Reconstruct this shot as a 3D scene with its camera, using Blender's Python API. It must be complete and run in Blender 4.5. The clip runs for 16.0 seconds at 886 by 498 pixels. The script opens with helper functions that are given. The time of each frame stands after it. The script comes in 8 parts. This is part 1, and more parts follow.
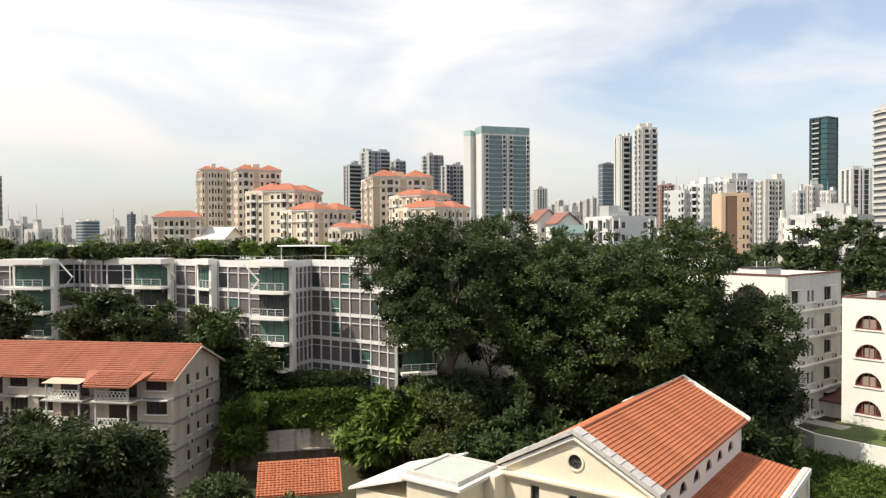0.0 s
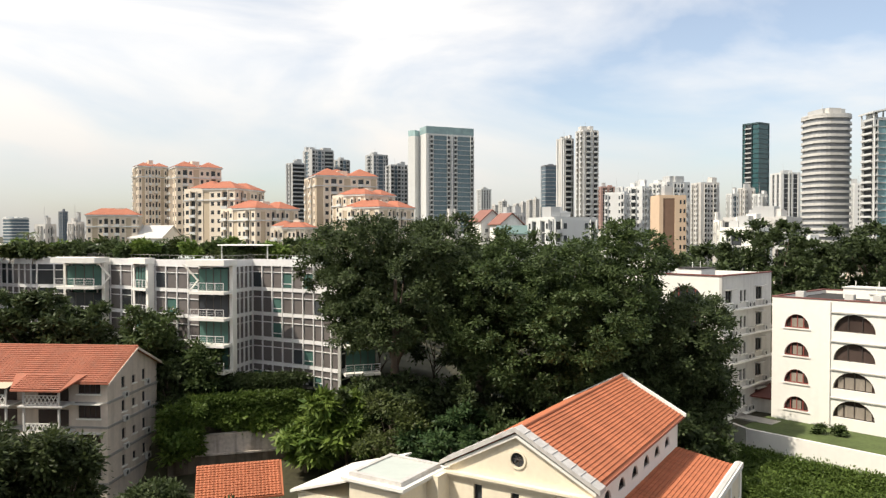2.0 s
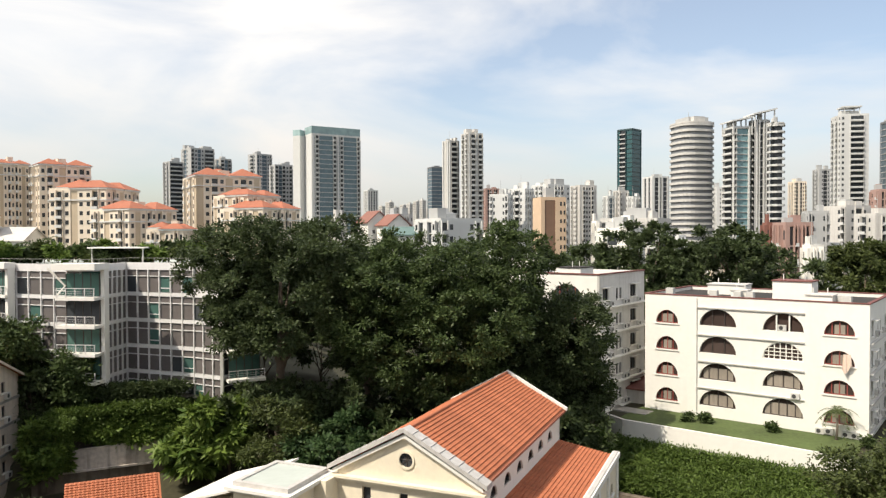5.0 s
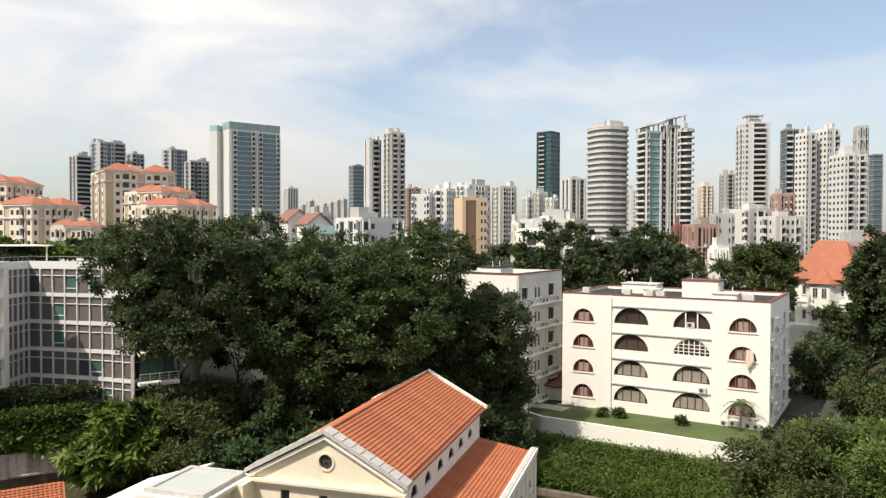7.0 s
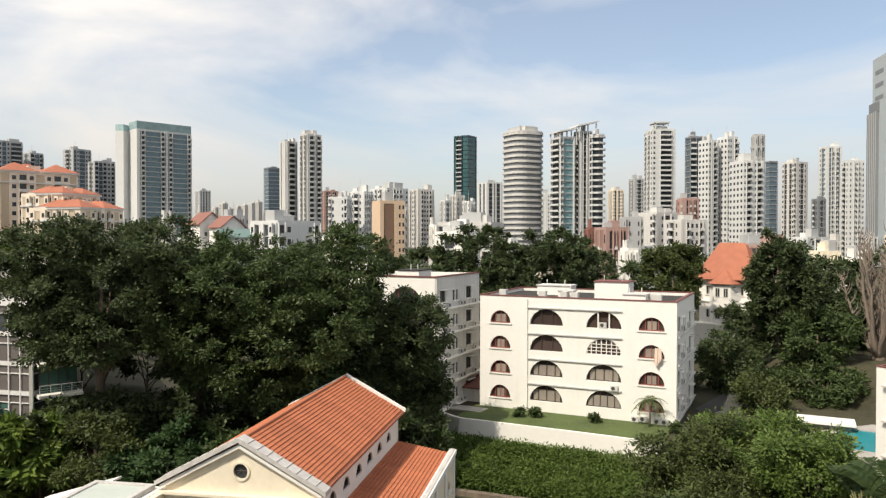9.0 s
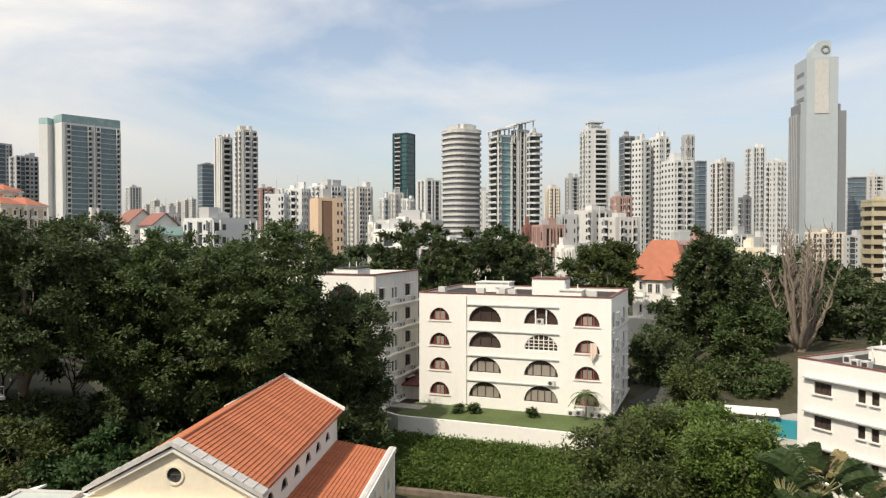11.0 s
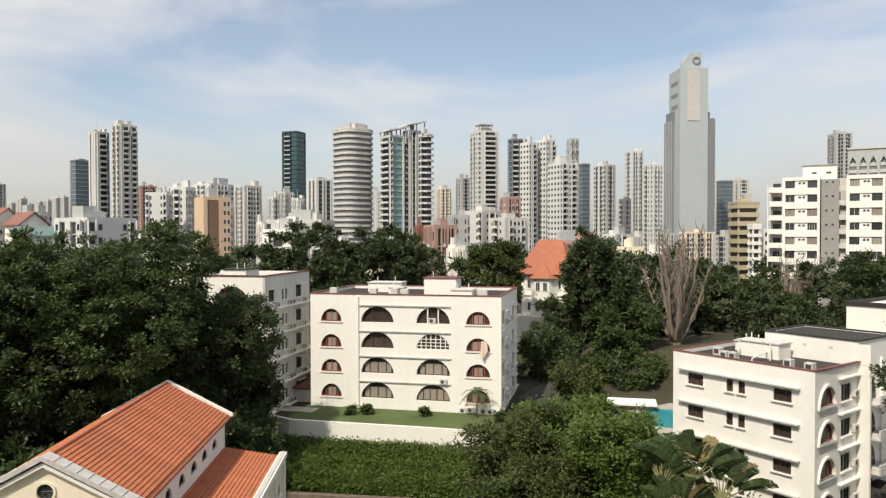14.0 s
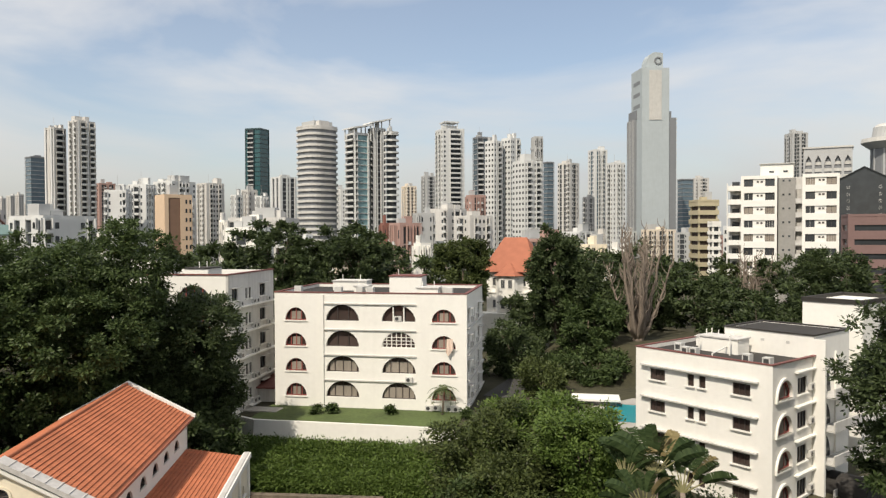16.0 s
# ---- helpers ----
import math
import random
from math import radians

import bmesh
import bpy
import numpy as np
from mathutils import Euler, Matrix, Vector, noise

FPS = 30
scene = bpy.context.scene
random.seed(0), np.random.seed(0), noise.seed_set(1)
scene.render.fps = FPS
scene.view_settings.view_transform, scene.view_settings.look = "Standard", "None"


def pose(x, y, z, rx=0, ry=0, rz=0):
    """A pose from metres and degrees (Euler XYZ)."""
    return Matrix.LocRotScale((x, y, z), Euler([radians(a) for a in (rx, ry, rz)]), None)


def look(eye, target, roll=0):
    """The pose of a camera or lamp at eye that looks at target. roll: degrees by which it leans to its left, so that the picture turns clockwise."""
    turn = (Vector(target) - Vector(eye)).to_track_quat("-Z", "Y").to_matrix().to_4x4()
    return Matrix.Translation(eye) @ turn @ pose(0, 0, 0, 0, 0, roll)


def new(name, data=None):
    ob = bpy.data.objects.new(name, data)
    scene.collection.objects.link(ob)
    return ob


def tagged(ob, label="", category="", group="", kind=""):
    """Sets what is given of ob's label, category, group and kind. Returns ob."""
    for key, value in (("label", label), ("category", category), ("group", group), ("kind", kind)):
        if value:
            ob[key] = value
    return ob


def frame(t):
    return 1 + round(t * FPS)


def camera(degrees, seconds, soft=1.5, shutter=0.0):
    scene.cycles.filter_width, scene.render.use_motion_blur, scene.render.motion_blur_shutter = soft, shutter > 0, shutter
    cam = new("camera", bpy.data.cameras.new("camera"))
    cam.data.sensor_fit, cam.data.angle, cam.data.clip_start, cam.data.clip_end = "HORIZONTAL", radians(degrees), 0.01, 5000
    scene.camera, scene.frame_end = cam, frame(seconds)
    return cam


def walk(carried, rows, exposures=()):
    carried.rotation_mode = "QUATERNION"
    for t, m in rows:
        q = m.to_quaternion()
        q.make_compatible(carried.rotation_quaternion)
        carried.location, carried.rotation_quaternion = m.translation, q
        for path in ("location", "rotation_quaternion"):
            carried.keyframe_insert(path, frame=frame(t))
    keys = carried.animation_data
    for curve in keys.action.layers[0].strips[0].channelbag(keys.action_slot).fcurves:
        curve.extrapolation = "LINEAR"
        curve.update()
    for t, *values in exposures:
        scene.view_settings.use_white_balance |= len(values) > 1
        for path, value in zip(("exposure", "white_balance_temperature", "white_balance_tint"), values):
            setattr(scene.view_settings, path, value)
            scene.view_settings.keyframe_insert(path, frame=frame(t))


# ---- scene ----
cam = camera(62.36, 16.0, soft=1.3)
EYE = 26.0
ROWS = [
    (0.0, -0.02, -1.22, 0.34),
    (0.5, -1.15, -1.25, 0.33),
    (1.0, -2.29, -1.26, 0.14),
    (1.5, -3.30, -1.25, -0.02),
    (2.0, -4.38, -1.24, 0.03),
    (2.5, -5.47, -1.22, 0.08),
    (3.0, -6.96, -1.18, -0.03),
    (3.5, -8.36, -1.16, -0.03),
    (6.0, -16.41, -1.26, -0.06),
    (6.5, -17.84, -1.30, -0.33),
    (7.0, -19.32, -1.21, -0.16),
    (7.5, -20.84, -1.07, -0.00),
    (8.0, -22.62, -1.02, -0.26),
    (8.5, -24.31, -0.97, -0.19),
    (11.0, -30.50, -1.14, 0.03),
    (11.5, -32.04, -1.21, -0.01),
    (12.0, -33.77, -1.24, 0.03),
    (12.5, -35.20, -1.26, -0.19),
    (13.0, -36.71, -1.29, -0.40),
    (13.5, -37.94, -1.24, -0.14),
    (14.0, -38.93, -1.14, 0.09),
    (14.5, -39.48, -1.08, 0.30),
    (15.0, -39.96, -1.13, 0.27),
    (15.5, -40.70, -1.23, 0.26),
    (16.0, -41.64, -1.31, 0.18),
]
# the camera pans from one spot high on a building
walk(cam, [(t, pose(0, 0, EYE, 90 + pitch, roll, yaw)) for t, yaw, pitch, roll in ROWS],
     exposures=[(0.0, 0.46, 6850, 10), (4.0, 0.44, 6850, 10), (8.0, 0.31, 6850, 10), (12.0, 0.21, 6850, 10), (16.0, 0.12, 6850, 10)])

# ---- light ----
SUN_AZ, SUN_EL = radians(-108), radians(52)      # compass angle from +y towards +x, and height
world = bpy.data.worlds.new("world")
scene.world = world
world.use_nodes = True
wn, wl = world.node_tree.nodes, world.node_tree.links
wn.clear()
w_out = wn.new("ShaderNodeOutputWorld")
w_bg = wn.new("ShaderNodeBackground")
w_bg.inputs["Strength"].default_value = 0.135
sky = wn.new("ShaderNodeTexSky")
sky.sky_type, sky.sun_disc = "NISHITA", False
sky.sun_elevation, sky.sun_rotation = SUN_EL, SUN_AZ
sky.air_density, sky.dust_density, sky.ozone_density = 1.0, 1.6, 1.5
coord = wn.new("ShaderNodeTexCoord")
w_map = wn.new("ShaderNodeMapping")
w_map.inputs["Scale"].default_value = (1.0, 1.0, 3.2)
w_map.inputs["Location"].default_value = (0.35, 0.1, 0.0)
cloud = wn.new("ShaderNodeTexNoise")
cloud.inputs["Scale"].default_value, cloud.inputs["Detail"].default_value = 1.9, 8.0
cloud.inputs["Roughness"].default_value, cloud.inputs["Distortion"].default_value = 0.52, 0.55
ramp = wn.new("ShaderNodeValToRGB")
ramp.color_ramp.elements[0].position, ramp.color_ramp.elements[1].position = 0.34, 0.62
ramp.color_ramp.elements[0].color, ramp.color_ramp.elements[1].color = (0.16, 0.16, 0.16, 1), (0.95, 0.97, 0.97, 1)
shade = wn.new("ShaderNodeTexNoise")
shade.inputs["Scale"].default_value, shade.inputs["Detail"].default_value = 1.3, 4.0
tone = wn.new("ShaderNodeValToRGB")
tone.color_ramp.elements[0].color, tone.color_ramp.elements[1].color = (0.80, 0.84, 0.90, 1), (1.0, 0.985, 0.97, 1)
tone.color_ramp.elements[0].position, tone.color_ramp.elements[1].position = 0.3, 0.62
scale = wn.new("ShaderNodeVectorMath")
scale.operation = "SCALE"
w_mix = wn.new("ShaderNodeMix")
w_mix.data_type = "RGBA"
wl.new(coord.outputs["Generated"], w_map.inputs["Vector"])
wl.new(w_map.outputs["Vector"], cloud.inputs["Vector"])
wl.new(w_map.outputs["Vector"], shade.inputs["Vector"])
wl.new(cloud.outputs["Fac"], ramp.inputs["Fac"])
wl.new(shade.outputs["Fac"], tone.inputs["Fac"])
# the cloud is greyer and dimmer low over the horizon, where one looks through more of it
sep = wn.new("ShaderNodeSeparateXYZ")
low = wn.new("ShaderNodeMapRange")
low.inputs["From Min"].default_value, low.inputs["From Max"].default_value = 0.0, 0.22
low.inputs["To Min"].default_value, low.inputs["To Max"].default_value = 4.0, 6.3
wl.new(coord.outputs["Generated"], sep.inputs["Vector"])
wl.new(sep.outputs["Z"], low.inputs["Value"])
wl.new(low.outputs["Result"], scale.inputs["Scale"])
wl.new(tone.outputs["Color"], scale.inputs[0])
wl.new(ramp.outputs["Color"], w_mix.inputs["Factor"])
wl.new(sky.outputs["Color"], w_mix.inputs["A"])
wl.new(scale.outputs["Vector"], w_mix.inputs["B"])
wl.new(w_mix.outputs["Result"], w_bg.inputs["Color"])
wl.new(w_bg.outputs["Background"], w_out.inputs["Surface"])
sun = new("sun", bpy.data.lights.new("sun", "SUN"))
sun.data.energy, sun.data.angle, sun.data.color = 3.9, radians(0.6), (1.0, 0.93, 0.82)
sun.matrix_world = look((0, 0, 80), (-math.sin(SUN_AZ) * math.cos(SUN_EL), -math.cos(SUN_AZ) * math.cos(SUN_EL), 80 - math.sin(SUN_EL)))

# ---- materials ----
def nodes_of(name):
    m = bpy.data.materials.new(name)
    m.use_nodes = True
    return m, m.node_tree.nodes, m.node_tree.links, m.node_tree.nodes["Principled BSDF"]


def coat(name, color, rough=0.7, vary=0.12, big=0.15, fine=3.0, streak=0.0, bump=0.15, metal=0.0, island=0.0, single=0.0, dirt=(0.18, 0.16, 0.13)):
    """A surface with stains (big scale), grain (fine scale), rain streaks and fine relief."""
    m, n, l, b = nodes_of(name)
    co = n.new("ShaderNodeTexCoord")
    geo = n.new("ShaderNodeNewGeometry")
    obj = n.new("ShaderNodeObjectInfo")
    n1 = n.new("ShaderNodeTexNoise")
    n1.inputs["Scale"].default_value, n1.inputs["Detail"].default_value = big, 5
    n2 = n.new("ShaderNodeTexNoise")
    n2.inputs["Scale"].default_value, n2.inputs["Detail"].default_value = fine, 4
    l.new(geo.outputs["Position"], n1.inputs["Vector"])
    l.new(geo.outputs["Position"], n2.inputs["Vector"])
    add = n.new("ShaderNodeMath")
    add.operation = "ADD"
    l.new(n1.outputs["Fac"], add.inputs[0])
    l.new(n2.outputs["Fac"], add.inputs[1])
    last = add.outputs[0]
    for amount, source in ((island, geo.outputs["Random Per Island"]), (single, obj.outputs["Random"])):
        if amount:
            mul = n.new("ShaderNodeMath")
            mul.operation, mul.inputs[1].default_value = "MULTIPLY", amount
            l.new(source, mul.inputs[0])
            plus = n.new("ShaderNodeMath")
            plus.operation = "ADD"
            l.new(last, plus.inputs[0])
            l.new(mul.outputs[0], plus.inputs[1])
            last = plus.outputs[0]
    rng = n.new("ShaderNodeMapRange")
    rng.inputs["From Min"].default_value, rng.inputs["From Max"].default_value = 0.6, 1.4 + island + single
    rng.inputs["To Min"].default_value, rng.inputs["To Max"].default_value = 1 - vary, 1 + vary
    l.new(last, rng.inputs["Value"])
    mulc = n.new("ShaderNodeVectorMath")
    mulc.operation = "SCALE"
    mulc.inputs[0].default_value = color[:3]
    l.new(rng.outputs["Result"], mulc.inputs["Scale"])
    out = mulc.outputs["Vector"]
    if streak:
        mp = n.new("ShaderNodeMapping")
        mp.inputs["Scale"].default_value = (1.3, 1.3, 0.09)
        n3 = n.new("ShaderNodeTexNoise")
        n3.inputs["Scale"].default_value, n3.inputs["Detail"].default_value = 1.0, 6
        l.new(geo.outputs["Position"], mp.inputs["Vector"])
        l.new(mp.outputs["Vector"], n3.inputs["Vector"])
        r3 = n.new("ShaderNodeMapRange")
        r3.inputs["From Min"].default_value, r3.inputs["From Max"].default_value = 0.5, 0.78
        r3.inputs["To Max"].default_value = streak
        l.new(n3.outputs["Fac"], r3.inputs["Value"])
        mx = n.new("ShaderNodeMix")
        mx.data_type = "RGBA"
        mx.inputs["B"].default_value = (*dirt, 1)
        l.new(r3.outputs["Result"], mx.inputs["Factor"])
        l.new(out, mx.inputs["A"])
        out = mx.outputs["Result"]
    l.new(out, b.inputs["Base Color"])
    b.inputs["Roughness"].default_value, b.inputs["Metallic"].default_value = rough, metal
    if bump:
        bp = n.new("ShaderNodeBump")
        bp.inputs["Strength"].default_value, bp.inputs["Distance"].default_value = bump, 0.03
        l.new(n2.outputs["Fac"], bp.inputs["Height"])
        l.new(bp.outputs["Normal"], b.inputs["Normal"])
    return m


def pane_mat(name, color, rough=0.06, single=0.5):
    """Window glass over a dim room: dark, glossy, a little different from pane to pane."""
    m, n, l, b = nodes_of(name)
    obj = n.new("ShaderNodeObjectInfo")
    geo = n.new("ShaderNodeNewGeometry")
    nz = n.new("ShaderNodeTexNoise")
    nz.inputs["Scale"].default_value = 0.35
    l.new(geo.outputs["Position"], nz.inputs["Vector"])
    add = n.new("ShaderNodeMath")
    add.operation = "ADD"
    l.new(obj.outputs["Random"], add.inputs[0])
    l.new(nz.outputs["Fac"], add.inputs[1])
    rng = n.new("ShaderNodeMapRange")
    rng.inputs["From Max"].default_value = 1.7
    rng.inputs["To Min"].default_value, rng.inputs["To Max"].default_value = 1 - single, 1 + single
    l.new(add.outputs[0], rng.inputs["Value"])
    mu = n.new("ShaderNodeVectorMath")
    mu.operation = "SCALE"
    mu.inputs[0].default_value = color
    l.new(rng.outputs["Result"], mu.inputs["Scale"])
    l.new(mu.outputs["Vector"], b.inputs["Base Color"])
    b.inputs["Roughness"].default_value = rough
    b.inputs["IOR"].default_value, b.inputs["Specular IOR Level"].default_value = 1.5, 0.3
    return m


def leaf_mat(name, color, tip, rough=0.5, trans=0.3):
    """Leaves: colour differs from leaf to leaf and from bough to bough, some light comes through."""
    m, n, l, b = nodes_of(name)
    geo = n.new("ShaderNodeNewGeometry")
    nz = n.new("ShaderNodeTexNoise")
    nz.inputs["Scale"].default_value, nz.inputs["Detail"].default_value = 0.35, 3
    l.new(geo.outputs["Position"], nz.inputs["Vector"])
    add = n.new("ShaderNodeMath")
    add.operation = "ADD"
    l.new(geo.outputs["Random Per Island"], add.inputs[0])
    l.new(nz.outputs["Fac"], add.inputs[1])
    rg = n.new("ShaderNodeMapRange")
    rg.inputs["From Min"].default_value, rg.inputs["From Max"].default_value = 0.45, 1.45
    l.new(add.outputs[0], rg.inputs["Value"])
    mx = n.new("ShaderNodeMix")
    mx.data_type = "RGBA"
    mx.inputs["A"].default_value, mx.inputs["B"].default_value = (*color, 1), (*tip, 1)
    l.new(rg.outputs["Result"], mx.inputs["Factor"])
    l.new(mx.outputs["Result"], b.inputs["Base Color"])
    b.inputs["Roughness"].default_value, b.inputs["Specular IOR Level"].default_value = rough, 0.22
    tr = n.new("ShaderNodeBsdfTranslucent")
    l.new(mx.outputs["Result"], tr.inputs["Color"])
    ms = n.new("ShaderNodeMixShader")
    ms.inputs[0].default_value = trans
    l.new(b.outputs[0], ms.inputs[1])
    l.new(tr.outputs[0], ms.inputs[2])
    l.new(ms.outputs[0], n["Material Output"].inputs["Surface"])
    return m


WHITE = coat("white_paint", (0.80, 0.78, 0.725), 0.75, 0.04, 0.2, 2.0, 0.05, 0.08)
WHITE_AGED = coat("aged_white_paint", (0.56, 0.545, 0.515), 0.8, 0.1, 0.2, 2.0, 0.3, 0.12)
CREAM = coat("cream_paint", (0.78, 0.70, 0.55), 0.75, 0.07, 0.25, 3.0, 0.12, 0.12)
BUFF = coat("buff_paint", (0.60, 0.52, 0.44), 0.8, 0.12, 0.2, 2.0, 0.35, 0.12)
BEIGE = coat("beige_render", (0.72, 0.635, 0.525), 0.8, 0.08, 0.05, 0.6, 0.08, 0.0)
BEIGE_DARK = coat("ochre_render", (0.50, 0.41, 0.30), 0.8, 0.08, 0.05, 0.6, 0.0, 0.0)
TILE = coat("terracotta_tile", (0.385, 0.125, 0.058), 0.8, 0.22, 0.35, 4.0, 0.0, 0.2, island=0.5)
TILE_OLD = coat("faded_terracotta_tile", (0.33, 0.115, 0.068), 0.85, 0.25, 0.3, 3.0, 0.25, 0.2, island=0.4)
TILE_FAR = coat("far_terracotta", (0.35, 0.125, 0.072), 0.85, 0.15, 0.1, 0.8, 0.0, 0.0)
LEAD = coat("lead_coping", (0.52, 0.50, 0.475), 0.55, 0.2, 0.6, 3.0, 0.2, 0.1)
ROOF_GREY = coat("grey_flat_roof", (0.46, 0.50, 0.46), 0.6, 0.08, 0.3, 2.0, 0.0, 0.05)
ROOF_DARK = coat("dark_roof_felt", (0.032, 0.029, 0.026), 0.9, 0.3, 0.4, 2.0)
COPING_RED = coat("red_brown_coping", (0.17, 0.06, 0.05), 0.7, 0.2, 0.5, 3.0)
CONCRETE = coat("stained_concrete", (0.54, 0.47, 0.41), 0.9, 0.3, 0.35, 2.5, 0.7, 0.3, dirt=(0.03, 0.022, 0.018))
CONC_LIGHT = coat("pale_concrete", (0.52, 0.51, 0.48), 0.8, 0.1, 0.03, 0.4, 0.15, 0.0)
GREY_WALL = coat("grey_paint", (0.30, 0.29, 0.27), 0.8, 0.12, 0.2, 1.5, 0.2, 0.05)
STEEL = coat("light_steel_frame", (0.72, 0.71, 0.70), 0.5, 0.08, 0.3, 3.0, 0.08, 0.0)
PANEL = coat("grey_brown_panel", (0.135, 0.12, 0.115), 0.45, 0.2, 0.2, 2.0, 0.0, 0.0, single=0.6)
RED_FRAME = coat("red_window_frame", (0.27, 0.06, 0.048), 0.6, 0.15, 0.5, 4.0)
DARK_FRAME = coat("dark_window_frame", (0.05, 0.04, 0.035), 0.5, 0.15, 0.5, 4.0)
CURTAIN = coat("curtain_cloth", (0.27, 0.235, 0.195), 0.9, 0.2, 0.5, 6.0, single=0.5)
CLOTH = coat("pale_cloth", (0.75, 0.60, 0.50), 0.9, 0.1, 0.5, 6.0)
ACUNIT = coat("air_conditioner_case", (0.55, 0.54, 0.51), 0.6, 0.1, 0.5, 4.0, 0.1)
FAN = coat("dark_grille", (0.05, 0.05, 0.05), 0.6, 0.1, 0.5, 4.0)
BARK = coat("bark", (0.13, 0.10, 0.075), 0.95, 0.3, 0.6, 5.0, 0.0, 0.6)
BARK_PALE = coat("pale_bark", (0.21, 0.17, 0.135), 0.95, 0.25, 0.5, 4.0, 0.0, 0.5)
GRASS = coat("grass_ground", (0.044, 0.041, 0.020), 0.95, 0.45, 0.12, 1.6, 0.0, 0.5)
LAWN = coat("lawn", (0.075, 0.105, 0.03), 0.95, 0.35, 0.3, 3.0, 0.0, 0.5)
ASPHALT = coat("asphalt", (0.06, 0.058, 0.055), 0.9, 0.2, 0.3, 4.0)
PAVING = coat("paving", (0.36, 0.34, 0.31), 0.85, 0.2, 0.4, 3.0, 0.0, 0.2)
PINK_WALL = coat("pink_brick_render", (0.38, 0.25, 0.215), 0.85, 0.12, 0.06, 0.6)
RED_BRICK = coat("brown_red_wall", (0.24, 0.11, 0.085), 0.85, 0.12, 0.06, 0.6)
GOLD = coat("gold_cladding", (0.43, 0.375, 0.25), 0.5, 0.12, 0.06, 0.6)
TAN = coat("tan_wall", (0.62, 0.46, 0.32), 0.8, 0.06, 0.05, 0.6)
BROWN = coat("brown_fins", (0.20, 0.12, 0.08), 0.8, 0.1, 0.05, 0.6)
MAUVE = coat("mauve_wall", (0.20, 0.125, 0.115), 0.8, 0.1, 0.05, 0.6)
TOWER_WHITE = coat("tower_white", (0.60, 0.605, 0.59), 0.7, 0.05, 0.03, 0.5, 0.06, 0.0)
TOWER_GREY = coat("tower_grey", (0.42, 0.425, 0.42), 0.7, 0.06, 0.03, 0.5, 0.06, 0.0)
TOWER_DARK = coat("tower_dark_grey", (0.20, 0.21, 0.22), 0.6, 0.08, 0.03, 0.5, 0.0, 0.0)
GREEN_FRAME = coat("sea_green_cladding", (0.11, 0.18, 0.17), 0.45, 0.08, 0.03, 0.5, 0.0, 0.0)
GLASS = pane_mat("dark_window_glass", (0.045, 0.05, 0.055))
GLASS_GREEN = pane_mat("green_window_glass", (0.06, 0.12, 0.105))
GLASS_BLUE = pane_mat("blue_grey_glass", (0.10, 0.14, 0.17), 0.12)
GLASS_SEA = pane_mat("sea_green_glass", (0.15, 0.25, 0.27), 0.15)
GLASS_TEAL = pane_mat("dark_teal_glass", (0.032, 0.078, 0.084), 0.1)
GLASS_PALE = pane_mat("pale_sea_green_glass", (0.30, 0.42, 0.42), 0.2)
GLASS_GREY = pane_mat("grey_blue_glass", (0.13, 0.19, 0.215), 0.2)
TEAL_FRAME = coat("dark_teal_cladding", (0.045, 0.08, 0.085), 0.45, 0.08, 0.03, 0.5, 0.0, 0.0)
GLASS_BROWN = pane_mat("brown_window_glass", (0.055, 0.04, 0.035))
POOL = pane_mat("pool_water", (0.03, 0.24, 0.28), 0.08, 0.1)
PALM_DEEP = leaf_mat("deep_palm_leaf", (0.021, 0.040, 0.015), (0.068, 0.100, 0.040), 0.3)
LEAF_DARK = leaf_mat("dark_foliage", (0.034, 0.050, 0.021), (0.082, 0.112, 0.043))
LEAF_MID = leaf_mat("mid_foliage", (0.035, 0.056, 0.020), (0.088, 0.126, 0.042))
LEAF_HEDGE = leaf_mat("hedge_foliage", (0.045, 0.08, 0.014), (0.13, 0.19, 0.045))
SHAFT = coat("cool_pale_concrete", (0.41, 0.455, 0.47), 0.7, 0.06, 0.02, 0.3, 0.1, 0.0)
LEAF_BRIGHT = leaf_mat("bright_foliage", (0.052, 0.098, 0.018), (0.165, 0.232, 0.05))
LEAF_OLIVE = leaf_mat("olive_foliage", (0.036, 0.050, 0.016), (0.102, 0.128, 0.040))
LEAF_BLUE = leaf_mat("blue_green_foliage", (0.025, 0.055, 0.02), (0.075, 0.125, 0.045))
PALM_LEAF = leaf_mat("palm_leaf", (0.045, 0.07, 0.022), (0.16, 0.19, 0.08), 0.3)
# dark leaves, with the shade over the lower-left trees put into their colour
LEAF_SHADED = leaf_mat("shade_darkened_foliage", (0.024, 0.036, 0.013), (0.062, 0.082, 0.027))
PALM_STALK = leaf_mat("pale_leaf_stalk", (0.22, 0.21, 0.09), (0.36, 0.34, 0.18), 0.5)
STAINED = coat("mouldy_concrete", (0.15, 0.12, 0.09), 0.9, 0.35, 0.6, 1.2, 0.9, 0.3, dirt=(0.03, 0.027, 0.02))
PALM_DRY = leaf_mat("dry_palm_leaf", (0.20, 0.16, 0.07), (0.32, 0.26, 0.13), 0.6)


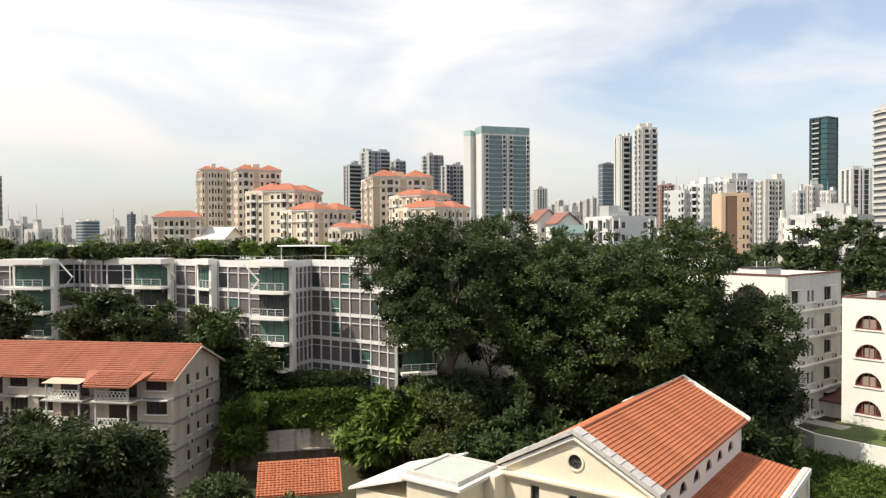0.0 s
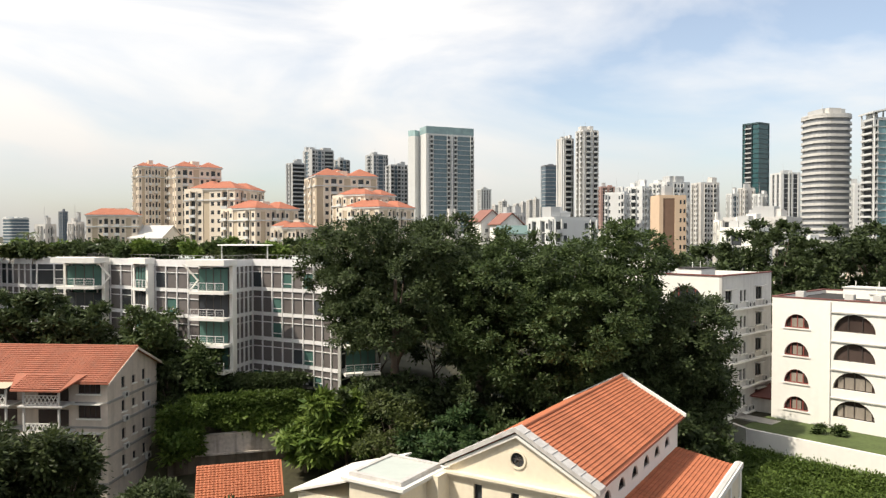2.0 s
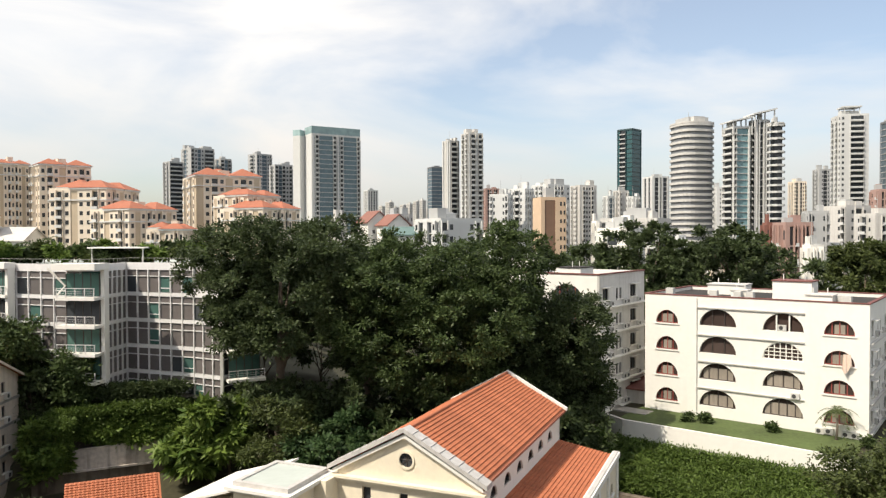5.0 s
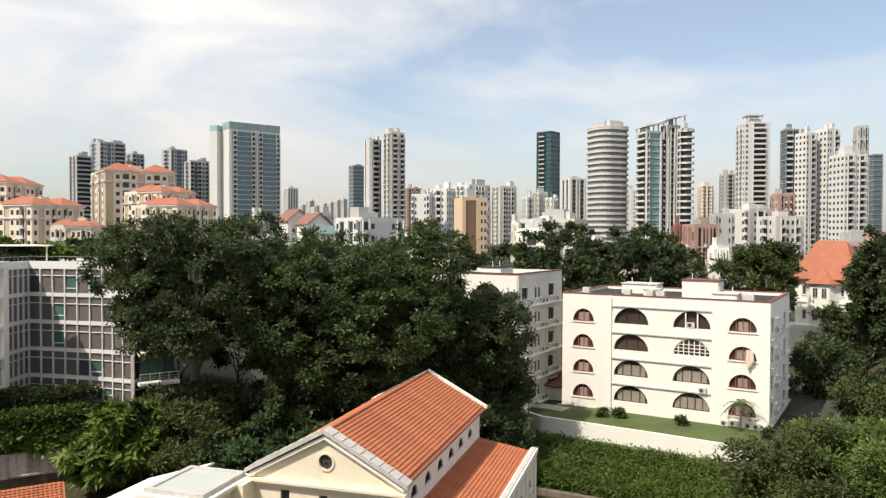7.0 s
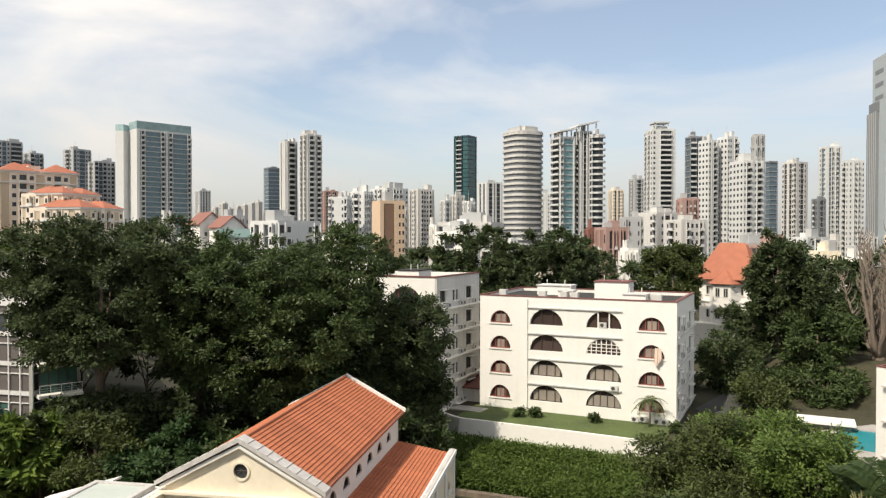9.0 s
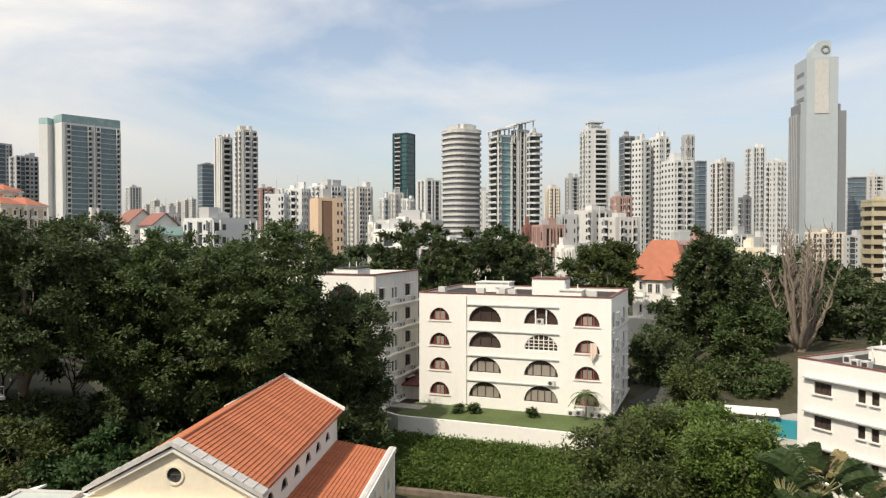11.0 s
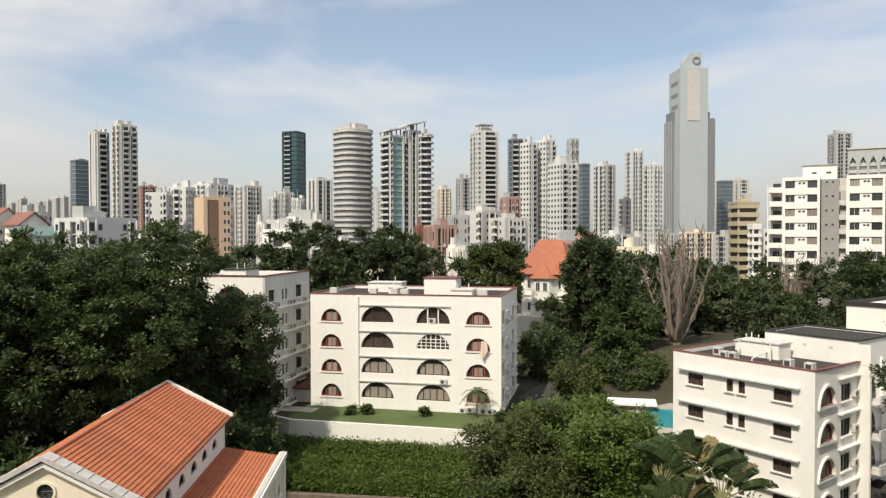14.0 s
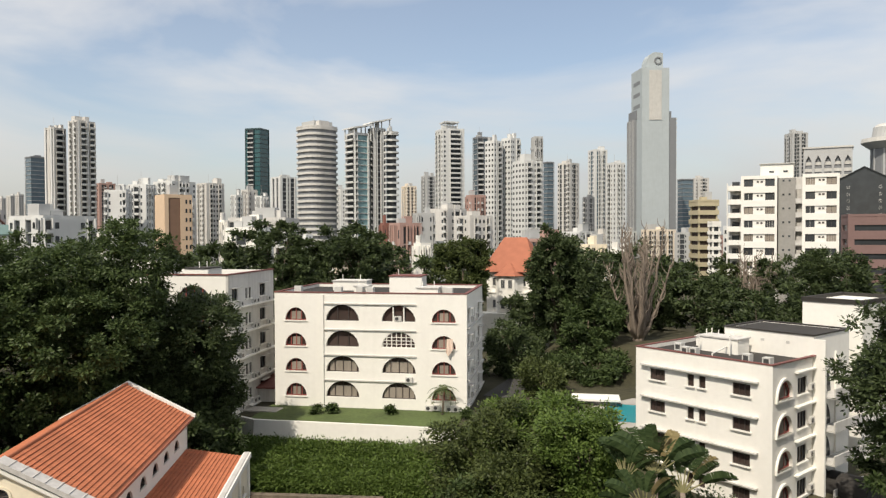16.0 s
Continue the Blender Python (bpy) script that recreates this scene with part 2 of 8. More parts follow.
# ---- builders ----
class Shape:
    """Collects boxes, prisms, tubes and sheets into one mesh."""

    def __init__(self):
        self.v, self.f = [], []

    def add(self, verts, faces):
        k = len(self.v)
        self.v += [tuple(p) for p in verts]
        self.f += [tuple(i + k for i in f) for f in faces]
        return self

    def box(self, x0, x1, y0, y1, z0, z1):
        return self.add([(x0, y0, z0), (x1, y0, z0), (x1, y1, z0), (x0, y1, z0), (x0, y0, z1), (x1, y0, z1), (x1, y1, z1), (x0, y1, z1)],
                        [(3, 2, 1, 0), (4, 5, 6, 7), (0, 1, 5, 4), (1, 2, 6, 5), (2, 3, 7, 6), (3, 0, 4, 7)])

    def prism(self, poly, z0, z1):
        n = len(poly)
        return self.add([(x, y, z0) for x, y in poly] + [(x, y, z1) for x, y in poly],
                        [tuple(reversed(range(n))), tuple(range(n, 2 * n))] + [(i, (i + 1) % n, n + (i + 1) % n, n + i) for i in range(n)])

    def upright(self, poly, y0, y1):
        """A prism of an outline in the x-z plane, from y0 to y1."""
        n = len(poly)
        return self.add([(x, y0, z) for x, z in poly] + [(x, y1, z) for x, z in poly],
                        [tuple(range(n)), tuple(reversed(range(n, 2 * n)))] + [((i + 1) % n, i, n + i, n + (i + 1) % n) for i in range(n)])

    def pierced(self, outer, holes, y0, y1):
        """A wall in the x-z plane, between y0 and y1, with openings through it."""
        if all(len(r) == 4 and r[0][1] == r[1][1] and r[1][0] == r[2][0] for r in [outer] + holes):
            return self.lattice(outer, holes, y0, y1)
        from mathutils.geometry import tessellate_polygon
        rings = [outer] + holes
        tris = tessellate_polygon([[Vector((x, z, 0)) for x, z in r] for r in rings])
        pts = [p for r in rings for p in r]
        n = len(pts)
        verts = [(x, y0, z) for x, z in pts] + [(x, y1, z) for x, z in pts]
        faces = []
        for a, b, c in tris:
            (ax, az), (bx, bz), (cx, cz) = pts[a], pts[b], pts[c]
            if (bx - ax) * (cz - az) - (bz - az) * (cx - ax) < 0:
                b, c = c, b
            faces += [(a, b, c), (n + c, n + b, n + a)]
        k = 0
        for r in rings:
            m = len(r)
            for i in range(m):
                faces.append((k + i, k + (i + 1) % m, n + k + (i + 1) % m, n + k + i))
            k += m
        return self.add(verts, faces)

    def lattice(self, outer, holes, y0, y1):
        """A wall with square openings, cut into cells along the openings' edges."""
        box = [(h[0][0], h[1][0], h[0][1], h[2][1]) for h in holes]
        X0, X1, Z0, Z1 = outer[0][0], outer[1][0], outer[0][1], outer[2][1]
        xs = sorted({X0, X1} | {v for b in box for v in b[:2]})
        zs = sorted({Z0, Z1} | {v for b in box for v in b[2:]})
        nx, nz = len(xs), len(zs)
        solid = [[not any(b[0] <= (xs[i] + xs[i + 1]) / 2 <= b[1] and b[2] <= (zs[j] + zs[j + 1]) / 2 <= b[3] for b in box) for j in range(nz - 1)] for i in range(nx - 1)]
        n = nx * nz
        verts = [(x, y, z) for y in (y0, y1) for z in zs for x in xs]
        faces = []

        def on(i, j):
            return 0 <= i < nx - 1 and 0 <= j < nz - 1 and solid[i][j]
        for i in range(nx - 1):
            for j in range(nz - 1):
                if not solid[i][j]:
                    continue
                a, b, c, d = j * nx + i, j * nx + i + 1, (j + 1) * nx + i + 1, (j + 1) * nx + i
                faces += [(a, b, c, d), (n + d, n + c, n + b, n + a)]
                for here, p, q in ((on(i, j - 1), a, b), (on(i + 1, j), b, c), (on(i, j + 1), c, d), (on(i - 1, j), d, a)):
                    if not here:
                        faces.append((q, p, n + p, n + q))
        return self.add(verts, faces)

    def tube(self, pts, radii, sides=7):
        pts = [Vector(p) for p in pts]
        verts, faces = [], []
        for i, p in enumerate(pts):
            d = (pts[min(i + 1, len(pts) - 1)] - pts[max(i - 1, 0)]).normalized()
            a = d.orthogonal().normalized()
            b = d.cross(a)
            for s in range(sides):
                w = 2 * math.pi * s / sides
                verts.append(p + radii[i] * (math.cos(w) * a + math.sin(w) * b))
        for i in range(len(pts) - 1):
            for s in range(sides):
                t = (s + 1) % sides
                faces.append((i * sides + s, i * sides + t, (i + 1) * sides + t, (i + 1) * sides + s))
        faces += [tuple(reversed(range(sides))), tuple(range((len(pts) - 1) * sides, len(pts) * sides))]
        return self.add(verts, faces)

    def mesh(self, name, mat, smooth=False):
        me = bpy.data.meshes.new(name)
        me.from_pydata(self.v, [], self.f)
        me.update()
        bm = bmesh.new()
        bm.from_mesh(me)
        bmesh.ops.recalc_face_normals(bm, faces=bm.faces)
        bm.to_mesh(me)
        bm.free()
        me.materials.append(mat)
        if smooth:
            me.polygons.foreach_set("use_smooth", [True] * len(me.polygons))
        return me


def part(name, shape, mat, parent, label="", m=None, smooth=False):
    """One mesh object under a thing or a part. shape: a Shape, or mesh data that is shared."""
    ob = new(name, shape.mesh(name, mat, smooth) if isinstance(shape, Shape) else shape)
    ob.parent = parent
    if m is not None:
        ob.matrix_basis = m
    return tagged(ob, label)


def thing(name, label, category, m=None, group="", kind=""):
    ob = new(name)
    ob.empty_display_size = 0.5
    if m is not None:
        ob.matrix_basis = m
    return tagged(ob, label, category, group, kind)


def arch(x0, x1, z0, rise, n=12):
    """Outline of a half-round opening, anticlockwise."""
    c, r = (x0 + x1) / 2, (x1 - x0) / 2
    return [(x0, z0), (x1, z0)] + [(c + r * math.cos(math.pi * i / n), z0 + rise * math.sin(math.pi * i / n)) for i in range(1, n)]


def rect(x0, x1, z0, z1):
    return [(x0, z0), (x1, z0), (x1, z1), (x0, z1)]


def shrunk(poly, k):
    cx, cz = sum(p[0] for p in poly) / len(poly), sum(p[1] for p in poly) / len(poly)
    z0 = min(p[1] for p in poly)
    return [(cx + (x - cx) * k, cz + (z - cz) * k) for x, z in poly]


SPREAD = 1.0262


def swing(x, y):
    """Degrees by which a place of the plan is swung round the lookout: the plan's bearings are drawn a little too narrow."""
    b = math.degrees(math.atan2(-x, y))
    return (SPREAD - 1) * (b if abs(b) < 90 else math.copysign(180 - abs(b), b))


def sited(x, y):
    """Where a place of the plan truly lies."""
    a = radians(swing(x, y))
    c, s = math.cos(a) / SPREAD, math.sin(a) / SPREAD
    return x * c - y * s, x * s + y * c


def place(x, y, z, turn):
    return pose(*sited(x, y), z, 0, 0, turn + swing(x, y))


def at(bearing, dist):
    """A place seen from the lookout: bearing in degrees, positive to the left of +y."""
    return -math.sin(radians(bearing)) * dist, math.cos(radians(bearing)) * dist


# ---- ground ----
def smooth(a, b, x):
    t = min(1.0, max(0.0, (x - a) / (b - a)))
    return t * t * (3 - 2 * t)


def seg_side(x, y, ax, ay, bx, by):
    """Signed distance to the line a-b, positive on its left."""
    dx, dy = bx - ax, by - ay
    return (dx * (y - ay) - dy * (x - ax)) / math.hypot(dx, dy)


def ground_z(x, y):
    off = seg_side(x, y, 38.3, 77.2, 52.3, 60.5)
    bank = (0.55 * smooth(-9, -0.8, off) + 0.45 * smooth(0.4, 2.2, off)) * smooth(24, 34, x)      # bank up to the white boundary wall, lawn above it
    site = 4.7 * bank * (1 - 0.75 * smooth(-62, -40, -y) * smooth(50, 66, x))
    dip = 1.4 * smooth(60, 72, y) * (1 - smooth(84, 90, y)) * smooth(-34, -27, x) * (1 - smooth(-9, -1, x))
    step = smooth(0.4, 1.6, seg_side(x, y, -24, 85.9, -3, 90.0)) * (1 - smooth(4, 20, x)) * smooth(-34, -22, x)
    slope = 3.0 * step + 5.5 * smooth(86, 98, y) * (1 - smooth(0, 26, x))
    rise = 4.5 * smooth(95, 135, math.hypot(x, y))
    back = 3.2 * smooth(70, 86, y) * smooth(6, 22, x) * (1 - smooth(30, 40, x))
    hill = 9.3 * smooth(94, 116, math.hypot(x, y)) * smooth(76, 90, x) * smooth(40, 52, y) * (1 - smooth(76, 86, y)) * (1 - smooth(112, 130, x))
    return max(site, slope, rise, back, hill) - dip * (1 - step)


def grid_ground():
    xs = list(np.arange(-90, 151, 1.0))
    ys = list(np.arange(10, 171, 1.0))
    xs = [-4500, -1800, -700, -300, -140] + xs + [220, 400, 800, 1800, 4500]
    ys = [-4500, -900, -200, -40] + ys + [240, 420, 900, 2000, 4700]
    s = Shape()
    nx = len(xs)
    s.add([(*sited(x, y), ground_z(x, y) + 0.15 * noise.noise((x * 0.2, y * 0.2, 0))) for y in ys for x in xs],
          [(j * nx + i, j * nx + i + 1, (j + 1) * nx + i + 1, (j + 1) * nx + i) for j in range(len(ys) - 1) for i in range(nx - 1)])
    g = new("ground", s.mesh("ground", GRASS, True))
    tagged(g, "dark green grass and soil between the buildings", "ground", kind="structure")


grid_ground()


def strip(name, pts, width, z, mat, label, category, thick=0.1):
    s = Shape()
    pts = [sited(*p) for p in pts]
    for (ax, ay), (bx, by) in zip(pts[:-1], pts[1:]):
        d = Vector((bx - ax, by - ay)).normalized()
        nx, ny = -d.y * width / 2, d.x * width / 2
        s.prism([(ax - nx, ay - ny), (bx - nx, by - ny), (bx + nx, by + ny), (ax + nx, ay + ny)], z - thick, z)
    return tagged(new(name, s.mesh(name, mat)), label, category, kind="structure")


FLAT = Matrix(((1, 0, 0, 0), (0, 0, 1, 0), (0, -1, 0, 0), (0, 0, 0, 1)))     # lays an upright wall shape down


# ---- windows ----
CACHE = {}


def cached(key, build):
    if key not in CACHE:
        CACHE[key] = build()
    return CACHE[key]


def half_window(parent, x, z, w, rise, y, frame_mat, glass, bars, curtain=0.0, sill=0.12):
    """A half-round window standing back in its opening; x is its middle, z its foot."""
    key = ("half", w, rise, frame_mat.name, bars)

    def frame_mesh():
        s = Shape()
        o = arch(-w / 2, w / 2, 0, rise, 16)
        lights = []
        for k in range(bars + 1):
            xa, xb = -w / 2 + w * k / (bars + 1) + 0.05, -w / 2 + w * (k + 1) / (bars + 1) - 0.05
            xa, xb = max(xa, -w / 2 + 0.14), min(xb, w / 2 - 0.14)
            head = [(xb + (xa - xb) * j / 10, max(0.14, rise * math.sqrt(max(0.0, 1 - (2 * (xb + (xa - xb) * j / 10) / w) ** 2)) - 0.1)) for j in range(11)]
            lights.append([(xa, 0.08), (xb, 0.08)] + head)
        s.pierced(o, lights, 0, 0.1)
        return s.mesh("window_frame", frame_mat)

    win = part("window", cached(key, frame_mesh), None, parent, "", pose(x, y, z))
    part("pane", cached(("halfpane", w, rise, glass.name), lambda: Shape().upright(arch(-w / 2 + 0.05, w / 2 - 0.05, 0.03, rise - 0.1, 16), 0.11, 0.13).mesh("pane", glass)), None, win)
    if curtain:
        def cloth():
            s = Shape()
            c = w * curtain
            n = 14
            top = rise * 0.7
            pts = [(-c / 2 + c * i / n, 0.04 + 0.03 * (i % 2)) for i in range(n + 1)]
            s.add([(px, py, 0.1) for px, py in pts] + [(px, py, min(top, rise * math.sqrt(max(0.03, 1 - (2 * px / w) ** 2)) - 0.15)) for px, py in pts],
                  [(i, i + 1, n + 2 + i, n + 1 + i) for i in range(n)])
            return s.mesh("curtain", CURTAIN)
        part("curtain", cached(("cloth", w, rise, curtain), cloth), None, win, "drawn beige curtain")
    if sill:
        part("sill", cached(("sill", w), lambda: Shape().box(-w / 2 - 0.15, w / 2 + 0.15, -0.34, 0.0, -0.14, 0).mesh("sill", WHITE)), None, win)
    return win


def box_window(parent, x0, x1, z0, z1, y, frame_mat, glass, bars=1, sill=True, m=None, hood=False):
    w, h = round(x1 - x0, 2), round(z1 - z0, 2)

    def frame_mesh():
        s = Shape().pierced(rect(0, w, 0, h), [rect(w * k / (bars + 1) + (0.03 if k else 0.07), w * (k + 1) / (bars + 1) - (0.03 if k < bars else 0.07), 0.07, h - 0.07) for k in range(bars + 1)], 0, 0.08)
        return s.mesh("window_frame", frame_mat)

    here = pose(x0, y, z0)
    win = part("window", cached(("box", w, h, frame_mat.name, bars), frame_mesh), None, parent, "", here if m is None else m @ here)
    part("pane", cached(("boxpane", w, h, glass.name), lambda: Shape().box(0.03, w - 0.03, 0.085, 0.105, 0.03, h - 0.03).mesh("pane", glass)), None, win)
    if sill:
        part("sill", cached(("boxsill", w), lambda: Shape().box(-0.15, w + 0.15, -0.32, 0, -0.12, 0).mesh("sill", WHITE)), None, win)
    if hood:
        part("hood", cached(("boxhood", w), lambda: Shape().box(-0.3, w + 0.3, -0.75, -0.1, h + 0.12, h + 0.2).mesh("hood", WHITE_AGED)), None, win, "thin concrete sunshade")
    return win


def wall_part(parent, outer, holes, mat, m, name="wall", thick=0.3, label=""):
    return part(name, Shape().pierced(outer, holes, 0, thick), mat, parent, label, m)


def ac_unit(parent, x, y, z, m=None):
    here = pose(x, y, z)

    def case():
        s = Shape().box(-0.42, 0.42, -0.32, 0, 0, 0.6)
        s.box(-0.36, -0.3, -0.3, 0.1, -0.06, 0)
        s.box(0.3, 0.36, -0.3, 0.1, -0.06, 0)
        return s.mesh("air_conditioner", ACUNIT)
    u = part("air_conditioner", cached("ac", case), None, parent, "small white air conditioner", here if m is None else m @ here)
    ring = [(0.22 * math.cos(a * math.pi / 7) - 0.1, 0.3 + 0.22 * math.sin(a * math.pi / 7)) for a in range(14)]
    part("grille", cached("acfan", lambda: Shape().upright(ring, -0.335, -0.32).mesh("grille", FAN)), None, u)
    return u


def roof_tank(x, y, z, w, d, h, turn, label, top=None):
    """A rendered plant box on a flat roof, with its lid and vent pipes."""
    b = thing("roof_tank_room", label, "roof tank", pose(x, y, z, 0, 0, turn))
    part("wall", Shape().box(0, w, 0, d, 0, h), WHITE, b)
    part("lid", Shape().box(-0.12, w + 0.12, -0.12, d + 0.12, h, h + 0.12), top or WHITE_AGED, b)
    for k in (0.2, 0.75):
        part("vent_pipe", Shape().tube([(w * k, d * 0.5, h + 0.12), (w * k, d * 0.5, h + 0.8)], [0.05, 0.05], 6), WHITE, b)
    return b


# ---- white flats with half-round windows ----
def arched_flats():
    W, D, Z0, Z1 = 23.8, 15.4, 4.0, 18.7
    turn = -50.8
    b = thing("apartment_block", "four-storey white apartment block with half-round windows", "building", place(44.17, 83.41, 0, turn))
    floors = [15.35, 12.22, 9.15, 6.1]
    kinds = [(2.72, 2.7, 1.55, "s"), (8.64, 4.15, 1.95, "b"), (15.6, 4.15, 1.95, "b"), (21.05, 2.9, 1.55, "s")]
    holes = [arch(c - w / 2, c + w / 2, z, r) for z in floors for c, w, r, k in kinds]
    wall_part(b, rect(0, W, Z0, Z1), holes, WHITE, None, thick=0.4)
    for fi, z in enumerate(floors):
        for ci, (c, w, r, k) in enumerate(kinds):
            if k == "s":
                half_window(b, c, z, w, r, 0.22, RED_FRAME, GLASS_BROWN, 3, 0.55 if (fi + ci) % 2 == 0 else 0.35)
            elif ci == 2 and fi == 3:
                half_window(b, c, z, w, r, 0.2, DARK_FRAME, GLASS_BROWN, 4, 0.9, 0)
            elif ci == 2 and fi == 1:
                half_window(b, c, z, w, r, 0.1, WHITE, GLASS_BROWN, 6, 0.0, 0)
                grid = Shape()
                for q in (0.45, 0.85, 1.25):
                    half = w / 2 * math.sqrt(1 - (q / r) ** 2)
                    grid.box(c - half, c + half, 0.04, 0.1, z + q - 0.04, z + q + 0.04)
                part("window_grille", grid, WHITE, b, "white lattice window grille")
            else:
                half_window(b, c, z, w, r, 0.3, DARK_FRAME, GLASS_BROWN, 3 if fi > 1 else 2, 0.8 if fi > 1 else 0, 0)
                if ci == 2 and fi == 0:
                    for q in (-0.75, 0.55):
                        part("loggia_post", Shape().box(c + q, c + q + 0.15, 0.08, 0.24, z, z + r * 0.9), WHITE, b, "white post of an open loggia")
                    ac_unit(b, c - 0.1, 0.28, z + 0.06)
        part("ledge", Shape().box(6.3, 17.75, -0.17, 0, z + 2.0, z + 2.14), WHITE_AGED, b, "projecting concrete ledge over the large windows")
    part("pilaster", Shape().box(6.02, 6.32, -0.2, 0, Z0, 18.5), WHITE, b)
    # far side of the front and the other walls
    side = pose(W, 0, 0, 0, 0, 90)
    s_holes, wins = [], []
    for z in floors:
        for x0, w, h in ((1.2, 1.1, 1.5), (5.0, 0.7, 1.3), (6.6, 0.7, 1.3), (10.4, 1.4, 1.3)):
            s_holes.append(rect(x0, x0 + w, z, z + h))
            wins.append((x0, x0 + w, z, z + h))
    wall_part(b, rect(0.4, D, Z0, Z1), s_holes, WHITE, side)
    for x0, x1, z0, z1 in wins:
        box_window(b, x0, x1, z0, z1, 0.14, DARK_FRAME, GLASS, 1, True, side, x1 - x0 > 1)
    for z in floors:
        ac_unit(b, 3.8, -0.02, z - 0.2, side)
        ac_unit(b, 8.6, -0.02, z - 0.3, side)
        part("ledge", Shape().box(0.4, D, -0.3, 0, z - 0.75, z - 0.62), WHITE_AGED, b, "", side)
    part("wall", Shape().box(0, W, D - 0.3, D, Z0, Z1), WHITE, b)
    part("wall", Shape().box(0, 0.3, 0.4, D - 0.3, Z0, Z1), WHITE, b)
    part("roof", Shape().box(0.3, W - 0.3, 0.4, D - 0.3, 18.1, 18.3), ROOF_DARK, b, "dark flat roof behind a low parapet")
    for c in ((-0.06, W + 0.06, -0.06, 0.36), (-0.06, W + 0.06, D - 0.34, D + 0.06), (-0.06, 0.36, 0.36, D - 0.34), (W - 0.36, W + 0.06, 0.36, D - 0.34)):
        part("coping", Shape().box(*c, Z1, Z1 + 0.12), COPING_RED, b, "red-brown parapet coping")
    ac_unit(b, 19.3, -0.02, 4.9), ac_unit(b, 20.2, -0.02, 5.0), ac_unit(b, 21.8, -0.02, 4.9), ac_unit(b, 22.6, -0.02, 4.9), ac_unit(b, 16.9, -0.02, 8.2)
    # laundry over a sill
    s = Shape()
    n = 8
    s.add([(21.5 + 0.7 * i / n, -0.4 + 0.05 * math.sin(i * 2.1), 13.5) for i in range(n + 1)] + [(21.4 + 0.9 * i / n, -0.42 + 0.1 * math.sin(i * 1.7), 11.9 - 0.4 * math.sin(i * 0.6)) for i in range(n + 1)],
          [(i, i + 1, n + 2 + i, n + 1 + i) for i in range(n)])
    part("laundry", s, CLOTH, b, "pale pink cloth hung over a window sill")
    m = b.matrix_basis
    turn = math.degrees(m.to_euler().z)
    for x, y, w, d, h, lab in ((13.0, 6.0, 4.2, 3.2, 2.1, "white stair head with a dark flat roof"), (17.6, 1.0, 2.6, 2.2, 1.0, "low white tank box on the roof"), (4.5, 9, 4.5, 3, 1.2, "low white plant box on the roof"), (9.2, 3.0, 1.8, 1.8, 1.0, "small white tank box on the roof")):
        p = m @ Vector((x, y, 18.3))
        roof_tank(p.x, p.y, p.z, w, d, h, turn, lab, COPING_RED if "stair" in lab else WHITE_AGED)
    for x, y in ((2, 3), (7.5, 2.2), (10.2, 2.4), (11.6, 2.2), (20.6, 3), (21.4, 2.4)):
        p = m @ Vector((x, y, 18.3))
        u = thing("roof_condenser", "grey condenser unit on the flat roof", "condenser", pose(p.x, p.y, p.z, 0, 0, turn + 90 * (x > 9)), "roof condensers")
        part("case", Shape().box(-0.45, 0.45, -0.4, 0.4, 0.1, 1.0), ACUNIT, u)
        part("foot", Shape().box(-0.4, 0.4, -0.3, -0.2, 0, 0.1).box(-0.4, 0.4, 0.2, 0.3, 0, 0.1), FAN, u)
    # porch at the left end
    p = m @ Vector((-4.6, 2.0, 4.2))
    porch = thing("bin_shed", "low brown-roofed shed beside the block", "shed", pose(p.x, p.y, p.z, 0, 0, turn))
    part("wall", Shape().box(0, 4, 0, 5, 0, 2.2), WHITE_AGED, porch)
    part("roof", Shape().add([(-0.3, -0.4, 2.2), (4.4, -0.4, 2.2), (4.4, 5.3, 2.9), (-0.3, 5.3, 2.9), (-0.3, -0.4, 2.4), (4.4, -0.4, 2.4), (4.4, 5.3, 3.1), (-0.3, 5.3, 3.1)],
                             [(3, 2, 1, 0), (4, 5, 6, 7), (0, 1, 5, 4), (1, 2, 6, 5), (2, 3, 7, 6), (3, 0, 4, 7)]), COPING_RED, porch)


arched_flats()


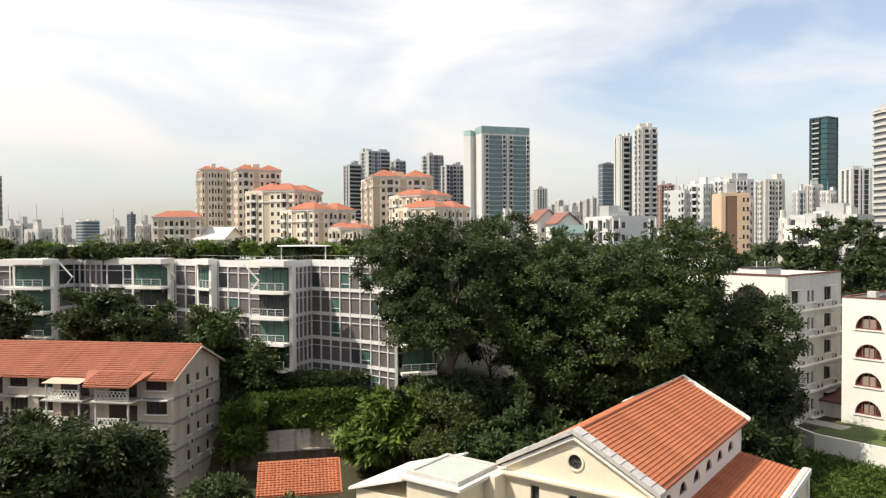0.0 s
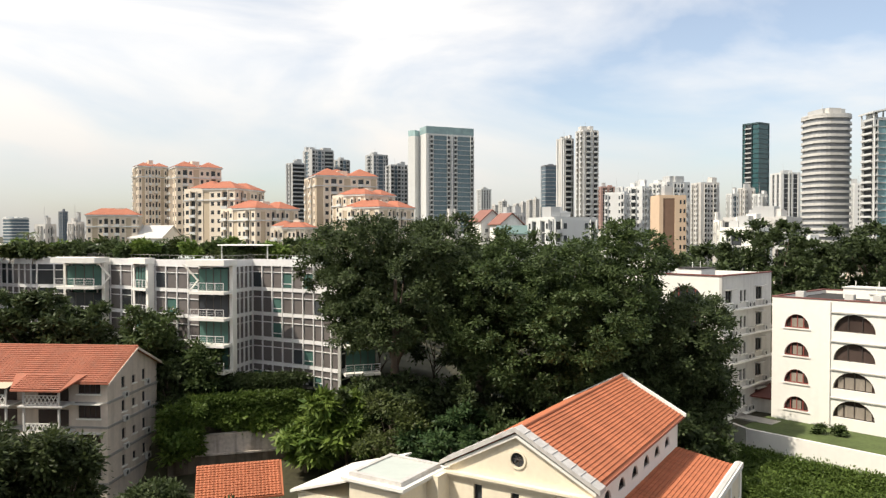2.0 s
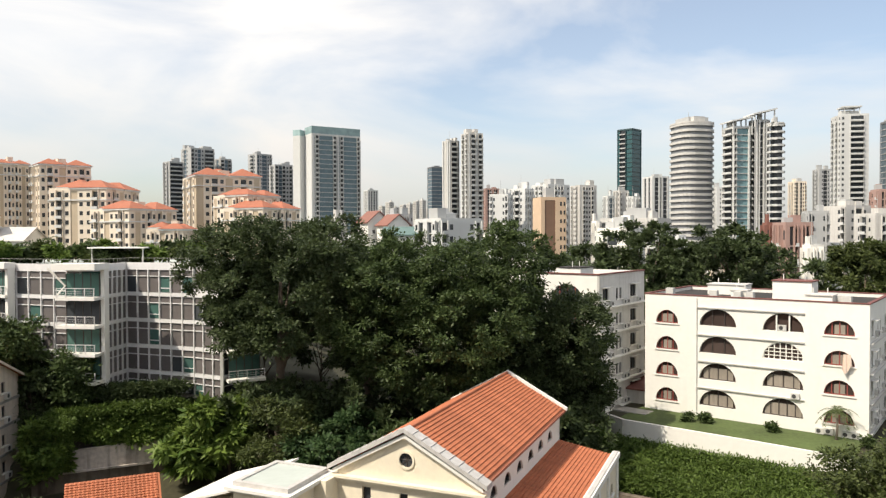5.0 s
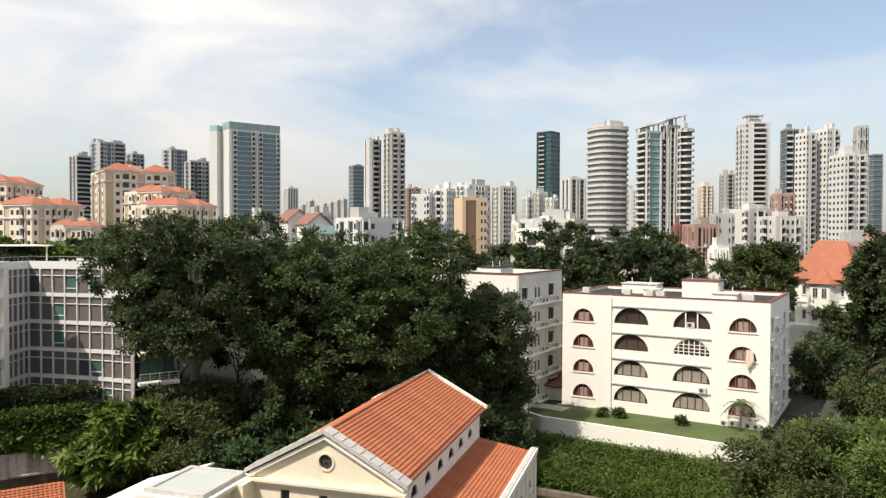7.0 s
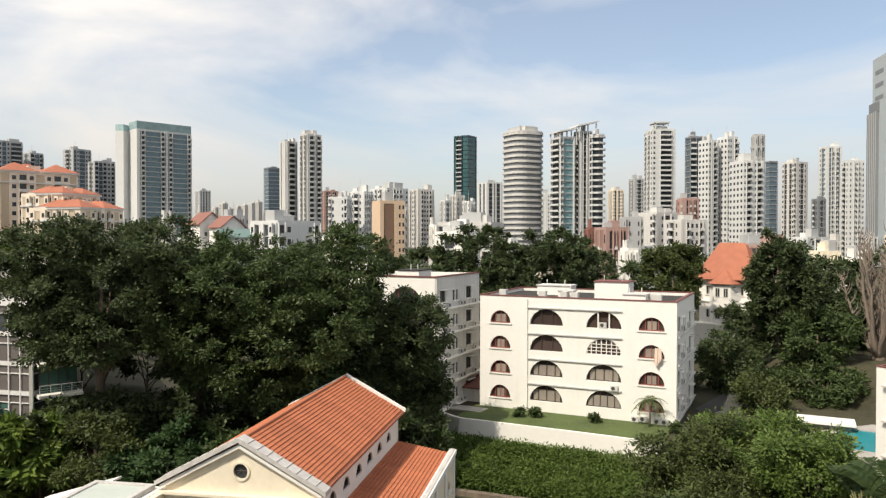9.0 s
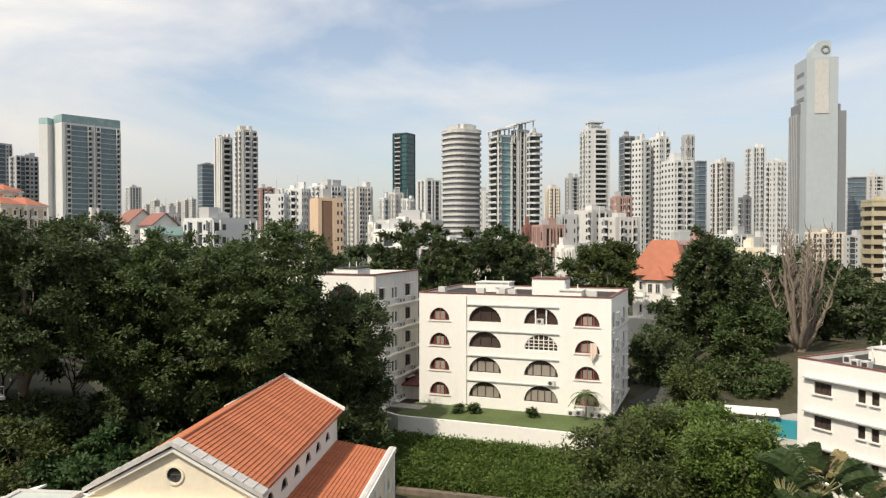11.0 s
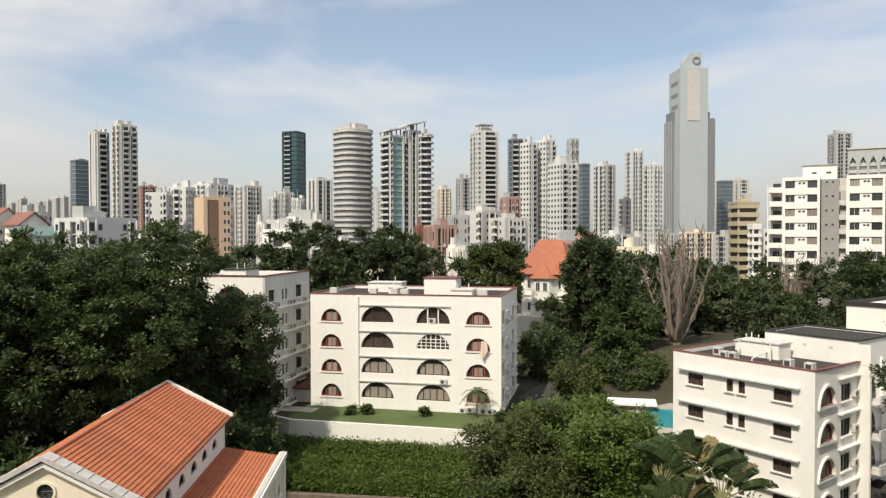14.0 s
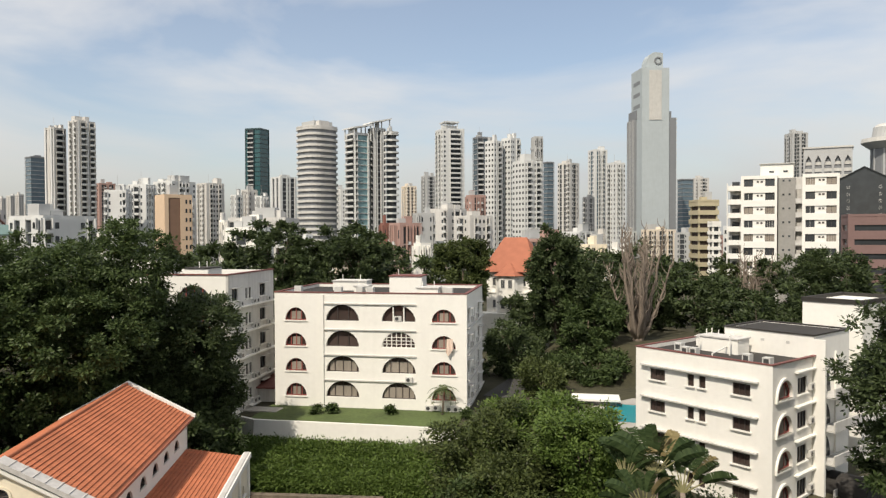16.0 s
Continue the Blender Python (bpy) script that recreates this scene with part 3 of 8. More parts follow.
def rear_flats():
    """The twin block behind, seen from its service side."""
    turn = -48.5
    b = thing("apartment_block", "white apartment block with dark windows and air conditioners", "building", place(37.19 + 0.4, 80.47 + 1.6, 0, turn + 88))
    W, D, Z0, Z1 = 13.2, 15, 3.2, 21.1
    floors = [18.0, 14.9, 11.8, 8.7, 5.6]
    holes, wins = [], []
    for z in floors:
        for x0, w, h in ((0.9, 1.5, 1.4), (4.6, 0.55, 1.3), (5.6, 0.55, 1.3), (8.8, 1.7, 1.5)):
            holes.append(rect(x0, x0 + w, z, z + h))
            wins.append((x0, x0 + w, z, z + h))
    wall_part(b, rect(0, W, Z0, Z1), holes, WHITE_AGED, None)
    for x0, x1, z0, z1 in wins:
        box_window(b, x0, x1, z0, z1, 0.14, DARK_FRAME, GLASS, 1, True, None, x1 - x0 > 1)
    for z in floors:
        part("ledge", Shape().box(0, W, -0.55, 0, z - 0.9, z - 0.75), WHITE, b, "")
        for k, x in enumerate((3.1, 6.7, 7.7, 11.2)):
            ac_unit(b, x, -0.02, z - 0.75)
    left = pose(0, D, 0, 0, 0, 270)
    lh = [arch(D - 6.4, D - 2.2, z, 1.9) for z in floors]
    wall_part(b, rect(0, D - 0.3, Z0, Z1), lh, WHITE, left)
    for z in floors:
        w = half_window(b, 0, 0, 4.2, 1.9, 0, RED_FRAME, GLASS, 3, 0, 0)
        w.matrix_basis = left @ pose(D - 4.3, 0.15, z)
    part("wall", Shape().box(0, W, D - 0.3, D, Z0, Z1), WHITE, b)
    part("wall", Shape().box(W - 0.3, W, 0.3, D - 0.3, Z0, Z1), WHITE, b)
    part("roof", Shape().box(0.3, W - 0.3, 0.3, D - 0.3, 20.2, 20.4), ROOF_DARK, b)
    part("coping", Shape().box(-0.1, W + 0.1, -0.1, 0.4, Z1, Z1 + 0.14), COPING_RED, b)
    part("coping", Shape().box(-0.1, 0.3, 0.4, D, Z1, Z1 + 0.14), COPING_RED, b)
    m = b.matrix_basis
    turn = math.degrees(m.to_euler().z)
    for x, y, w, d, h in ((3.0, 4.0, 3.5, 3.0, 1.3), (2.0, 9.5, 4, 4, 2.4)):
        p = m @ Vector((x, y, 20.4))
        roof_tank(p.x, p.y, p.z, w, d, h, turn, "white plant room on the flat roof", ROOF_DARK)


rear_flats()


# ---- white flats nearer on the other side ----
def near_flats():
    turn = -91.7
    W, D, Z0, Z1 = 14.68, 13.0, -0.5, 14.0
    b = thing("apartment_block", "white apartment block with flat roof and red-lined round windows", "building", place(66.4, 46.5, 0, turn))
    floors = [10.88, 7.65, 4.42, 1.2]
    holes, wins = [], []
    for z in floors:
        for x0, x1, h in ((1.76, 3.53, 1.1), (6.1, 6.8, 1.15), (7.35, 8.05, 1.15), (10.85, 12.58, 1.1)):
            holes.append(rect(x0, x1, z, z + h))
            wins.append((x0, x1, z, z + h))
    wall_part(b, rect(0, W, Z0, Z1), holes, WHITE, None)
    for k, (x0, x1, z0, z1) in enumerate(wins):
        box_window(b, x0, x1, z0, z1, 0.12, DARK_FRAME, GLASS_BROWN, 2 if x1 - x0 > 1 else 0, True, None)
    for z in floors:
        part("ledge", Shape().box(0.8, 13.4, -0.42, 0, z + 1.36, z + 1.5), WHITE_AGED, b, "long thin concrete sunshade")
    side = pose(W, 0, 0, 0, 0, 92)
    sh = []
    for z in floors:
        sh.append(arch(0.7, 3.7, z - 0.2, 1.75))
        sh.append(rect(5.0, 6.9, z - 0.2, z + 1.35))
    wall_part(b, rect(0.3, 8.2, Z0, Z1), sh, WHITE, side)
    for z in floors:
        w = half_window(b, 0, 0, 3.0, 1.75, 0, RED_FRAME, GLASS_BROWN, 2, 0.4)
        w.matrix_basis = side @ pose(2.2, 0.16, z - 0.2)
        part("arch_rim", Shape().pierced(arch(0.5, 3.9, z - 0.36, 2.15, 16), [arch(0.7, 3.7, z - 0.2, 1.78, 16)], -0.2, -0.003), WHITE, b, "raised white rim of the round window", side)
        box_window(b, 5.0, 6.9, z - 0.2, z + 1.35, 0.1, DARK_FRAME, GLASS, 2, True, side)
        part("ledge", Shape().box(4.4, 8.2, -0.4, 0, z + 1.9, z + 2.05), WHITE, b, "", side)
        ac_unit(b, 7.6, -0.02, z, side)
    part("wall", Shape().box(0, W, D - 0.3, D, Z0, Z1), WHITE, b)
    part("wall", Shape().box(0, 0.3, 0.3, D - 0.3, Z0, Z1), WHITE, b)
    part("roof", Shape().box(0.3, W - 0.3, 0.3, D - 0.3, 13.4, 13.6), ROOF_DARK, b, "dark roof felt behind a white parapet")
    for c in ((-0.06, W + 0.06, -0.06, 0.3), (-0.06, 0.3, 0.3, D), (W - 0.3, W + 0.06, 0.3, 8.2)):
        part("coping", Shape().box(*c, Z1, Z1 + 0.1), COPING_RED, b, "red-brown parapet coping")
    # taller stair wing and the wings beyond
    part("wing", Shape().box(5.2, W - 0.2, 8.2, 16, Z0, 15.3), WHITE, b, "taller white stair wing")
    part("wing_parapet", Shape().pierced(rect(5.2, W - 0.2, 8.2, 16), [rect(5.5, W - 0.5, 8.5, 15.7)], 0, 0.6), WHITE, b, "", Matrix.Translation((0, 0, 15.9)) @ FLAT)
    part("coping", Shape().pierced(rect(5.1, W - 0.1, 8.1, 16.1), [rect(5.5, W - 0.5, 8.5, 15.7)], 0, 0.14), ROOF_DARK, b, "dark coping of the stair wing", Matrix.Translation((0, 0, 16.04)) @ FLAT)
    part("wing_roof", Shape().box(5.52, W - 0.52, 8.52, 15.68, 15.3, 15.86), ROOF_DARK, b, "dark flat roof of the stair wing")
    part("wing", Shape().box(7.8, 14.2, 20, 30, Z0, 18.2), WHITE, b, "white rear wing")
    part("coping", Shape().pierced(rect(7.7, 14.3, 19.9, 30.1), [rect(8.1, 13.9, 20.3, 29.7)], 0, 0.5), ROOF_DARK, b, "", Matrix.Translation((0, 0, 18.6)) @ FLAT)
    for k, z in enumerate(floors):
        part("balcony", Shape().box(W - 0.2, W + 1.6, 8.8, 15.4, z - 0.9, z - 0.75).box(W + 1.45, W + 1.6, 8.8, 15.4, z - 0.75, z + 0.1), WHITE_AGED, b, "pale balcony with a solid parapet")
        part("opening", Shape().upright(arch(9.4, 11.8, z - 0.7, 2.2), 0, 0.06), GLASS, b, "dark arched opening", pose(W - 0.17, 0, 0, 0, 0, 90))
    part("fin", Shape().box(W - 0.2, W + 0.9, 8.2, 8.5, Z0, 15.6), WHITE, b, "tall white fin with rounded head")
    for vx in (6.9, 9.2, 11.8):
        part("vent", Shape().box(vx, vx + 0.35, 8.17, 8.2, 14.9, 15.15), WHITE_AGED, b)
    part("canopy", Shape().tube([(W + 0.2, 11, 0.9), (W + 4.2, 11, 0.9)], [1.6, 1.6], 14), ROOF_DARK, b, "dark barrel canopy over the entrance")
    m = b.matrix_basis
    turn = math.degrees(m.to_euler().z)
    for x, y, w, d, h in ((4.0, 5.2, 4.4, 2.2, 1.5), (2.2, 7.6, 2.6, 2.4, 1.0)):
        p = m @ Vector((x, y, 13.6))
        roof_tank(p.x, p.y, p.z, w, d, h, turn, "white water tank box with pipes on the roof")
    for x, y in ((5.0, 1.4), (5.9, 1.5), (3.2, 3.0), (11.2, 2.0), (13.4, 1.6)):
        p = m @ Vector((x, y, 13.6))
        u = thing("roof_condenser", "pale condenser unit on the dark flat roof", "condenser", pose(p.x, p.y, p.z, 0, 0, turn), "roof condensers")
        part("case", Shape().box(-0.38, 0.38, -0.35, 0.35, 0.1, 0.85), ACUNIT, u)
        part("foot", Shape().box(-0.34, 0.34, -0.25, -0.15, 0, 0.1).box(-0.34, 0.34, 0.15, 0.25, 0, 0.1), FAN, u)
        part("grille", Shape().box(-0.25, 0.25, -0.36, -0.35, 0.25, 0.72), FAN, u)
    for pts in ([(8.2, 0.9, 13.3), (8.2, 0.9, 14.2), (7.2, 5.2, 14.3)], [(4.6, 4.4, 13.3), (4.6, 4.4, 15.2)], [(8.0, 4.4, 13.3), (8.0, 4.4, 15.6)]):
        q = [m @ Vector(p) for p in pts]
        tagged(new("vent_pipe", Shape().tube(q, [0.07] * len(q), 6).mesh("vent_pipe", WHITE)), "white vent pipe on the flat roof", "pipe")


near_flats()


# ---- chapel with terracotta roof ----
def tile_slope(parent, name, p0, along, down, length, run, course=0.31, tile=0.34, mat=TILE):
    """Courses of tiles on a roof slope. p0: upper corner, along: unit vector of the ridge, down: unit vector down the slope."""
    p0, along, down = Vector(p0), Vector(along), Vector(down)
    up = along.cross(down)
    if up.z < 0:
        up = -up
    n, k = int(run / course), int(length / tile)
    rnd = random.Random(7)
    for j in range(n):
        s = Shape()
        a = p0 + down * (j * course)
        for i in range(k):
            lift = rnd.uniform(0.0, 0.012)
            q0, q1 = a + along * (i * tile + 0.006), a + along * ((i + 1) * tile - 0.006)
            mid = (q0 + q1) / 2 + up * (0.055 + lift)
            dn = down * (course + 0.05)
            lo = up * (0.06 + lift)
            v = [q0 + up * 0.0, mid - up * 0.03, q1, q1 + dn + lo, mid + dn + lo, q0 + dn + lo, q1 + dn - up * 0.01, q0 + dn - up * 0.01]
            s.add(v, [(0, 1, 4, 5), (1, 2, 3, 4), (5, 4, 3, 6, 7)])
        me = bpy.data.meshes.new(name)
        me.from_pydata(s.v, [], s.f)
        me.update()
        me.materials.append(mat)
        part(name, me, None, parent)


def chapel():
    c = thing("chapel", "cream chapel with orange terracotta tile roof", "building", place(8.48, 48.23, 0, -35.8))
    L, H, RZ, EZ = 21.4, 4.95, 13.15, 10.25
    # nave: front gable with its round window, long walls with half-round clerestory lights
    ring = [(0.5 * math.cos(a * math.pi / 12), 11.2 + 0.5 * math.sin(a * math.pi / 12)) for a in range(24)]
    small = [rect(-3.3, -2.65, 7.4, 9.05), rect(-0.5, 0.1, 7.4, 8.95), rect(2.4, 3.0, 7.4, 8.95)]
    gable = [(-5.2, -0.5), (5.2, -0.5), (5.2, 10.1), (0, 12.95), (-5.2, 10.1)]
    wall_part(c, gable, [ring] + small, CREAM, None, "gable_wall", 0.4)
    rw = part("round_window", Shape().pierced([(0.62 * math.cos(a * math.pi / 14), 11.2 + 0.62 * math.sin(a * math.pi / 14)) for a in range(28)],
                                             [[(0.48 * math.cos(a * math.pi / 14), 11.2 + 0.48 * math.sin(a * math.pi / 14)) for a in range(28)]], -0.08, -0.002), CREAM, c, "round window in a moulded cream ring")
    part("pane", Shape().upright([(0.5 * math.cos(a * math.pi / 12), 11.2 + 0.5 * math.sin(a * math.pi / 12)) for a in range(24)], 0.12, 0.15), GLASS, rw)
    bars = Shape()
    for k in range(4):
        a = math.pi * k / 4
        dx, dz = 0.48 * math.cos(a), 0.48 * math.sin(a)
        bars.tube([(-dx, 0.1, 11.2 - dz), (dx, 0.1, 11.2 + dz)], [0.03, 0.03], 5)
    part("glazing_bars", bars, DARK_FRAME, rw)
    for x0, x1, z0, z1 in ((-3.3, -2.65, 7.4, 9.05), (-0.5, 0.1, 7.4, 8.95), (2.4, 3.0, 7.4, 8.95)):
        box_window(c, x0, x1, z0, z1, 0.2, DARK_FRAME, GLASS, 0, False)
    part("cornice", Shape().box(-5.6, 5.6, -0.42, 0, 9.55, 9.72).box(-5.5, 5.5, -0.3, 0, 9.38, 9.55).box(-5.4, 5.4, -0.18, 0, 9.22, 9.38), CREAM, c, "stepped cornice across the gable")
    for sx in (-1, 1):
        rake = Shape()
        rake.upright([(0, 12.72), (0, 12.98), (sx * 5.45, 10.1), (sx * 5.45, 9.84)], -0.3, 0)
        part("raking_cornice", rake, WHITE, c)
        cop = Shape()
        cop.upright([(0, 13.12), (0, 13.42), (sx * 5.75, 10.36), (sx * 5.75, 10.06)], -0.45, 0.55)
        part("gable_coping", cop, LEAD, c, "lead-grey gable coping in short lengths")
        for k in range(1, 9):
            x = sx * 5.75 * k / 9
            z = 13.42 - 3.06 * k / 9
            part("coping_joint", Shape().box(x - 0.035, x + 0.035, -0.46, 0.56, z - 0.05, z + 0.045), LEAD, c)
    side = pose(H, 0, 0, 0, 0, 90)
    ys = (3.2, 6.2, 9.2, 12.1, 15.0, 18.0)
    lights = [arch(y - 0.75, y + 0.75, 8.3, 0.85, 10) for y in ys]
    wall_part(c, rect(0.4, L, -0.5, 10.15), lights, WHITE, side)
    for y in ys:
        w = half_window(c, 0, 0, 1.5, 0.85, 0, DARK_FRAME, GLASS, 0, 0, 0)
        w.matrix_basis = side @ pose(y, 0.12, 8.3)
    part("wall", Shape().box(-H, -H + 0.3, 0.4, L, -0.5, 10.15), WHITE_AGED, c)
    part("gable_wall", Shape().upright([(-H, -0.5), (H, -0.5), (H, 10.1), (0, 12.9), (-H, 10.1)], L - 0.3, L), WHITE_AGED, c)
    part("eaves_cornice", Shape().box(H, H + 0.35, 0.5, L, 9.85, 10.1), WHITE, c)
    part("eaves_cornice", Shape().box(-H - 0.35, -H, 0.5, L, 9.85, 10.1), WHITE, c)
    slope = math.hypot(5.4, RZ - EZ)
    dn = Vector((5.4 / slope, 0, (EZ - RZ) / slope))
    for sx in (-1, 1):
        d = Vector((sx * dn.x, 0, dn.z))
        deck = Shape()
        deck.upright([(0, RZ - 0.16), (0, RZ - 0.02), (sx * 5.4, EZ - 0.02), (sx * 5.4, EZ - 0.16)], 0.55, L + 0.2)
        part("roof_deck", deck, TILE, c)
        tile_slope(c, "tile_course", (0, 0.56, RZ), (0, 1, 0), d, L - 0.4, slope)
    part("ridge", Shape().tube([(0, 0.55, RZ + 0.03), (0, L + 0.1, RZ + 0.03)], [0.14, 0.14], 8), TILE, c, "rounded terracotta ridge")
    for sx in (-1, 1):
        part("verge", Shape().upright([(0, RZ), (0, RZ + 0.24), (sx * 5.6, EZ + 0.12), (sx * 5.6, EZ - 0.12)], L - 0.02, L + 0.4), WHITE, c, "white verge of the far gable")
        part("gutter", Shape().box(sx * 5.36, sx * 5.5, 0.5, L + 0.2, EZ - 0.22, EZ - 0.04) if sx > 0 else Shape().box(-5.5, -5.36, 0.5, L + 0.2, EZ - 0.22, EZ - 0.04), TILE_OLD, c)
    # lean-to aisle
    AZ0, AZ1, AX = 7.55, 6.75, 9.7
    run = math.hypot(AX - H, AZ0 - AZ1)
    d = Vector(((AX - H) / run, 0, (AZ1 - AZ0) / run))
    part("aisle_roof_deck", Shape().upright([(H, AZ0 - 0.2), (H, AZ0 - 0.03), (AX, AZ1 - 0.03), (AX, AZ1 - 0.2)], 0.0, L - 0.2), TILE, c)
    tile_slope(c, "aisle_tile_course", (H, 0.0, AZ0), (0, 1, 0), d, L - 0.3, run)
    part("aisle_parapet", Shape().box(AX - 0.05, AX + 0.6, -0.2, L + 0.1, AZ1 - 0.2, AZ1 + 0.22), WHITE, c, "white parapet along the aisle roof")
    part("aisle_parapet", Shape().box(AX + 0.1, AX + 0.45, -0.1, L, AZ1 + 0.22, AZ1 + 0.3), LEAD, c)
    aside = pose(AX + 0.4, 0, 0, 0, 0, 90)
    ah = [arch(y - 0.55, y + 0.55, 4.2, 0.9, 10)[:] for y in (2.5, 6.5, 10.5, 14.5, 18.5)]
    wall_part(c, rect(0, L, -0.5, AZ1 - 0.2), ah, CREAM, aside)
    for y in (2.5, 6.5, 10.5, 14.5, 18.5):
        w = half_window(c, 0, 0, 1.1, 0.9, 0, DARK_FRAME, GLASS, 1)
        w.matrix_basis = aside @ pose(y, 0.18, 4.2)
    for y in (0.3, 4.5, 8.5, 12.5, 16.5, 20.7):
        part("pilaster", Shape().box(y - 0.3, y + 0.3, -0.15, 0, -0.5, AZ1 - 0.2), WHITE, c, "", aside)
    part("aisle_end_wall", Shape().box(H, AX + 0.1, L - 0.3, L, -0.5, AZ1 - 0.25), CREAM, c)
    part("aisle_end_wall", Shape().box(5.2, AX + 0.1, 0, 0.3, -0.5, AZ1 - 0.25), CREAM, c)
    part("aisle_end_coping", Shape().box(5.25, AX + 0.6, -0.3, 0.35, AZ1 + 0.0, AZ1 + 0.25), WHITE, c)
    # flat-roofed porch block
    part("porch_wall", Shape().box(-10.3, -6.1, -4.6, 0.2, -0.5, 9.45), CREAM, c, "cream porch block")
    part("porch_cornice", Shape().box(-10.75, -5.65, -5.0, 0.6, 9.45, 9.65).box(-10.55, -5.85, -4.8, 0.4, 9.28, 9.45), WHITE, c)
    part("porch_rim", Shape().pierced(rect(-10.35, -6.05, -4.6, 0.2), [rect(-10.0, -6.4, -4.25, -0.15)], 0, 0.3), LEAD, c, "raised grey rim", Matrix.Translation((0, 0, 9.95)) @ FLAT)
    part("porch_roof", Shape().box(-10.3, -6.1, -4.55, 0.15, 9.65, 9.85), ROOF_GREY, c, "pale grey-green flat roof")
    part("link_wall", Shape().box(-6.1, -5.2, -1.5, 3.0, -0.5, 9.6), CREAM, c)
    # low white roofed annexe
    part("annexe_wall", Shape().box(-15.5, -10.3, -4.0, 2.6, -0.5, 7.6), CREAM, c)
    part("annexe_roof", Shape().upright([(-16.0, 7.4), (-10.3, 9.2), (-10.3, 9.35), (-16.0, 7.6)], -4.3, 2.9), WHITE, c, "white sheet roof sloping from the porch")


chapel()


# ---- old flats with red tiled roof ----
def old_flats():
    turn = -9.5
    b = thing("apartment_block", "weathered pinkish apartment block under a faded red roof", "building", place(-28.2, 78.2, 0, turn))
    X0, D, Z0, ZE = -34.0, 10.6, -2.6, 11.3
    rows = [9.75, 7.25, 4.3, 1.5]
    holes, wins = [], []
    for z in rows:
        for x0, x1 in ((-3.1, -0.75), (-15.6, -13.9), (-19.0, -16.9), (-24, -22), (-28, -25.6)):
            holes.append(rect(x0, x1, z, z + 1.35))
            wins.append((x0, x1, z, z + 1.35))
    wall_part(b, rect(X0, 0, Z0, ZE), holes, BUFF, None)
    for x0, x1, z0, z1 in wins:
        box_window(b, x0, x1, z0, z1, 0.12, DARK_FRAME, GLASS_BROWN, 3, True, None, z0 < 9)
    side = pose(0, 0, 0, 0, 0, 90)
    sh = []
    for z in rows:
        sh += [rect(2.75, 3.5, z + 0.05, z + 1.2), rect(4.95, 5.7, z + 0.1, z + 0.95), rect(7.15, 7.9, z + 0.05, z + 1.2)]
    wall_part(b, [(0.3, Z0), (D, Z0), (D, ZE), (D / 2, 13.5), (0.3, ZE)], sh, BUFF, side)
    for z in rows:
        for x0, h0, h1 in ((2.75, 0.05, 1.2), (4.95, 0.1, 0.95), (7.15, 0.05, 1.2)):
            box_window(b, x0, x0 + 0.75, z + h0, z + h1, 0.15, DARK_FRAME, GLASS, 0, True, side)
        ac_unit(b, 3.3, -0.02, z - 1.0, side)
        ac_unit(b, 8.0, -0.02, z - 0.6, side)
        part("belt", Shape().box(0, D, -0.12, 0, z - 1.0, z - 0.75), GREY_WALL, b, "", side)
        part("belt", Shape().box(X0, 0, -0.1, 0, z - 1.0, z - 0.8), GREY_WALL, b)
    part("wall", Shape().box(X0, 0, D - 0.3, D, Z0, ZE), BUFF, b)
    part("wall", Shape().upright([(0.3, Z0), (D, Z0), (D, ZE), (D / 2, 13.5), (0.3, ZE)], 0, 0.3), BUFF, b, "", pose(X0, 0, 0, 0, 0, 90))
    run = math.hypot(D / 2 + 0.7, 2.75)
    for sy in (-1, 1):
        d = Vector((0, sy * (D / 2 + 0.7) / run, -2.75 / run))
        y1 = D / 2 + sy * (D / 2 + 0.7)
        deck = Shape()
        deck.add([(X0 - 0.5, D / 2, 13.75), (0.55, D / 2, 13.75), (0.55, y1, 11.0), (X0 - 0.5, y1, 11.0), (X0 - 0.5, D / 2, 13.6), (0.55, D / 2, 13.6), (0.55, y1, 10.85), (X0 - 0.5, y1, 10.85)],
                 [(0, 1, 2, 3), (7, 6, 5, 4), (0, 4, 5, 1), (1, 5, 6, 2), (2, 6, 7, 3), (3, 7, 4, 0)])
        part("roof_deck", deck, TILE_OLD, b)
        tile_slope(b, "tile_course", (X0 - 0.5, D / 2, 13.78), (1, 0, 0), d, -X0 + 1.0, run, 0.36, 0.42, TILE_OLD)
    part("ridge", Shape().tube([(X0 - 0.5, D / 2, 13.82), (0.55, D / 2, 13.82)], [0.13, 0.13], 8), TILE_OLD, b)
    for sy in (0.0, 1.0):
        ya = D / 2 + (D / 2 + 0.7) * (1 if sy else -1)
        part("barge_board", Shape().add([(0.5, D / 2, 13.5), (0.6, D / 2, 13.5), (0.6, D / 2, 13.75), (0.5, D / 2, 13.75), (0.5, ya, 10.75), (0.6, ya, 10.75), (0.6, ya, 11.0), (0.5, ya, 11.0)],
                                        [(0, 1, 2, 3), (7, 6, 5, 4), (0, 4, 5, 1), (1, 5, 6, 2), (2, 6, 7, 3), (3, 7, 4, 0)]), BUFF, b)
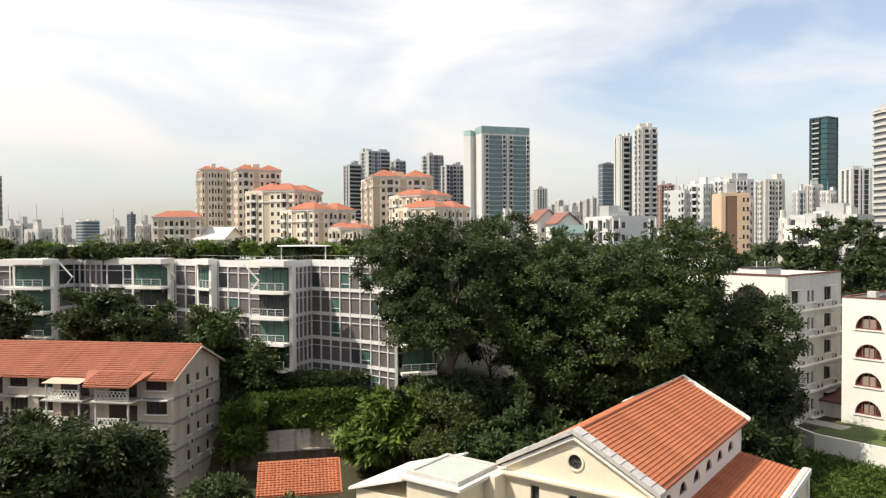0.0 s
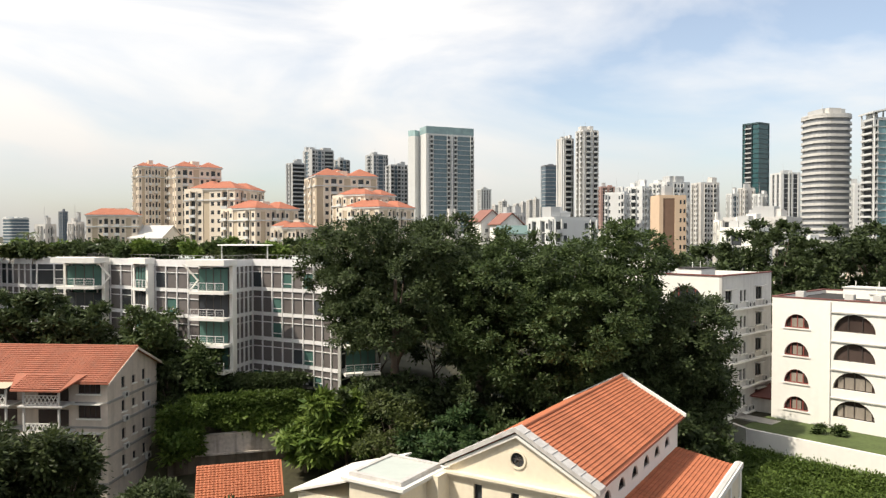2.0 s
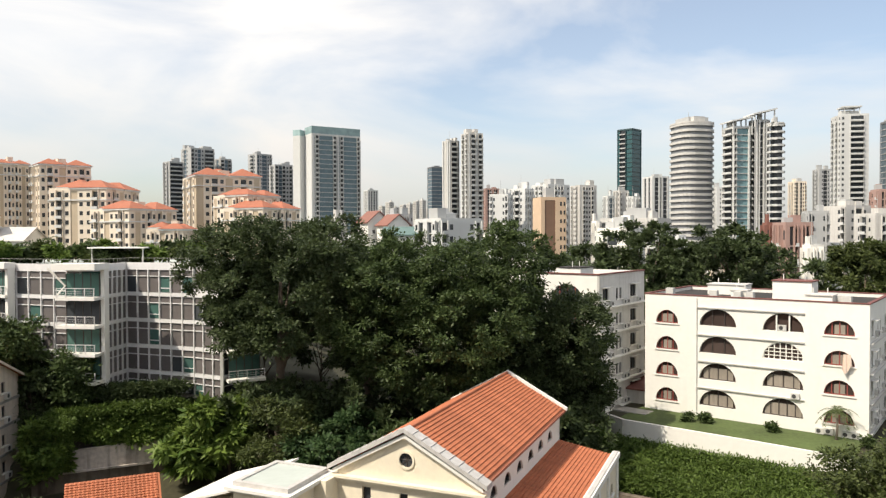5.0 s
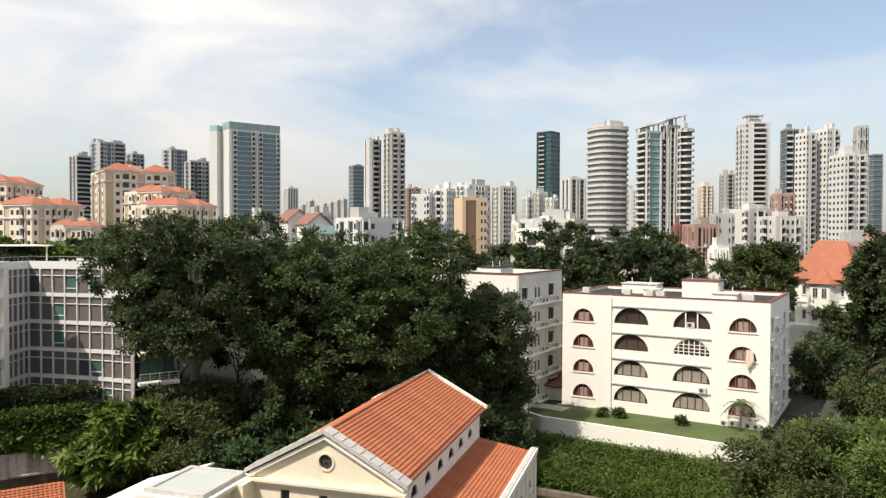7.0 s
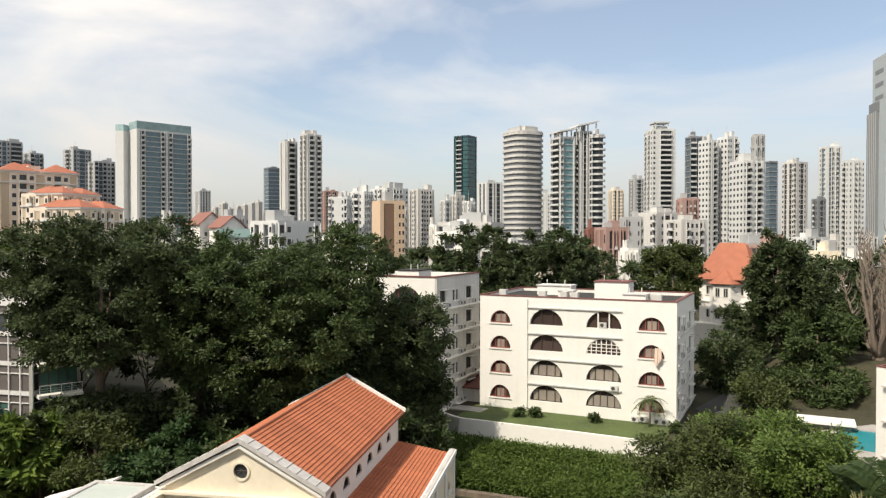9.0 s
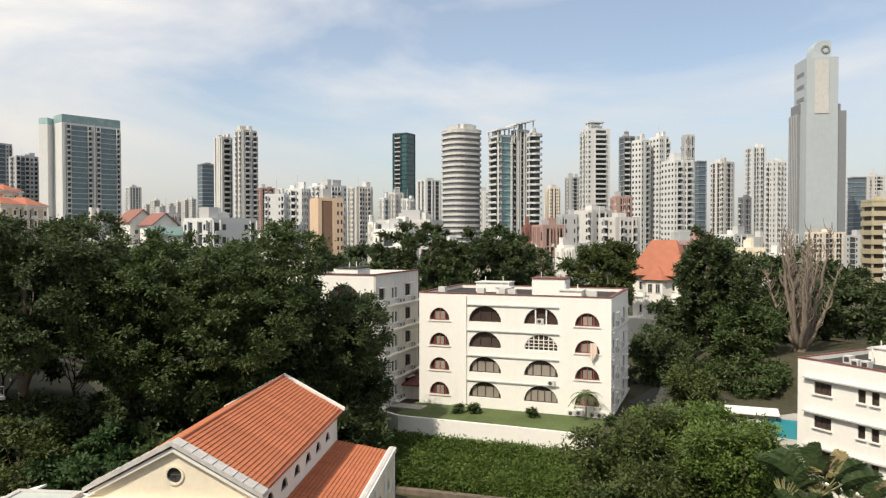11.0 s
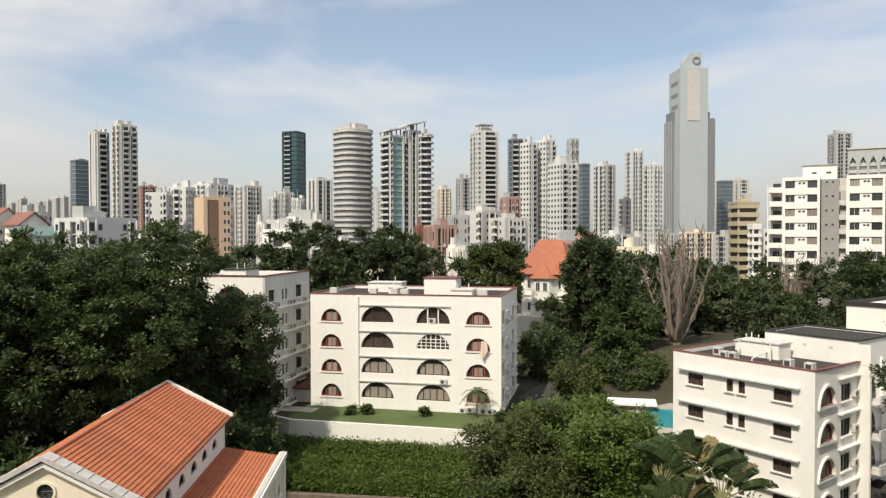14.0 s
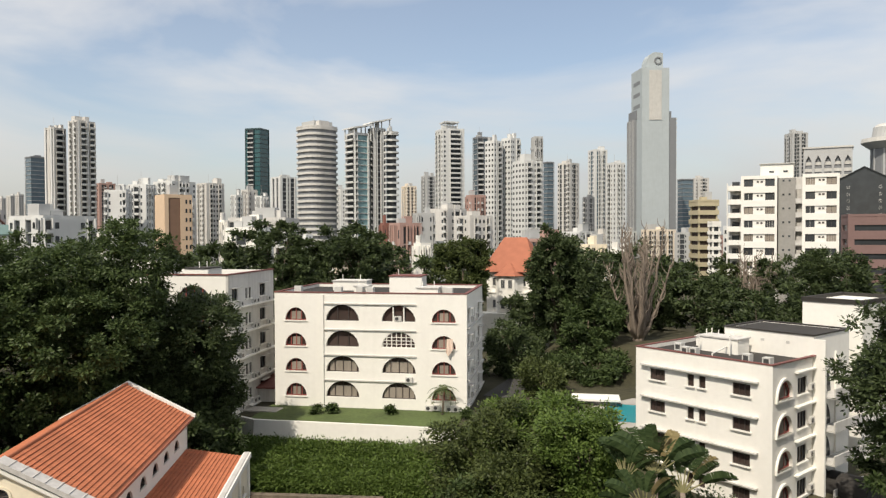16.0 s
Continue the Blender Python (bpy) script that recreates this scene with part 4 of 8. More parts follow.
    # projecting balconies with lattice fronts
    for k, (x0, x1, porch) in enumerate(((-7.6, -3.8, True), (-13.2, -9.3, False), (-32.5, -29.5, True), (-22.0, -19.6, False))):
        for z in (9.0, 6.2, 3.2):
            bal = part("balcony", Shape().box(x0 - 0.4, x1 + 0.4, -2.3, 0, z - 0.2, z - 0.04), WHITE_AGED, b, "balcony with a white lattice parapet")
            fr = Shape().box(x0, x1, -2.05, -1.98, z + 0.9, z + 1.0).box(x0, x1, -2.05, -1.98, z, z + 0.08)
            part("rail", fr, WHITE, bal)
            lat = Shape()
            n = 9
            for i in range(n):
                xa, xb = x0 + (x1 - x0) * i / n, x0 + (x1 - x0) * (i + 1) / n
                lat.tube([(xa, -2.0, z + 0.08), (xb, -2.0, z + 0.9)], [0.05, 0.05], 4)
                lat.tube([(xb, -2.03, z + 0.08), (xa, -2.03, z + 0.9)], [0.05, 0.05], 4)
            part("lattice", lat, WHITE, bal)
            for x in (x0 + 0.08, x1 - 0.08):
                part("post", Shape().box(x - 0.09, x + 0.09, -2.1, -1.92, z - 0.2, min(z + 2.6, 10.5)), WHITE_AGED, bal)
            part("door_opening", Shape().box(x0 + 0.3, x1 - 0.3, -0.06, -0.01, z, z + 1.9), GLASS_BROWN, bal, "dark glazed balcony door")
        if porch:
            part("porch_roof", Shape().add([(x0 - 0.9, -2.7, 10.45), (x1 + 0.5, -2.7, 10.45), (x1 + 1.5, 0.2, 11.5), (x0 - 2.2, 0.2, 11.5), (x0 - 0.9, -2.7, 10.6), (x1 + 0.5, -2.7, 10.6), (x1 + 1.5, 0.2, 11.66), (x0 - 2.2, 0.2, 11.66)],
                                           [(3, 2, 1, 0), (4, 5, 6, 7), (0, 1, 5, 4), (1, 2, 6, 5), (2, 3, 7, 6), (3, 0, 4, 7)]), TILE_OLD, b, "red roof dipping over the balcony")
            tile_slope(b, "porch_tile_course", (x0 - 0.9, 0.2, 11.68), (1, 0, 0), Vector((0, -2.9, -1.05)).normalized(), x1 - x0 + 1.5, 3.05, 0.36, 0.42, TILE_OLD)
        else:
            part("awning", Shape().add([(x0 - 0.2, -2.4, 10.7), (x1 + 0.2, -2.4, 10.7), (x1 + 0.2, 0, 11.1), (x0 - 0.2, 0, 11.1)], [(0, 1, 2, 3)]), BEIGE_DARK, b, "yellowed awning sheet")


old_flats()


# ---- glass and steel condominium ----
def condo():
    b = thing("condominium", "low modern condominium with steel grid and dark panels", "building", place(0, 0, 0, 0))
    line = [(-66, 104), (-54.6, 102.6), (-52.6, 107.5), (-46.6, 104.5), (-41.8, 103.6), (-36.5, 102.6), (-29.0, 96.9), (-20.9, 91.5), (-18.4, 92.9), (-17.0, 96.8), (-8.8, 91.2), (-5.5, 88.4), (-2.4, 93.0)]
    line = [sited(*p) for p in line]
    core = [(x, y + 0.35) for x, y in line] + [(-4, 109), (-66, 123)]
    part("core", Shape().prism(core, 7.0, 22.3), GREY_WALL, b, "inner walls and slabs")
    part("roof", Shape().prism([(x, y + 0.4) for x, y in line] + [(-4, 109), (-66, 123)], 22.3, 22.5), ROOF_GREY, b, "roof terrace")
    kinds = {0: (5, "panel"), 1: (2, "panel"), 2: (6, "panel"), 3: (2, "open"), 4: (3, "green"), 5: (4, "panel"), 6: (5, "mixed"), 7: (1, "balcony"), 8: (4, "panel"), 9: (6, "mixed"), 10: (3, "mixed"), 11: (2, "open")}
    rnd = random.Random(3)
    pitch = 3.1
    for k, ((ax, ay), (bx, by)) in enumerate(zip(line[:-1], line[1:])):
        L = math.hypot(bx - ax, by - ay)
        m = pose(ax, ay, 0, 0, 0, math.degrees(math.atan2(by - ay, bx - ax)))
        n, kind = kinds[k]
        top = 22.75 if k < 10 else 19.7
        f = part("facade", Shape().box(0, L, -0.06, 0.28, top - 0.85, top), STEEL, b, "pale steel parapet band", m)
        for z in (18.75, 15.65, 12.55, 9.5):
            if z < top:
                part("floor_band", Shape().box(0.0, L, -0.05, 0.28, z + 0.04, z + 0.46), STEEL, f)
        w = L / n
        for i in range(n + 1):
            part("mullion", Shape().box(max(0, i * w - 0.065), min(L, i * w + 0.065), -0.09, 0.25, 7.5, top - 0.85), STEEL, f)
        for fl in range(5):
            z0 = (19.25, 16.15, 13.05, 10.0, 7.5)[fl]
            z1 = (21.9, 18.75, 15.65, 12.55, 9.5)[fl]
            if z1 > top:
                continue
            for i in range(n):
                x0, x1 = i * w + 0.07, (i + 1) * w - 0.07
                split = z1 - 0.75
                mat = PANEL
                r = rnd.random()
                if kind == "mixed" and r < 0.22 or kind == "green":
                    mat = GLASS_GREEN
                elif kind == "open" or r > 0.86 or kind == "balcony":
                    mat = GLASS if r > 0.3 or kind != "balcony" else GLASS_GREEN
                if kind == "balcony":
                    mat = GLASS_GREEN if fl in (0, 2, 3) else GLASS
                part("panel", cached(("pan", round(x1 - x0, 2), round(split - z0, 2), mat.name), lambda: Shape().box(0, x1 - x0, 0.1, 0.16, 0.03, split - z0 - 0.05).mesh("panel", mat)), None, f, "", pose(x0, 0, z0))
                if k not in (4, 7):
                    part("transom", cached(("tr", round(x1 - x0, 2)), lambda: Shape().box(0, x1 - x0, -0.04, 0.2, -0.04, 0.045).mesh("transom", STEEL)), None, f, "", pose(x0, 0, split))
                top_mat = PANEL if mat is PANEL or kind == "mixed" else mat
                part("panel", cached(("pan", round(x1 - x0, 2), round(z1 - split, 2), top_mat.name), lambda: Shape().box(0, x1 - x0, 0.1, 0.16, 0.06, z1 - split).mesh("panel", top_mat)), None, f, "", pose(x0, 0, split))
                if mat is GLASS_GREEN and kind == "mixed":
                    part("sash", Shape().box(0.05, x1 - x0 - 0.05, 0.02, 0.08, 0.45, 0.55), STEEL, f, "", pose(x0, 0, z0))

    # cantilevered balconies with slab, rail and side wall
    def balcony(x, y, turn, w, d, levels, wing):
        m = place(x, y, 0, turn)
        for z in levels:
            bal = part("balcony", Shape().box(0, w, -d, 0.3, z - 0.05, z + 0.28), WHITE, b, "white cantilevered balcony slab", m)
            back = -0.75 if x == -22.4 else -0.4
            door = part("sliding_door", Shape().box(0.25, w - 0.4, back, back + 0.05, z + 0.28, z + 2.85), GLASS if round(z * 10) in (158, 154) else GLASS_GREEN, bal, "tall glass sliding doors")
            for i in range(5):
                px = 0.25 + (w - 0.65) * i / 4
                part("door_frame", Shape().box(px - 0.04, px + 0.04, back - 0.04, back + 0.06, z + 0.28, z + 2.85), DARK_FRAME, door)
            for i in range(3):
                part("rail_wire", Shape().box(0.1, w - 0.1, -d + 0.09, -d + 0.11, z + 0.5 + 0.22 * i, z + 0.52 + 0.22 * i), STEEL, bal)
            part("handrail", Shape().box(0.05, w - 0.05, -d + 0.06, -d + 0.14, z + 1.25, z + 1.31), STEEL, bal)
            for i in range(5):
                px = 0.1 + (w - 0.2) * i / 4
                part("baluster", Shape().box(px - 0.025, px + 0.025, -d + 0.06, -d + 0.14, z + 0.28, z + 1.25), STEEL, bal)
        if x < -10:
            part("balcony_roof", Shape().box(-0.3, w + 0.2, -d - 0.2, 0.3, 22.2, 22.9), WHITE, b, "white roof slab over the balconies", m)
            part("balcony_pier", Shape().box(w - 0.35, w + 0.1, -0.6, 0.3, 8.0, 22.2), WHITE, b, "", m)
        if wing:
            part("balcony_pier", Shape().box(-0.2, 0.1, -0.5, 0.3, 8.0, 22.2), WHITE, b, "", m)

    balcony(-22.4, 92.6, -20, 4.6, 2.4, (18.9, 15.8, 12.7, 9.6), False)
    balcony(-42.2, 103.2, -12, 5.6, 2.8, (18.9, 15.4, 12.0), True)
    balcony(-58.2, 103.0, -6, 5.6, 2.8, (18.9, 15.6, 12.2), True)
    balcony(-31.6, 98.2, -36, 2.8, 0.9, (18.9, 15.8, 12.7), True)
    balcony(-5.2, 88.7, 14, 4.2, 1.6, (12.7, 9.4), False)
    # sloping white struts by the balconies
    for x, y in (sited(-51.6, 102.8), sited(-37.2, 101.5), sited(-23.6, 91.6)):
        part("strut", Shape().tube([(x, y, 19.0), (x + 1.2, y - 0.3, 20.4), (x - 0.6, y - 0.2, 22.4)], [0.13, 0.13, 0.13], 6), WHITE, b, "slanting white strut")
    part("corner_column", Shape().box(-0.17, 0.17, -0.15, 0.15, 7.0, 19.0), WHITE, b, "", place(-5.58, 88.15, 0, 0))
    # rails and low walls on the roof
    for (ax, ay), (bx, by) in zip(line[2:10], line[3:11]):
        s = Shape()
        for z in (23.25,):
            s.tube([(ax, ay + 1.5, z), (bx, by + 1.5, z)], [0.025, 0.025], 5)
        for k in range(6):
            px, py = ax + (bx - ax) * k / 5, ay + 1.5 + (by - ay) * k / 5
            s.tube([(px, py, 22.5), (px, py, 23.25)], [0.02, 0.02], 5)
        part("roof_rail", s, GREY_WALL, b, "thin roof terrace rail")


condo()


def pergola(x, y, turn, w, d, label):
    p = thing("roof_pavilion", label, "pavilion", place(x, y, 22.5, turn))
    part("roof", Shape().box(-0.3, w + 0.3, -0.3, d + 0.3, 1.9, 2.05), WHITE, p)
    for px in (0.1, w - 0.1):
        for py in (0.1, d - 0.1):
            part("post", Shape().box(px - 0.07, px + 0.07, py - 0.07, py + 0.07, 0, 1.9), WHITE_AGED, p)
    part("back_wall", Shape().box(0.3, w - 0.3, d - 0.25, d - 0.1, 0, 1.9), GREY_WALL, p)


pergola(-21.5, 99.5, -15, 6.5, 3.0, "flat-roofed pavilion on the roof terrace")
pergola(-45, 109, -10, 6, 3.5, "white pavilion on the roof terrace")
pergola(-36, 107, -20, 4, 3, "small white pavilion on the roof terrace")
pergola(-60, 110, -8, 7, 4, "long white roof pavilion with planting beside")


# ---- walls, lawn, pool and paths ----
def run_wall(name, pts, thick, mat, label, category, cap=None):
    """A wall through places with foot and head heights (x, y, z0, z1)."""
    w = thing(name, label, category, kind="structure")
    pts = [(*sited(x, y), z0, z1) for x, y, z0, z1 in pts]
    for (ax, ay, a0, a1), (bx, by, b0, b1) in zip(pts[:-1], pts[1:]):
        d = Vector((bx - ax, by - ay)).normalized()
        nx, ny = -d.y * thick / 2, d.x * thick / 2
        v = [(ax - nx, ay - ny, a0), (bx - nx, by - ny, b0), (bx + nx, by + ny, b0), (ax + nx, ay + ny, a0), (ax - nx, ay - ny, a1), (bx - nx, by - ny, b1), (bx + nx, by + ny, b1), (ax + nx, ay + ny, a1)]
        f = [(3, 2, 1, 0), (4, 5, 6, 7), (0, 1, 5, 4), (1, 2, 6, 5), (2, 3, 7, 6), (3, 0, 4, 7)]
        part("wall_panel", Shape().add(v, f), mat, w)
        if cap:
            nx, ny = nx * 1.35, ny * 1.35
            v = [(ax - nx, ay - ny, a1), (bx - nx, by - ny, b1), (bx + nx, by + ny, b1), (ax + nx, ay + ny, a1), (ax - nx, ay - ny, a1 + 0.1), (bx - nx, by - ny, b1 + 0.1), (bx + nx, by + ny, b1 + 0.1), (ax + nx, ay + ny, a1 + 0.1)]
            part("cap", Shape().add(v, f), cap, w)
    return w


run_wall("boundary_wall", [(36.2, 92.5, 2.6, 5.2), (37.0, 84.5, 2.6, 5.1), (38.3, 77.2, 2.0, 5.2), (42.7, 71.95, 2.0, 5.15), (47.3, 66.45, 1.9, 5.1), (52.3, 60.5, 1.8, 5.0), (58, 52.5, 1.0, 4.0)], 0.35, WHITE, "long white boundary wall above the hedge bank", "wall")
run_wall("retaining_wall", [(-24.5, 85.8, -2.4, 3.0), (-20, 86.7, -2.4, 3.1), (-15.4, 87.6, -2.4, 3.2), (-10.4, 88.55, -2.2, 3.25), (-3, 90.0, -1.5, 3.3)], 0.5, CONCRETE, "black-stained concrete retaining wall", "wall", CONCRETE)
run_wall("wall_foot", [(-24.5, 85.72, -2.4, 0.9), (-15.4, 87.52, -2.4, 0.9), (-9.4, 88.65, -2.2, 0.9)], 0.5, STAINED, "mouldy dark foot of the retaining wall", "wall")
part("ledge", Shape().box(0, 15, -0.34, 0.0, 0.9, 1.1), CONCRETE, bpy.data.objects["retaining_wall"], "", place(-24.4, 85.55, 0, 11.05))
run_wall("garden_fence", [(-22.5, 87.6, 2.8, 6.4), (-13, 89.4, 2.8, 6.5), (-5, 90.9, 2.8, 6.6)], 0.08, DARK_FRAME, "dark mesh fence grown over with creepers", "fence")
lawn = strip("lawn", [(41.0, 81.3), (56.4, 62.9)], 7.6, 4.84, LAWN, "clipped lawn in front of the white flats", "lawn", 0.5)
strip("path", [(40.2, 95), (40.6, 84.0), (43.2, 80.5)], 2.2, 4.9, PAVING, "pale footpath beside the white flats", "path", 0.4)
strip("driveway", [(68, 68), (80, 74.5), (96, 80)], 5.0, 4.85, ASPHALT, "asphalt driveway between the trees", "road", 0.6)
pool = thing("swimming_pool", "turquoise swimming pool with pale paved edge", "pool", place(74.6, 53.9, 4.3, 30))
part("water", Shape().box(-4.5, 4.5, -2.4, 2.4, -0.2, 0.02), POOL, pool)
part("deck", Shape().pierced(rect(-8, 8, -5.5, 5.5), [rect(-4.5, 4.5, -2.4, 2.4)], -0.1, 0.4), PAVING, pool, "", FLAT)
hut = thing("pool_house", "low white flat-roofed pool house", "pavilion", place(73.5, 60.6, 4.1, -50))
part("wall", Shape().box(0, 5.2, 0, 2, 0, 0.9), GREY_WALL, hut)
part("roof", Shape().box(-0.4, 5.6, -0.8, 2.4, 0.9, 1.15), WHITE, hut)
shed = thing("garden_shed", "small shed with an orange tiled roof", "shed", place(-16.9, 67.0, 0, 11))
part("wall", Shape().box(0.4, 7.3, 0.6, 3.6, -2.0, 2.6), CREAM, shed)
part("roof_deck", Shape().add([(0, 0, 2.35), (7.7, 0, 2.35), (7.7, 4, 4.35), (0, 4, 4.35), (0, 0, 2.2), (7.7, 0, 2.2), (7.7, 4, 4.2), (0, 4, 4.2)], [(0, 1, 2, 3), (7, 6, 5, 4), (0, 4, 5, 1), (1, 5, 6, 2), (2, 6, 7, 3), (3, 7, 4, 0)]), TILE, shed)
tile_slope(shed, "tile_course", (0, 4, 4.38), (1, 0, 0), Vector((0, -4, -2)).normalized(), 7.7, 4.47, 0.31, 0.34, TILE)


# ---- unseen plain wings of the lookout's building, added for shade and bounced light ----
def plain_wing(x0, x1, y0, y1, top, label):
    w = thing("unseen_wing", label, "building", kind="structure")
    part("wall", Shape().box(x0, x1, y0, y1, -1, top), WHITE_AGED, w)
    part("parapet", Shape().box(x0 - 0.2, x1 + 0.2, y0 - 0.2, y1 + 0.2, top, top + 0.8), WHITE, w)


# never in view: closes off the sky behind the lookout and bounces light
plain_wing(-46, 40, -22, -1.2, 33, "unseen plain pale block added behind the lookout")
# never in view: placed to throw shade on the lower-left trees
plain_wing(-66, -47.0, 20, 56, 31, "unseen plain pale block added to shade the left trees")
run_wall("garden_wall", [(31.5, 69.5, -0.6, 0.5), (35.5, 65.2, -0.6, 0.55), (42, 58.0, -0.6, 0.6)], 0.7, STAINED, "low weathered stone wall below the hedge", "wall")


# ---- towers and houses of the skyline ----
MADE_UP = ("SWBBWS", "WSBWBSW", "SGBSBGS", "WBSBW", "SBWWBS", "WGSGWB", "BWSSWB", "SWGGWS", "WBBSWBBS")


def face_strips(b, m, length, base, top, floor, made_up, wall, recess_mat, cell):
    """Upright strips over one face of a tower, repeated along it. S: plain wall, W: wall with a window a floor,
    B: balconies before a dark recess, G: glass with thin floor lines, N: an ochre recess, P: a slim white pier."""
    n = max(len(made_up) // 2 + 1, int(round(length / cell)))
    seq = [made_up[i % len(made_up)] for i in range(n)] if n > len(made_up) else made_up
    w = length / len(seq)
    floors = [top - 0.3 - (k + 1) * floor for k in range(int((top - 0.6 - base) / floor))]
    solid, holes, slabs, lines, recess, piers = (Shape() for _ in range(6))
    for i, kind in enumerate(seq):
        x0, x1 = i * w, (i + 1) * w
        if kind in "SW":
            solid.box(x0, x1, -0.12, 0.5, base, top)
        if kind == "P":
            piers.box(x0 + w * 0.25, x1 - w * 0.25, -0.4, 0.5, base, top + 0.8)
        if kind == "W":
            for z in floors:
                holes.box(x0 + w * 0.27, x1 - w * 0.27, -0.16, -0.1, z + floor * 0.32, z + floor * 0.78)
        elif kind == "B":
            first, last = 0.12 * (i == 0 or seq[i - 1] != "B"), 0.12 * (i == len(seq) - 1 or seq[i + 1] != "B")
            for z in floors:
                slabs.box(x0 + first, x1 - last, -1.25, 0.3, z - 0.1, z + 0.14)
                slabs.box(x0 + first, x1 - last, -1.25, -1.12, z + 0.14, z + 0.85)
            recess.box(x0 + 0.05, x1 - 0.05, 0.32, 0.44, base, top - 0.4)
            if first:
                solid.box(x0, x0 + 0.2, -0.6, 0.4, base, top)
            if last:
                solid.box(x1 - 0.2, x1, -0.6, 0.4, base, top)
        elif kind == "G":
            for z in floors:
                lines.box(x0, x1, 0.1, 0.4, z - 0.12, z + 0.12)
        elif kind == "N":
            lines.box(x0, x1, 0.1, 0.48, base, top - 0.3)
    for name, shape, mat in (("cladding", solid, wall), ("pier_screen", piers, TOWER_WHITE), ("window_column", holes, GLASS), ("balcony_column", slabs, TOWER_GREY if wall in (TEAL_FRAME, TOWER_GREY) else TOWER_WHITE), ("spandrel", lines, recess_mat if "N" in made_up else TEAL_FRAME if wall is TEAL_FRAME else TOWER_GREY), ("balcony_recess", recess, GLASS)):
        if shape.v:
            tagged(part(name, shape, mat, b, "", m), kind="stuff")


